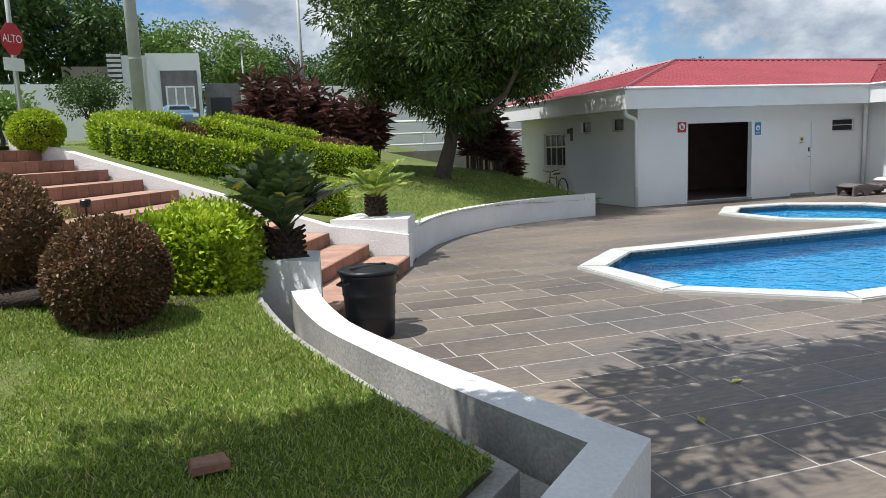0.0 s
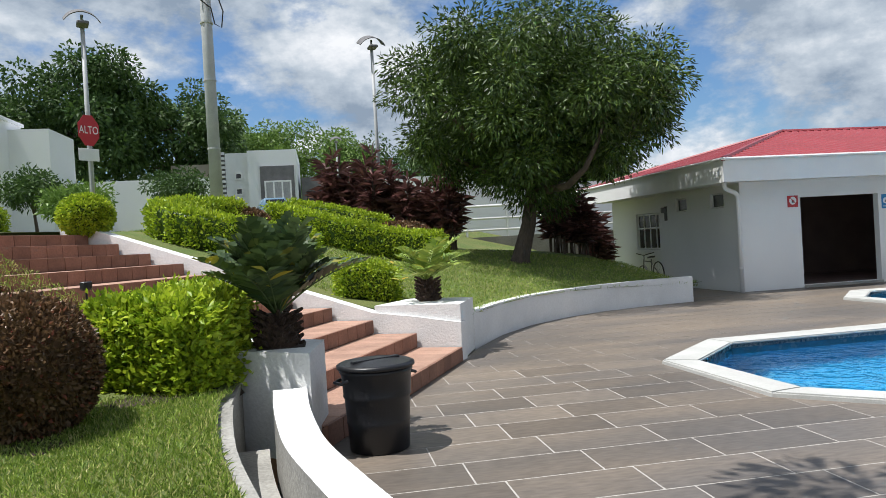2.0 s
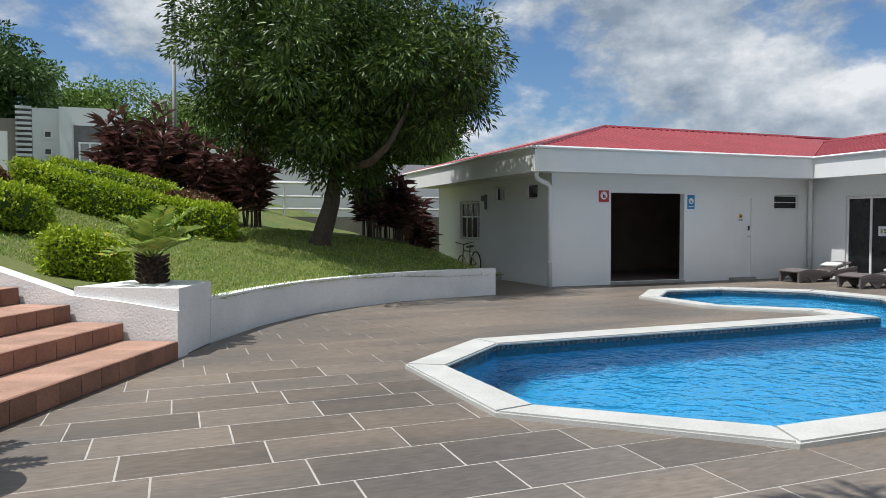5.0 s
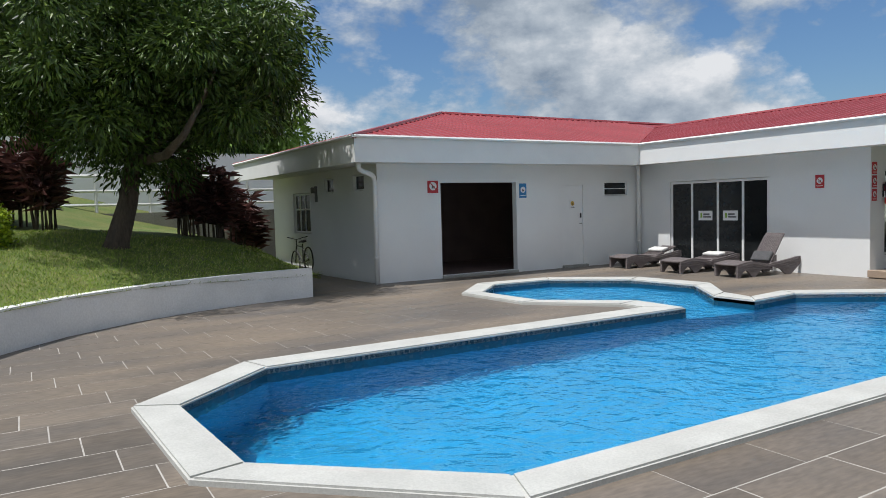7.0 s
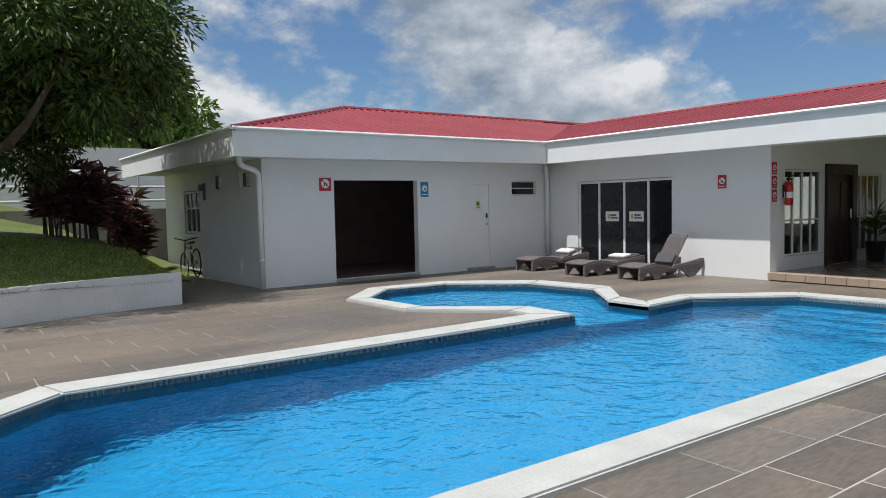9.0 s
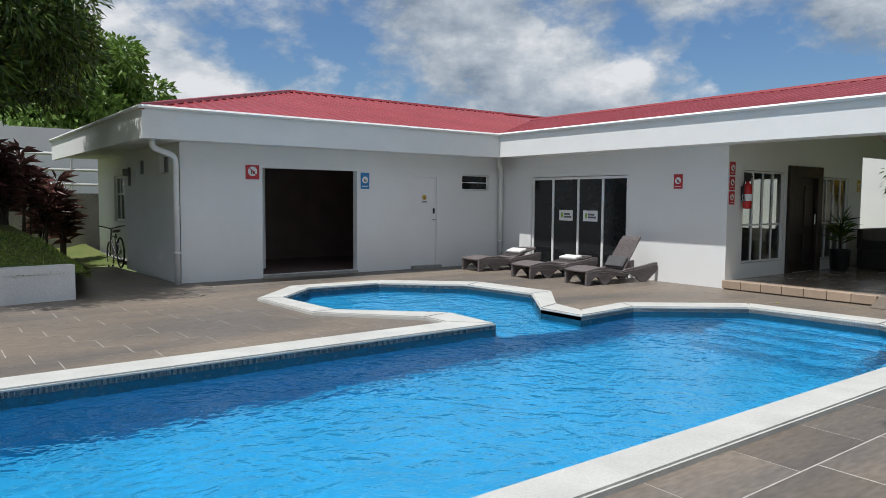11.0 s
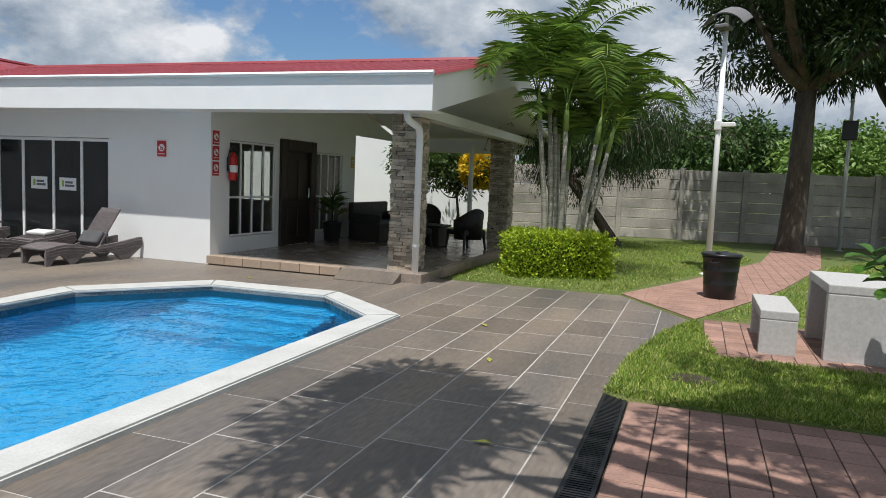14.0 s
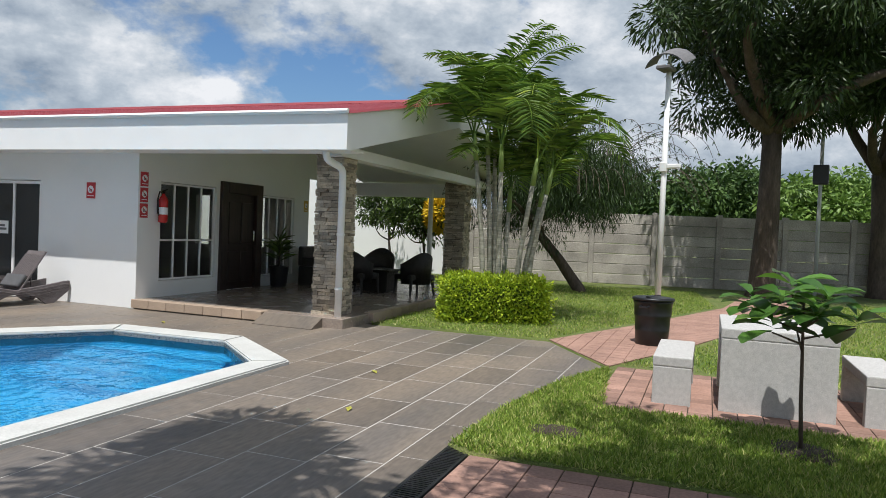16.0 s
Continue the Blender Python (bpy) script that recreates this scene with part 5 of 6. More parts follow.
wheel(0.0); wheel(1.02)
fb = bmesh.new()
for a, b in (((0.42, 0.30), (0.36, 0.80)), ((0.40, 0.72), (0.83, 0.80)), ((0.42, 0.30), (0.85, 0.70)), ((0.0, 0.34), (0.42, 0.30)), ((0.0, 0.34), (0.385, 0.70)), ((0.82, 0.86), (1.02, 0.34))):
    add_tube(fb, [(a[0], 0, a[1]), (b[0], 0, b[1])], 0.017, 8)
part("bike_frame", fb, M_BLACKM, bk)
part("saddle", box(0.22, 0.48, -0.07, 0.07, 0.83, 0.88, 0.02, 2), M_BLACKM, bk)
part("handlebar", tube([(0.70, -0.28, 1.02), (0.78, -0.16, 1.0), (0.80, 0, 0.96), (0.78, 0.16, 1.0), (0.70, 0.28, 1.02)], 0.013, 8), M_BLACKM, bk)
part("stem", tube([(0.82, 0, 0.84), (0.80, 0, 0.97)], 0.015, 8), M_BLACKM, bk)
part("crank", tube([(0.30, -0.09, 0.20), (0.42, -0.05, 0.30), (0.42, 0.05, 0.30), (0.54, 0.09, 0.40)], 0.013, 6), M_CHROME, bk)


# ================= bins =================
def trash_can(m, label, s=1.0):
    t = thing("trash_can", m, label, "bin", "black trash cans")
    body = lathe([(0.170 * s, 0), (0.180 * s, 0.01), (0.188 * s, 0.20), (0.193 * s, 0.22), (0.190 * s, 0.235), (0.198 * s, 0.40), (0.207 * s, 0.42), (0.203 * s, 0.435), (0.212 * s, 0.585), (0.222 * s, 0.60), (0.222 * s, 0.625), (0.205 * s, 0.625)], 32)
    part("body", body, M_BLACK, t, smooth=True)
    part("lid", lathe([(0.225 * s, 0.628), (0.236 * s, 0.632), (0.236 * s, 0.655), (0.215 * s, 0.668), (0.20 * s, 0.664), (0.10 * s, 0.682), (0.02, 0.686)], 32), M_BLACK, t, smooth=True)
    part("lid_rib", box(-0.16 * s, 0.16 * s, -0.028, 0.028, 0.664, 0.692, 0.010, 2), M_BLACK, t)
    for sgn in (-1, 1):
        part("handle", tube([(sgn * 0.215 * s, -0.06, 0.56), (sgn * 0.255 * s, -0.05, 0.545), (sgn * 0.26 * s, 0.05, 0.545), (sgn * 0.215 * s, 0.06, 0.56)], 0.013, 6), M_BLACK, t)
    return t


trash_can(pose(2.02, 6.93, 0, 0, 0, 25), "black plastic trash can with lid at the stair foot", 1.27)
trash_can(pose(20.05, 2.40, 0.02, 0, 0, -20), "black plastic trash can with lid beside the brick path", 1.22)


# ================= concrete table and benches =================
def slab_bench(name, x0, x1, y0, y1, h, thick, leg, label, cat):
    t = thing(name, Matrix.Translation(((x0 + x1) / 2, (y0 + y1) / 2, 0.02)), label, cat)
    w, d = (x1 - x0) / 2, (y1 - y0) / 2
    part("tabletop" if cat == "table" else "seat", box(-w, w, -d, d, h - thick, h, 0.012, 2), M_GRANITE, t)
    for s in (-1, 1):
        part("leg", box(*(sorted((s * w, s * (w - leg)))), -d + 0.004, d - 0.004, 0, h - thick, 0.010, 2), M_GRANITE, t)
    return t


slab_bench("concrete_table", 16.38, 17.62, 0.66, 1.58, 0.74, 0.09, 0.12, "grey speckled cast concrete garden table", "table")
slab_bench("concrete_bench", 16.40, 17.55, 1.80, 2.14, 0.44, 0.09, 0.10, "grey speckled cast concrete bench", "bench")
slab_bench("concrete_bench", 16.40, 17.55, 0.12, 0.46, 0.44, 0.09, 0.10, "grey speckled cast concrete bench", "bench")

# ================= vegetation: north-west garden =================


def up_pts(pts):
    return [upper_h(*p) - 0.02 for p in pts]


tree("mango_tree", (6.32, 17.9, upper_h(6.32, 17.9)), (6.72, 17.9, 2.75), (6.95, 17.9, 4.75), (3.3, 3.4, 2.3), 260, 430, 0.145, L_MANGO, "tall round-crowned mango tree with dense dark green leaves", 0.21, 0.25, 0.40, 0.30, 16, 0.66)
HA = smooth_line([(-0.2, 17.4), (-0.95, 16.2), (-1.05, 15.2), (-0.3, 14.75), (0.7, 14.7), (1.45, 14.95)], 3)
hedge("hedge", HA, 0.75, 0.62, up_pts(HA), 15000, 0.075, L_HEDGE, "curved clipped yellow-green hedge on the sloping lawn")
HB = smooth_line([(0.6, 18.6), (2.0, 18.1), (3.3, 17.9), (4.45, 17.7)], 3)
hedge("hedge", HB, 0.75, 0.64, up_pts(HB), 12000, 0.075, L_HEDGE, "clipped yellow-green hedge below the tree")
HC = [(0.9, 20.3), (2.2, 20.0), (3.4, 19.7)]
hedge("hedge", HC, 0.7, 0.75, up_pts(HC), 5000, 0.08, L_HEDGE, "clipped yellow-green hedge farther up the slope")
hedge("hedge", [(1.95, 12.35), (2.35, 12.3), (2.70, 12.25)], 0.5, 0.50, [upper_h(1.95, 12.35), upper_h(2.35, 12.3), upper_h(2.7, 12.25)], 5000, 0.055, L_HEDGE, "small clipped hedge behind the stair wall")
hedge("hedge", [(0.08, 7.32), (0.50, 7.14), (0.86, 6.98)], 0.74, 0.62, [0.58, 0.58, 0.57], 20000, 0.060, L_HEDGE, "leafy yellow-green clipped hedge beside the stairs")
hedge("hedge", [(-9.6, 23.6), (-7.6, 24.4)], 0.7, 0.8, [2.45, 2.45], 3500, 0.09, L_HEDGE, "clipped green hedge before the white house")
hedge("hedge", [(0.35, 8.3), (0.8, 7.95)], 0.5, 0.60, [0.66, 0.62], 5000, 0.055, L_HEDGE, "clipped hedge beside the stairs")
bush("round_bush", (-0.14, 6.05, 0.94), (0.42, 0.42, 0.42), 14000, 0.038, L_REDB, "round clipped bush with small bronze-red leaves", L_REDB)
bush("round_bush", (-1.15, 6.85, 1.14), (0.60, 0.58, 0.58), 14000, 0.042, L_REDB, "large round clipped bush with bronze-red leaves", L_REDB)
bush("round_bush", (-2.10, 13.9, 2.32), (0.40, 0.40, 0.33), 6000, 0.06, L_HEDGE, "round clipped yellow-green bush above the stairs")
bush("round_bush", (-0.05, 17.3, 2.22), (0.62, 0.45, 0.30), 5000, 0.07, L_REDB, "low round bronze-red bush by the utility pole", L_REDB)
bush("round_bush", (3.6, 19.0, 1.75), (0.8, 0.5, 0.36), 4000, 0.07, L_REDB, "low round bronze-red bush behind the hedge", L_REDB)
for x, y, r in ((-0.14, 6.05, 0.52), (-1.1, 6.8, 0.7), (0.42, 7.05, 0.58)):
    bm = lathe([(r, -0.10), (r * 0.93, 0.0), (r * 0.4, 0.012)], 22)
    for v in bm.verts:
        v.co.xy *= 1 + 0.28 * noise.noise(v.co * 3 + Vector((x, y, 0)))
    ob = tagged(obj("soil_bed", bm, M_SOIL, smooth=True), "bare dark soil around a bush", "soil", kind="structure")
    ob.location = (x, y, near_z(x, y - 0.2) - 0.004)
cycad((1.28, 7.25, 0.76), 0.30, 0.14, 38, 0.78, L_CYCAD, "large dark green cycad in a white planter box", 0.085, (0.7, 1.5), 0.35)
cycad((3.12, 11.45, 0.70), 0.34, 0.12, 16, 0.78, L_CYCAD2, "yellow-green cycad in a white planter box", 0.05, (0.35, 1.2))
for nm, bx in (("planter_soil", (1.12, 1.50, 7.06, 7.42, 0.79)),):
    tagged(obj("planter_soil", box(bx[0], bx[1], bx[2], bx[3], 0.70, 0.805, 0.01), M_SOIL), "dark soil in the planter box", "soil", kind="structure")


def ti_plant(m, stems, hgt):
    t = thing("ti_plant", m, "tall ti plant with maroon strap leaves", "plant", "maroon plants along the wall")
    bm = bmesh.new()
    pos, ax = [], []
    for k in range(stems):
        a = RNG.random() * 6.28
        h = hgt * (0.45 + 0.6 * RNG.random())
        top = Vector((math.cos(a) * 0.35 * RNG.random(), math.sin(a) * 0.35 * RNG.random(), h))
        add_tube(bm, [(math.cos(a) * 0.08, math.sin(a) * 0.08, -0.1), tuple(top * 0.5), tuple(top)], [0.022, 0.018, 0.014], 5)
        for f in (0.45, 0.65, 0.85, 1.0):
            d = ball(10)
            d[:, 2] = np.abs(d[:, 2]) * 0.9 + 0.05
            pos += [tuple(top * f + Vector((0, 0, 0.10 * RNG.random())))] * 10
            ax += [tuple(q) for q in d]
    part("stem_clump", bm, M_BARK, t)
    leaf_mesh("leaves", pos, ax, 0.46 * (0.7 + 0.5 * RNG.random(len(pos))), 0.075, L_CORD, t, droop=0.25)
    return t


ti_kinds = [ti_plant(pose(5.2, 20.6, upper_h(5.2, 20.6) - 0.03), 6, 1.9), ti_plant(pose(8.0, 20.4, upper_h(8.0, 20.4) - 0.03), 6, 1.6), ti_plant(pose(8.9, 20.4, upper_h(8.9, 20.4) - 0.03), 7, 1.4)]
for k in range(27):
    f = k / 26
    x, y = (1.9 + 4.0 * f * 1.9, 21.4 - 0.3 * f * 3) if f < 0.5 else (5.9 + (f - 0.5) * 6.0, 20.6 - (f - 0.5) * 0.8)
    if abs(x - 6.5) < 0.7 or 7.2 < x < 7.9:
        continue
    s = ti_kinds[int(RNG.random() * 3)]
    y += RNG.normal() * 0.25
    c = copy_thing(s, pose(x, y, upper_h(x, y) - 0.05, 0, 0, RNG.random() * 360))
    c.scale = [(1.0 if f < 0.5 else 0.85) + 0.25 * RNG.random()] * 3

for x, y in ((9.4, 21.2), (9.8, 21.9), (10.3, 22.5)):
    c = copy_thing(ti_kinds[int(RNG.random() * 3)], pose(x, y, upper_h(x, y) - 0.05, 0, 0, RNG.random() * 360))
    c.scale = [0.95 + 0.3 * RNG.random()] * 3

# ================= right garden =================
tp = thing("areca_palm", Matrix.Translation((21.55, 5.05, 0.0)), "clump of areca palms with pale ringed trunks", "palm")
ribs = []
for k in range(9):
    a = k * 2.399
    r0 = 0.16 + 0.26 * (k % 3) / 2
    b0 = Vector((math.cos(a) * r0, math.sin(a) * r0, 0.0))
    hgt = 1.85 + 1.35 * ((k * 0.618) % 1.0)
    tipv = b0 * (1.7 + 0.7 * RNG.random()) + Vector((0, 0, hgt))
    mid = b0.lerp(tipv, 0.5) - b0 * 0.12
    part("trunk", tube([b0, b0.lerp(mid, 0.5), mid, mid.lerp(tipv, 0.5), tipv], [0.058, 0.050, 0.045, 0.042, 0.036], 8), M_CANE, tp, smooth=True)
    crown = tipv + (tipv - mid).normalized() * 0.45
    part("crownshaft", tube([tipv, tipv.lerp(crown, 0.5), crown], [0.044, 0.046, 0.026], 8), L_SHAFT, tp, "smooth green crownshaft", smooth=True)
    for j in range(5):
        high = j / 4
        ribs.append(frond_points(crown - Vector((0, 0, 0.12 * (1 - high))), a + j * 2.399 + RNG.random() * 0.6, 1.75 + 0.45 * RNG.random(), 1.12 + 0.40 * high + 0.1 * RNG.random(), 2.7 - 1.2 * high + 0.5 * RNG.random(), 14))
palm_leaves(ribs, 38, 0.56, 0.019, 0.30, 0.28, L_PALM, "fronds", tp, 0.016, 0.16)
hedge("hedge", [(20.85, 5.75), (21.2, 5.0), (21.5, 4.35)], 0.95, 0.70, [0.0, 0.0, 0.0], 15000, 0.06, L_HEDGE, "clipped yellow-green hedge around the palm trunks")

tree("mango_tree", (30.5, 0.35, 0.0), (30.1, 0.30, 4.4), (30.8, -0.4, 7.3), (3.9, 4.2, 3.0), 105, 380, 0.24, L_MANGO_D, "large dark mango tree with a thick trunk", 0.34, 0.5, 0.45, 0.26, 10, 0.85)
tree("mango_tree", (33.5, -3.0, 0.0), (33.3, -2.8, 3.6), (33.4, -4.2, 7.3), (4.4, 4.4, 3.2), 85, 360, 0.25, L_MANGO_D, "large dark mango tree near the garden wall", 0.30, 0.5, 0.45, 0.26, 10, 0.9)
wt = tree("weeping_tree", (28.3, 4.75, 0.0), (27.6, 6.0, 1.75), (28.0, 5.4, 2.8), (2.2, 2.5, 1.35), 130, 260, 0.15, L_MANGO_D, "dark weeping tree with a leaning trunk", 0.15, 1.5, 0.3, 0.13, 5, 0.55)
bm = bmesh.new()
pos, ax = [], []
for k in range(110):
    a = RNG.random() * 6.28
    top = Vector((-0.3 + math.cos(a) * 1.2, 0.4 + math.sin(a) * 1.6, 2.6 + 1.4 * RNG.random()))
    pts = frond_points(top, a, 1.5 + RNG.random(), 0.6, 2.3, 8)
    add_tube(bm, pts, 0.006, 4)
    for p in pts[2:]:
        for q in range(4):
            pos.append(tuple(p)); ax.append(tuple(Vector(RNG.normal(size=3)) * 0.5 + Vector((0, 0, -0.8))))
part("twig_curtain", bm, M_BARK, wt)
leaf_mesh("hanging_leaves", pos, ax, 0.13, 0.02, L_MANGO_D, wt)
for x, y, h in ((29.2, 9.6, 2.3), (29.8, 11.0, 2.6)):
    tree("ornamental_tree", (x, y, 0.0), (x, y, 1.1), (x, y, h - 0.2), (1.0, 1.0, 0.95), 40, 130, 0.14, L_MANGO, "small ornamental tree before the white wall", 0.05, 0.3, 0.4, 0.35, 6, 0.4)
yf = bush("flowering_shrub", (28.6, 8.7, 1.95), (0.55, 0.55, 0.5), 1200, 0.16, L_YFLOWER, "shrub with bright yellow leaves", L_MANGO)

sp = thing("sapling", Matrix.Translation((15.40, 1.03, 0.02)), "young sapling with large glossy green leaves", "sapling")
part("trunk", tube([(0, 0, -0.05), (0.01, 0.02, 0.35), (-0.01, 0.03, 0.7), (0, 0.04, 1.1)], [0.017, 0.014, 0.012, 0.008], 7), M_BARK, sp, smooth=True)


def broad_leaves(name, pos, axis, length, width, mat, parent):
    """Large obovate leaves, each a bent and folded strip of quads."""
    me_v, me_f = [], []
    for p, d, l, w in zip(pos, axis, length, width):
        p, d = Vector(p), Vector(d).normalized()
        lat = d.cross(Vector((0, 0, 1))).normalized()
        lat = (lat + Vector(RNG.normal(size=3)) * 0.15).normalized()
        up_ = lat.cross(d)
        s0 = len(me_v)
        for q, k in ((0.0, 0.05), (0.18, 0.32), (0.42, 0.72), (0.66, 1.0), (0.86, 0.80), (1.0, 0.10)):
            c = p + d * (l * q) - Vector((0, 0, 1)) * (0.30 * l * q * q)
            for e in (-1, 0, 1):
                me_v.append(tuple(c + lat * (e * w * 0.5 * k) + up_ * (0.16 * w * k if e else 0.0)))
        for i in range(5):
            for e in (0, 1):
                a0 = s0 + 3 * i + e
                me_f.append((a0, a0 + 1, a0 + 4, a0 + 3))
    me = bpy.data.meshes.new(name)
    me.from_pydata(me_v, [], me_f)
    me.polygons.foreach_set("use_smooth", [True] * len(me_f))
    me.materials.append(mat)
    ob = new(name, me)
    ob.parent = parent
    return ob


pos, ax, ln = [], [], []
bb = bmesh.new()
for k in range(9):
    a = k * 2.399
    st = Vector((0, 0.035, 0.74 + 0.04 * k))
    tip = st + Vector((math.cos(a), math.sin(a), 0.30)) * ((0.40 if k < 6 else 0.20) * (0.75 + 0.4 * RNG.random()))
    add_tube(bb, [st, tip], [0.009, 0.006], 5)
    for j in range(9):
        b2 = j * 2.399 + RNG.random() * 0.5
        pos.append(tuple(tip + Vector((0, 0, 0.012 * j)))); ax.append((math.cos(b2), math.sin(b2), -0.05 + 0.085 * j + 0.15 * RNG.normal()))
        ln.append(0.24 + 0.10 * RNG.random())
part("branches", bb, M_BARK, sp)
broad_leaves("leaves", pos, ax, ln, [v * 0.50 for v in ln], L_SAP, sp)

# ================= shade trees beside and behind the start =================
tree("shade_tree", (4.6, -2.6, 0.0), (4.3, -1.2, 4.2), (3.35, 3.6, 5.3), (2.5, 1.35, 0.6), 44, 230, 0.22, L_MANGO_D, "tree whose spreading bough shades the deck", 0.2, 0.3, 0.2, 0.28, 10, 0.55)
tree("shade_tree", (-2.6, -3.5, 0.36), (-2.2, -1.2, 4.0), (-0.55, 2.85, 5.2), (1.9, 0.95, 0.5), 46, 190, 0.22, L_MANGO_D, "tree whose spreading bough shades the lawn", 0.2, 0.3, 0.2, 0.28, 8, 0.5)
tree("shade_tree", (10.4, -2.2, 0.0), (10.6, 0.6, 4.4), (11.3, 4.3, 5.2), (1.35, 0.6, 0.35), 24, 210, 0.22, L_MANGO_D, "tree whose spreading bough shades the deck edge", 0.2, 0.3, 0.2, 0.28, 8, 0.45)
tree("shade_tree", (12.5, -3.2, 0.0), (12.6, -0.6, 4.3), (12.2, 1.5, 5.4), (1.9, 1.35, 0.6), 34, 150, 0.22, L_MANGO_D, "tree whose spreading bough shades the brick paving", 0.2, 0.3, 0.2, 0.28, 8, 0.5)

# ================= garden wall on the right =================
gw = thing("wall_garden", None, "grey precast concrete panel garden wall", "wall", kind="structure")
A, B = Vector((31.6, 8.9)), Vector((37.6, -22.0))
gd = (B - A).normalized()
nb = int((B - A).length / 1.9)
panel_me = None
for i in range(nb):
    m = Matrix.Translation((*(A + gd * 1.9 * i), 0)) @ Matrix.Rotation(math.atan2(gd.y, gd.x), 4, "Z")
    o = part("post", box(-0.08, 0.08, -0.09, 0.09, -0.1, 2.28, 0.01), M_PANELW, gw)
    o.matrix_world = m
    for k in range(7):
        if panel_me is None:
            pb = box(0.08, 1.82, -0.035, 0.035, 0.0, 0.305, 0.012)
            panel_me = bpy.data.meshes.new("panel")
            pb.to_mesh(panel_me); pb.free()
            panel_me.materials.append(M_PANELW)
        p = new("panel", panel_me)
        p.parent = gw
        p.matrix_world = m @ Matrix.Translation((0, 0, 0.02 + 0.315 * k))
tagged(obj("wall_white", box(31.7, 31.9, 9.0, 40, -0.2, 3.5), M_WALL), "tall white boundary wall", "wall", kind="structure")

# ================= lamps and poles =================


def lamp_post(base, hgt, yaw, mat, label, camera_box=False):
    t = thing("lamp_post", pose(*base, 0, 0, yaw), label, "street lamp", "solar lamp posts")
    part("pole", tube([(0, 0, -0.1), (0, 0, hgt)], [0.058, 0.045], 10), mat, t, smooth=True)
    part("foot", lathe([(0.14, 0), (0.14, 0.02), (0.07, 0.04)], 12), mat, t)
    pl = bmesh.new()
    arc = [(0.42 * math.sin(u), 0.42 * math.cos(u) - 0.34) for u in (1.05 * q / 5 for q in range(-5, 6))]
    for (xa, za), (xb, zb) in zip(arc, arc[1:]):
        vs = [pl.verts.new((x, y, z + dz)) for dz in (0.0, 0.022) for x, z, y in ((xa, za, -0.26), (xb, zb, -0.26), (xb, zb, 0.26), (xa, za, 0.26))]
        for f in ((3, 2, 1, 0), (4, 5, 6, 7), (0, 1, 5, 4), (1, 2, 6, 5), (2, 3, 7, 6), (3, 0, 4, 7)):
            pl.faces.new([vs[q] for q in f])
    pl.transform(Matrix.Translation((0, 0, hgt + 0.12)) @ Matrix.Rotation(radians(22), 4, "X"))
    part("solar_panel", pl, M_HOUSEG, t, "flat solar panel")
    part("head", box(-0.12, 0.12, -0.30, 0.05, hgt - 0.16, hgt - 0.08, 0.02), M_HOUSEG, t)
    part("bracket", tube([(0, 0, hgt - 0.3), (0, 0, hgt + 0.12)], 0.03, 8), mat, t)
    if camera_box:
        part("camera", box(0.06, 0.30, -0.04, 0.04, 2.74, 2.82, 0.015), M_TRIM, t, "white security camera")
        part("junction_box", box(-0.06, 0.06, -0.08, 0.02, 2.68, 2.85, 0.01), M_TRIM, t)
    return t


lamp_post((3.42, 22.0, upper_h(3.42, 22.0)), 5.55, 10, M_METAL, "grey lamp post with a solar panel behind the hedge")
lamp_post((-3.24, 18.2, upper_h(-3.24, 18.2)), 4.8, 20, M_METAL, "tall grey lamp post with a solar panel by the stop sign")
lamp_post((3.0, 48.3, 3.4), 5.2, 0, M_METAL, "distant grey lamp post")
lamp_post((23.1, 2.53, 0.02), 4.62, -110, M_TRIM, "white lamp post with solar panel and security camera", True)
lp2 = lamp_post((32.2, -1.15, 0.0), 5.2, -100, M_METAL, "grey lamp post under the trees")
part("battery_box", box(-0.2, 0.2, -0.12, 0.12, 3.2, 3.75, 0.02), M_BLACKM, lp2, "black battery box")
up = thing("utility_pole", Matrix.Translation((-1.12, 22.0, upper_h(-1.12, 22.0))), "tall grey concrete utility pole with a cable loop", "pole")
part("pole", tube([(0, 0, -0.3), (0, 0, 5), (0, 0, 11)], [0.18, 0.155, 0.12], 14), M_METAL, up, smooth=True)
part("cable", tube([(0.14, -0.1, 7.4), (0.30, -0.16, 6.8), (0.48, -0.16, 6.2), (0.42, -0.16, 5.75), (0.24, -0.16, 5.85), (0.16, -0.14, 6.3), (-0.2, -0.15, 6.6), (-0.22, -0.15, 6.9), (0.0, -0.14, 7.4)], 0.018, 6), M_RUBBER, up, smooth=True)
for z in (2.4, 4.3, 5.9):
    part("band", tube([(0, 0, z), (0, 0, z + 0.05)], 0.178, 14), M_METAL, up)

ss = thing("stop_sign", pose(-3.20, 18.05, upper_h(-3.2, 18.05), 0, 0, 48), "red octagonal stop sign with a white plate below", "traffic sign")
part("post", tube([(0, 0.03, -0.1), (0, 0.03, 2.75)], 0.03, 8), M_METAL, ss)
bm = lathe([(0.36, 0), (0.36, 0.012)], 8)
bm.transform(Matrix.Translation((0, 0, 2.35)) @ Matrix.Rotation(radians(90), 4, "X") @ Matrix.Rotation(radians(22.5), 4, "Z"))
part("plate", bm, M_RED, ss)
part("street_plate", box(-0.36, 0.30, -0.012, 0.0, 1.68, 1.95, 0.004), M_SIGNW, ss)
txt = bpy.data.curves.new("lettering", "FONT")
txt.body, txt.size, txt.align_x, txt.align_y, txt.extrude = "ALTO", 0.24, "CENTER", "CENTER", 0.002
to = new("lettering", txt)
to.data.materials.append(M_SIGNW)
to.parent = ss
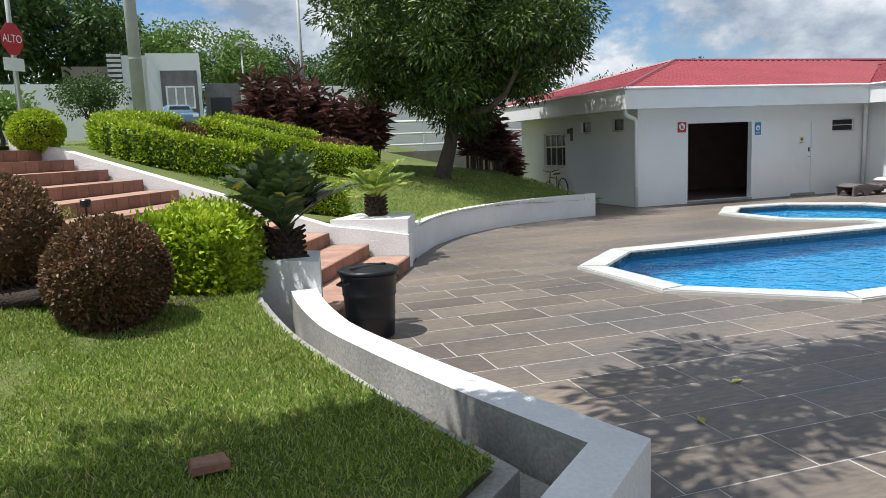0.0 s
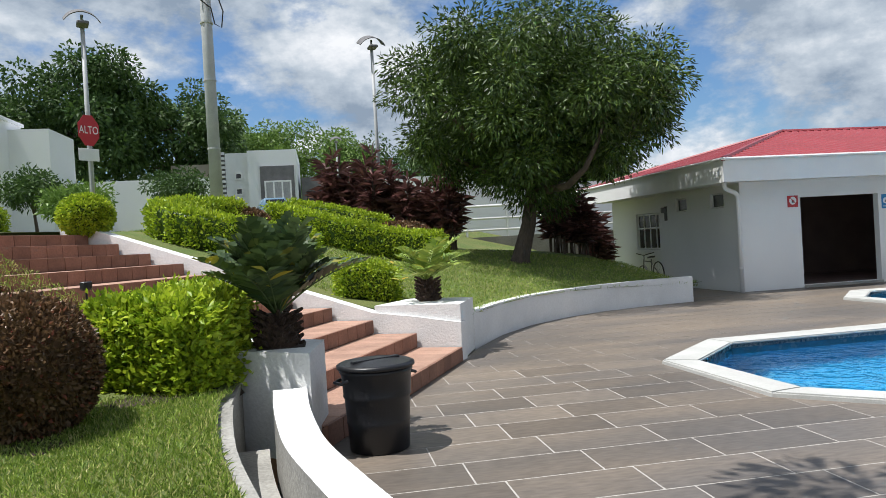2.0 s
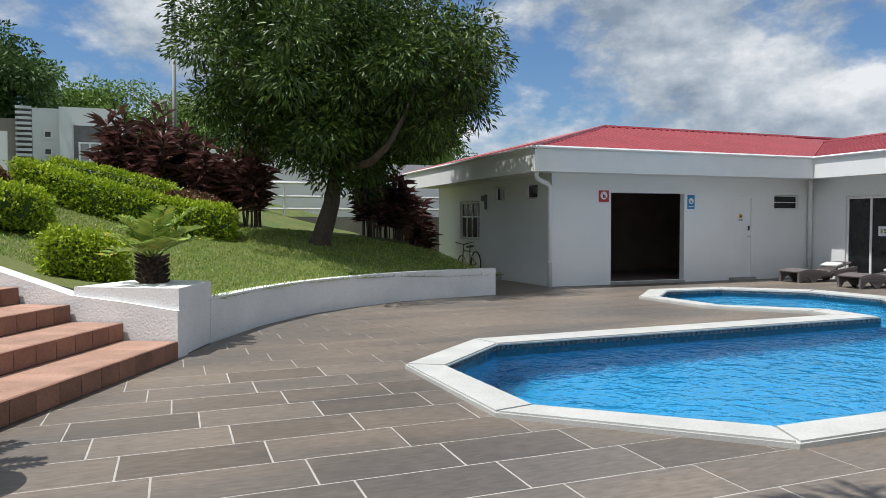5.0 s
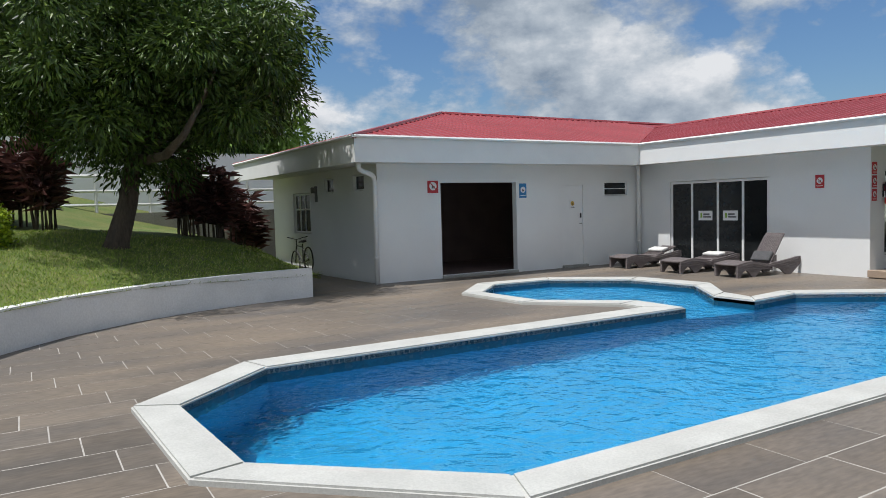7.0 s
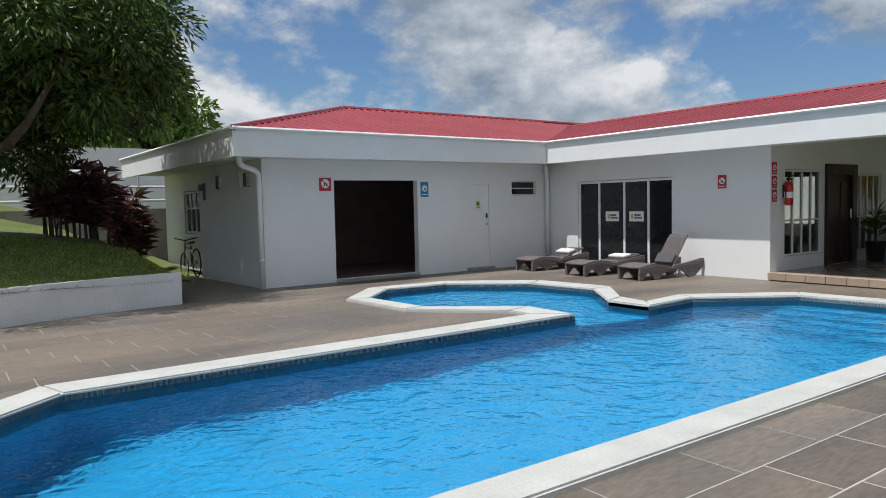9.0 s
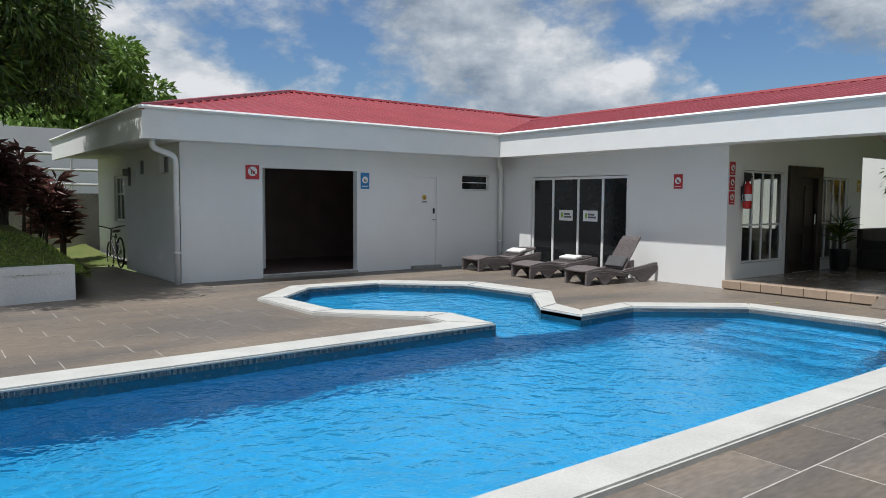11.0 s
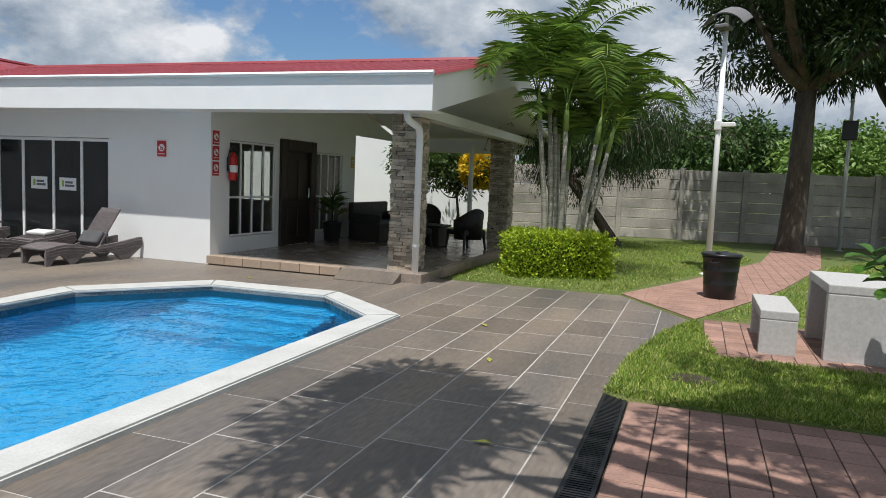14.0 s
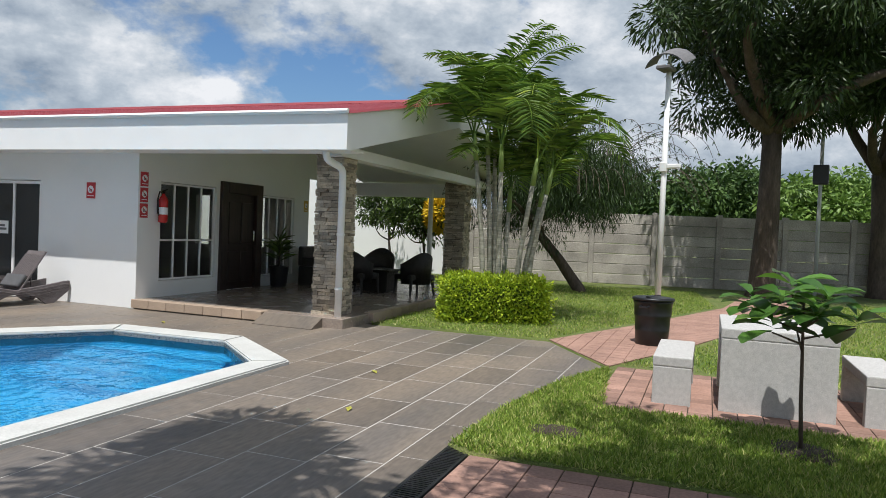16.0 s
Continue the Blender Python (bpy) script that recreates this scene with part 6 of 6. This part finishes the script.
to.matrix_local = Matrix.Translation((0, -0.018, 2.35)) @ Matrix.Rotation(radians(90), 4, "X")

ss.scale = (0.72, 0.72, 1.0)

# ================= houses and background =================


def house_window(parent, x0, x1, y, z0, z1, cols=2, curtain=True):
    w = part("window", box(x0, x1, y - 0.02, y + 0.02, z0, z1), M_CURTAIN if curtain else M_TINT, parent)
    for k in range(cols + 1):
        x = x0 + (x1 - x0) * k / cols
        part("frame", box(x - 0.05, x + 0.05, y - 0.06, y - 0.021, z0, z1), M_TRIM, w)
    for z in (z0, z1):
        part("frame", box(x0 - 0.05, x1 + 0.05, y - 0.062, y - 0.023, z - 0.05, z + 0.05), M_TRIM, w)
    return w


hs = thing("house", Matrix.Translation((-3.0, 49.0, 3.5)), "white cubic house with grey cladding and a slatted side", "house")
part("wall", box(-1.15, 0.3, 0, 7, 0, 4.6), M_HOUSEW, hs)
part("wall", box(0.3, 3.4, -0.6, 7, 0, 4.65), M_HOUSEW, hs)
part("wall", box(-4.6, -1.9, 0.5, 7, 0, 4.0), M_TAN, hs)
part("cladding", box(1.05, 3.2, -0.72, -0.6, 0.6, 3.6), M_HOUSEG, hs)
house_window(hs, 1.35, 2.95, -0.78, 1.3, 2.6, 3)
for z in (2.9, 1.9):
    house_window(hs, -0.55, -0.15, -0.04, z, z + 0.4, 1, False)
for k in range(15):
    part("slat", box(-1.95, -1.16, -0.25, -0.05, 0.3 + 0.3 * k, 0.45 + 0.3 * k), M_HOUSEW, hs)
part("slat_backing", box(-1.9, -1.16, 0.0, 0.1, 0.2, 4.7), M_HOUSEG, hs)
h3 = thing("house", Matrix.Translation((0.6, 49.5, 3.5)), "low grey and white house with a dark doorway", "house")
part("wall", box(0, 2.2, 0, 6, 0, 2.9), M_HOUSEG, h3)
part("wall", box(2.2, 12, 0.5, 6, 0, 2.7), M_HOUSEW, h3)
part("door", box(0.3, 1.6, -0.05, 0.02, 0, 2.0), M_BLACKM, h3)
h2 = thing("house", Matrix.Translation((-10.6, 30.0, 2.4)), "two-storey white house with grey cladding around its windows", "house")
part("wall", box(-4.6, 0.62, 0, 2.5, 0, 4.75), M_HOUSEW, h2)
part("wall", box(0.62, 2.1, 1.2, 4.0, 0, 4.45), M_HOUSEW, h2)
part("cladding", box(-2.0, 0.25, -0.1, 0.0, 0.3, 3.6), M_HOUSEG, h2)
house_window(h2, -1.35, 0.05, -0.13, 2.4, 3.4, 3)
house_window(h2, -1.2, 0.2, -0.13, 0.6, 1.5, 3)
part("roof_parapet", box(-4.7, 0.70, -0.1, 2.6, 4.75, 4.88), M_HOUSEW, h2)
tagged(obj("wall_boundary", box(-9.5, -2.6, 34.0, 34.2, 2.2, 5.0), M_HOUSEW), "white boundary wall across the road", "wall", kind="structure")
tagged(obj("wall_boundary", box(5.0, 14.0, 27.6, 27.8, 0.0, 3.6), M_HOUSEW), "white neighbouring wall behind the plants", "wall", kind="structure")
tagged(obj("wall_boundary", box(4.0, 13.6, 25.4, 25.6, 0.0, 1.65), M_WEED), "weathered beige boundary wall", "wall", kind="structure")
tagged(obj("house_annex", box(5.5, 16, 33.0, 38, 1.0, 4.0), M_HOUSEW), "white neighbouring house wall", "house", kind="structure")
rl = thing("railing", Matrix.Translation((5.2, 25.5, 1.65)), "white pipe railing on the boundary wall", "railing")
for k in range(6):
    part("post", tube([(1.45 * k, 0, -0.02), (1.45 * k, 0, 1.1)], 0.045, 8), M_TRIM, rl)
for z in (0.25, 0.65, 1.08):
    part("rail", tube([(0, 0, z), (7.3, 0, z)], 0.045, 8), M_TRIM, rl)


def car(m):
    t = thing("car", m, "pale blue hatchback parked beyond the hedge", "car")
    bm = box(-0.85, 0.85, -2.0, 2.0, 0.28, 0.88, 0.16, 3)
    part("body", bm, M_CARB, t, smooth=True)
    cb = box(-0.78, 0.78, -0.9, 1.7, 0.86, 1.42, 0.12, 2)
    for v in cb.verts:
        if v.co.z > 1.1:
            v.co.x *= 0.82; v.co.y = 0.4 + (v.co.y - 0.4) * 0.72
    part("cabin", cb, M_CARB, t, smooth=True)
    ws = bmesh.new()
    vs = [ws.verts.new(c) for c in ((-0.62, -0.87, 0.95), (0.62, -0.87, 0.95), (0.52, -0.60, 1.32), (-0.52, -0.60, 1.32))]
    ws.faces.new(vs)
    part("windscreen", ws, M_TINT, t)
    for x in (-0.6, 0.6):
        part("headlight", box(x - 0.16, x + 0.16, -2.02, -1.9, 0.62, 0.76, 0.03), M_SIGNW, t)
    for x in (-0.8, 0.8):
        for y in (-1.25, 1.25):
            w = part("wheel", tube([(x - 0.1, y, 0.3), (x + 0.1, y, 0.3)], 0.3, 16), M_RUBBER, t)
            part("rim", tube([(x - 0.105, y, 0.3), (x + 0.105, y, 0.3)], 0.18, 12), M_CHROME, w)


car(pose(-1.0, 45.0, 3.35, 0, 0, 12))
for x, y, z, r, h, mt, nm in ((-11.5, 46, 3, 4.5, 11.5, L_FAR, "tall dark spreading tree behind the houses"), (-7.5, 52, 3, 4.5, 10, L_FAR, "broad green tree behind the houses"), (-16, 44, 3, 4, 8, L_FAR, "broad green tree behind the houses"), (-3.5, 66, 3, 4.5, 11, L_FARL, "light green bamboo-like tree behind the houses"), (2, 72, 3, 6, 10, L_FARL, "light green tree behind the houses"),
                           (8, 75, 3, 7, 9, L_FAR, "distant green tree beyond the roofs"), (-22, 60, 3, 7, 12, L_FAR, "distant dark tree beyond the houses"), (-20, 34, 2, 4, 9, L_FAR, "distant dark tree beyond the houses"), (15, 60, 2, 6, 9, L_FAR, "green tree behind the pool house"), (13.2, 36, 1, 3.2, 7.5, L_FARL, "light green tree behind the pool house"),
                           (34, 78, 0, 8, 9, L_FAR, "distant green tree beyond the roofs"), (48, 70, 0, 9, 9, L_FAR, "distant green tree beyond the roofs"), (52, 2, 0, 5, 5.2, L_FAR, "green tree beyond the garden wall"), (55, -8, 0, 6, 5.5, L_FARL, "light green tree beyond the garden wall"), (50, 9, 0, 4, 5.0, L_FAR, "green tree beyond the garden wall"), (62, -18, 0, 7, 6, L_FARL, "light green tree beyond the garden wall"), (48, -4, 0, 3.5, 4.6, L_FARL, "light green shrub tree beyond the wall")):
    tree("tree", (x, y, -2.02 if y > 58 or x > 60 else (z if x > 20 else upper_h(x, y) - 0.1)), (x, y, z + h * 0.35), (x, y, z + h * 0.62), (r, r, h * 0.38), 80, 190, 0.33, mt, nm, 0.25, 0.25, 0.45, 0.5, 6, r * 0.24)
for x, y, h, n in ((-6.6, 24.1, 2.2, "small dark layered tree by the boundary wall"), (-3.3, 28.2, 2.2, "small dark layered tree by the boundary wall"), (-4.1, 19.9, 1.3, "small light green shrub tree by the lamp post")):
    z = upper_h(x, y)
    tree("small_tree", (x, y, z), (x, y, z + h * 0.4), (x, y, z + h * 0.75), (0.55 * h, 0.5 * h, h * 0.25), 30, 120, 0.13, L_FAR if h > 2 else L_FARL, n, 0.06, 0.1, 0.3, 0.45, 7, 0.42)
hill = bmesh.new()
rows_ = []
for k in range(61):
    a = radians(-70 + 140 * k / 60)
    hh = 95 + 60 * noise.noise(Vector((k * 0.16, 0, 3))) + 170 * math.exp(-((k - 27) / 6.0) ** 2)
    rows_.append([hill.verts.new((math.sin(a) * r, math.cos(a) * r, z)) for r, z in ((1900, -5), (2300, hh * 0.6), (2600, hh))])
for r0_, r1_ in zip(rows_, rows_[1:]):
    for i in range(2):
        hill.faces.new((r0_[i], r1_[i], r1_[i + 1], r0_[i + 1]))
# The blue of the distant air is mixed into the hill colour.
tagged(obj("backdrop_hills", hill, material("haze_tinted_forest_hill", (0.16, 0.24, 0.30), 1.0, 0.2, 0.004, 0.05, 0), smooth=True), "distant wooded hills with blue haze in their colour", "hills", kind="structure")

# ================= grass =================
grass("grass_near", LAWN_EDGE[::-1] + [(1.0, 6.6), (0.2, 6.7), (-2.5, 6.9), (-3.5, 2.0), (-0.5, 0.8)], near_z, 190000, 0.05, "short mown grass blades")
grass("grass_slope", [*RET_WALL, (9.6, 15.6), (10.0, 19.0), (5, 20), (-2.0, 19.0), (-2.6, 16.5), (2.2, 12.2), (3.0, 12.3)], upper_h, 60000, 0.07, "short mown grass blades on the slope")
grass("grass_lawn_left", [(-0.2, 8.8), (-2.6, 11.5), (-5, 13), (-5, 7), (-2.5, 6.4)], near_z, 15000, 0.06, "short mown grass blades")
EAST_G = [(14.31, 3.15), (14.44, 3.34), (15.6, 3.28), (17.0, 3.03), (17.95, 2.72), (16.03, 2.5), (16.0, 0.1), (14.31, -0.6)]
grass("grass_by_table", EAST_G, lambda x, y: 0.02, 60000, 0.065, "short mown grass blades by the paving")
PATHP = [(18.0, 2.72), (19.58, 3.74), (22.2, 2.75), (26.5, 1.35), (33, 0.4), (33, -0.8), (26, 0.2), (21.8, 1.35), (20.0, 1.95)]
grass("grass_east", [(19.6, 3.85), (19.6, 6.5), (24.8, 6.5), (30, 8), (31, 2), (26.5, 1.5), (22.2, 2.9)], lambda x, y: 0.02, 50000, 0.07, "mown grass blades under the palms")
grass("grass_far", [(18.2, 2.6), (20.0, 1.8), (26, 0.1), (30, -2), (22, -4), (18.1, -0.3)], lambda x, y: 0.02, 25000, 0.08, "mown grass blades behind the table")

# ================= small things on the ground =================
bk2 = box(-0.085, 0.085, -0.05, 0.05, 0, 0.05, 0.008)
for v in bk2.verts:
    v.co += Vector(RNG.normal(size=3)) * 0.006
ob = tagged(obj("brick", bk2, M_STEP), "loose broken red brick lying on the lawn", "brick")
ob.matrix_world = pose(0.55, 3.42, near_z(0.55, 3.42) + 0.02, 4, 3, 12)
LEAFY = material("yellow_dry_leaf", (0.40, 0.38, 0.06), 0.6, 0.3, 20, 80, 0.1)
for x, y, a in ((14.95, 4.42, 20), (17.9, 9.0, 60), (13.0, 3.9, 100), (4.2, 4.4, 10), (16.4, 4.9, 45), (3.5, 3.9, 70)):
    bm = bmesh.new()
    vs = [bm.verts.new(c) for c in ((-0.07, 0, 0.004), (-0.01, 0.028, 0.016), (0.07, 0, 0.010), (-0.01, -0.028, 0.016))]
    bm.faces.new((vs[0], vs[1], vs[2])); bm.faces.new((vs[0], vs[2], vs[3]))
    o = tagged(obj("fallen_leaf", bm, LEAFY), "yellow fallen leaf on the deck", "leaf", "fallen leaves")
    o.matrix_world = pose(x, y, 0.002, 0, 0, a)
gl = thing("garden_spotlight", Matrix.Translation((-0.75, 9.3, near_z(-0.75, 9.3))), "small black garden spotlight in the lawn", "lamp")
part("stake", tube([(0, 0, -0.05), (0, 0, 0.16)], 0.012, 6), M_BLACKM, gl)
part("head", lathe([(0.05, 0.14), (0.06, 0.16), (0.06, 0.22), (0.05, 0.23)], 12), M_BLACKM, gl)

for x, y, r in ((15.05, 2.72, 0.20), (15.40, 1.03, 0.26)):
    bm = lathe([(r, -0.03), (r * 0.9, 0.03), (r * 0.4, 0.045)], 16)
    for v in bm.verts:
        v.co.xy *= 1 + 0.4 * noise.noise(v.co * 5 + Vector((x, y, 0)))
    o = tagged(obj("soil_bed", bm, M_SOIL, smooth=True), "bare dark soil patch in the lawn", "soil", kind="structure")
    o.location = (x, y, 0.015)

# drain grate
dr = thing("drain_grate", Matrix.Translation((9.0, 3.17, 0)), "black slotted plastic drain grate along the deck", "drain", kind="structure")
part("tray", box(0, 5.42, 0.0, 0.19, -0.09, -0.03), M_BLACKM, dr)
for y0 in (0.0, 0.165):
    part("rim", box(0, 5.42, y0, y0 + 0.025, -0.03, 0.006, 0.003), M_BLACKM, dr)
slat_me = bpy.data.meshes.new("slat")
_s = box(0, 0.016, 0.025, 0.165, -0.022, 0.003); _s.to_mesh(slat_me); _s.free()
slat_me.materials.append(M_BLACKM)
for k in range(150):
    o = new("slat", slat_me)
    o.parent = dr
    o.location = (5.40 - 0.030 * k - 0.02, 0, 0)
_j = bmesh.new()
for k in range(30):
    add_box(_j, 0.03 * k + 0.01, 0.03 * k + 0.026, 0.025, 0.165, -0.022, 0.003)
part("slats_end", _j, M_BLACKM, dr)

# steps inside the pool and the ledge to the shallow pool
for k in range(4):
    d = 0.34 * (k + 1)
    part("pool_step", prism([(16.90 - d, 6.9), (16.90 - d + 0.36, 6.9), (16.88 - d + 0.36, 9.0), (16.88 - d, 9.0)], -1.34, -0.30 - 0.22 * k), M_POOL, pool)
part("shallow_floor", prism([(13.05, 9.95), (14.34, 9.78), (14.34, 10.49), (15.31, 11.70), (15.18, 13.13), (14.04, 14.26), (12.73, 14.33), (11.88, 13.47), (11.97, 12.02), (13.08, 10.95)], -1.34, -0.34), M_POOL, pool)

# ================= laid pieces: stair tiles, pavers, deck tiles =================
U = (STEP_L - STEP_R)
UL = U.length
UD = U.normalized()
kinds = {}


def piece(name, key, bm_fn, mat, parent, m):
    if key not in kinds:
        me = bpy.data.meshes.new(name)
        bm = bm_fn()
        bm.to_mesh(me); bm.free()
        me.materials.append(mat)
        kinds[key] = me
    o = new(name, kinds[key])
    o.parent = parent
    o.matrix_world = m
    return o


nt_ = 14
tw = UL / nt_
ang = math.atan2(UD.y, UD.x)
perp = Vector((-UD.y, UD.x))
if perp.dot(STEP_D) < 0:
    perp = -perp
run_d = STEP_D.dot(perp)
sgn = 1 if perp.dot(Vector((-UD.y, UD.x))) > 0 else -1
for k in range(stair_top):
    for j in range(nt_):
        p = STEP_R + STEP_D * k + UD * (tw * (j + 0.5))
        m = Matrix.Translation((p.x, p.y, RISE * (k + 1))) @ Matrix.Rotation(ang, 4, "Z")
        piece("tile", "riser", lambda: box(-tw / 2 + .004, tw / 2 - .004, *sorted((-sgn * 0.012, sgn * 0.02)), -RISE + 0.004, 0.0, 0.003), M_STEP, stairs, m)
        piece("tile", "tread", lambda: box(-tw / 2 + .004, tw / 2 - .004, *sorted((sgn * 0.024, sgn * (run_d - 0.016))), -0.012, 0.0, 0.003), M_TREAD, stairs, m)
ck = [tuple(STEP_R + STEP_D * k - UD * 0.02) for k in range(0, 12)]
wall_line("stair_side_wall", ck, -0.20, -0.1, [RISE * k + (0.50 if k == 0 else 0.40 if k == 1 else 0.28) for k in range(0, 12)], M_WALL_ROUGH, "white plastered wall along the stairs")


def pave(name, poly, sx, sy, parent, mat, near, label, z=0.012, gap=0.006, x0=0.0, y0=0.0, shift=0.0, holes=(), th=0.03):
    """Lays pieces on a grid within an outline; those in the near box are objects of their own, the rest one joined part."""
    xs = [p[0] for p in poly]; ys = [p[1] for p in poly]
    rest = bmesh.new()
    seen = 0
    for j in range(int(math.floor((min(ys) - y0) / sy)), int(math.ceil((max(ys) - y0) / sy))):
        xo = x0 + shift * j
        for i in range(int(math.floor((min(xs) - xo) / sx)), int(math.ceil((max(xs) - xo) / sx))):
            r = (xo + i * sx + gap / 2, xo + (i + 1) * sx - gap / 2, y0 + j * sy + gap / 2, y0 + (j + 1) * sy - gap / 2)
            c = ((r[0] + r[1]) / 2, (r[2] + r[3]) / 2)
            cut = crosses(poly, r) or any(crosses(h, r) for h in holes)
            if not cut and (not inside(c, poly) or any(inside(c, h) for h in holes)):
                continue
            own = near and any(n[0] < c[0] < n[1] and n[2] < c[1] < n[3] for n in near)
            if cut:
                rp_ = [(r[0], r[2]), (r[1], r[2]), (r[1], r[3]), (r[0], r[3])]
                if own:
                    bm = slab(rp_, poly, list(holes), z - th, z)
                    if bm:
                        o = obj(name, bm, mat, parent)
                else:
                    slab(rp_, poly, list(holes), z - th, z, rest)
            elif own:
                piece(name, (name, sx, sy, mat.name), lambda: box(-(sx - gap) / 2, (sx - gap) / 2, -(sy - gap) / 2, (sy - gap) / 2, -th, 0, 0.003), mat, parent, Matrix.Translation((c[0], c[1], z)))
            else:
                add_box(rest, r[0], r[1], r[2], r[3], z - th, z)
    if rest.verts:
        o = obj(name + "_rest", rest, mat, parent)
        o["kind"] = "stuff"


brick_bed = tagged(obj("pavement_brick", box(9.0, 14.30, -3.0, 3.165, -0.1, -0.004), M_SOIL), "pink clay brick paving with dark joints", "paving", kind="structure")
pave("paver", [(9.0, -3.0), (14.29, -3.0), (14.29, 3.16), (9.0, 3.16)], 0.215, 0.215, brick_bed, M_PAVER, [(11.4, 14.4, 0.0, 3.2)], "", 0.006, 0.008, 14.29, 3.16)
pad_bed = tagged(obj("pavement_pad", box(15.98, 18.0, -0.1, 2.62, -0.1, 0.026), M_SOIL), "pink clay brick pad under the concrete table", "paving", kind="structure")
pave("paver", [(15.98, -0.1), (18.0, -0.1), (18.0, 2.62), (15.98, 2.62)], 0.2, 0.2, pad_bed, M_PAVER, [(15.9, 18.1, -0.2, 2.7)], "", 0.036, 0.008, 15.98, 2.62)
path_bed = tagged(obj("pavement_path", slab(PATHP, None, [], -0.05, 0.026), M_PAVER), "pink clay brick garden path", "paving", kind="structure")
pave("paver", PATHP, 0.2, 0.2, path_bed, M_PAVER, None, "", 0.034, 0.008)
pave("tile", DECK, 0.865, 0.457, deck, M_TILE, [(1.5, 9.2, 0.0, 9.6), (9.2, 19.6, 3.2, 6.0)], "", 0.0, 0.009, 12.44, 4.963, -0.19, [POOL_OUT], 0.05)
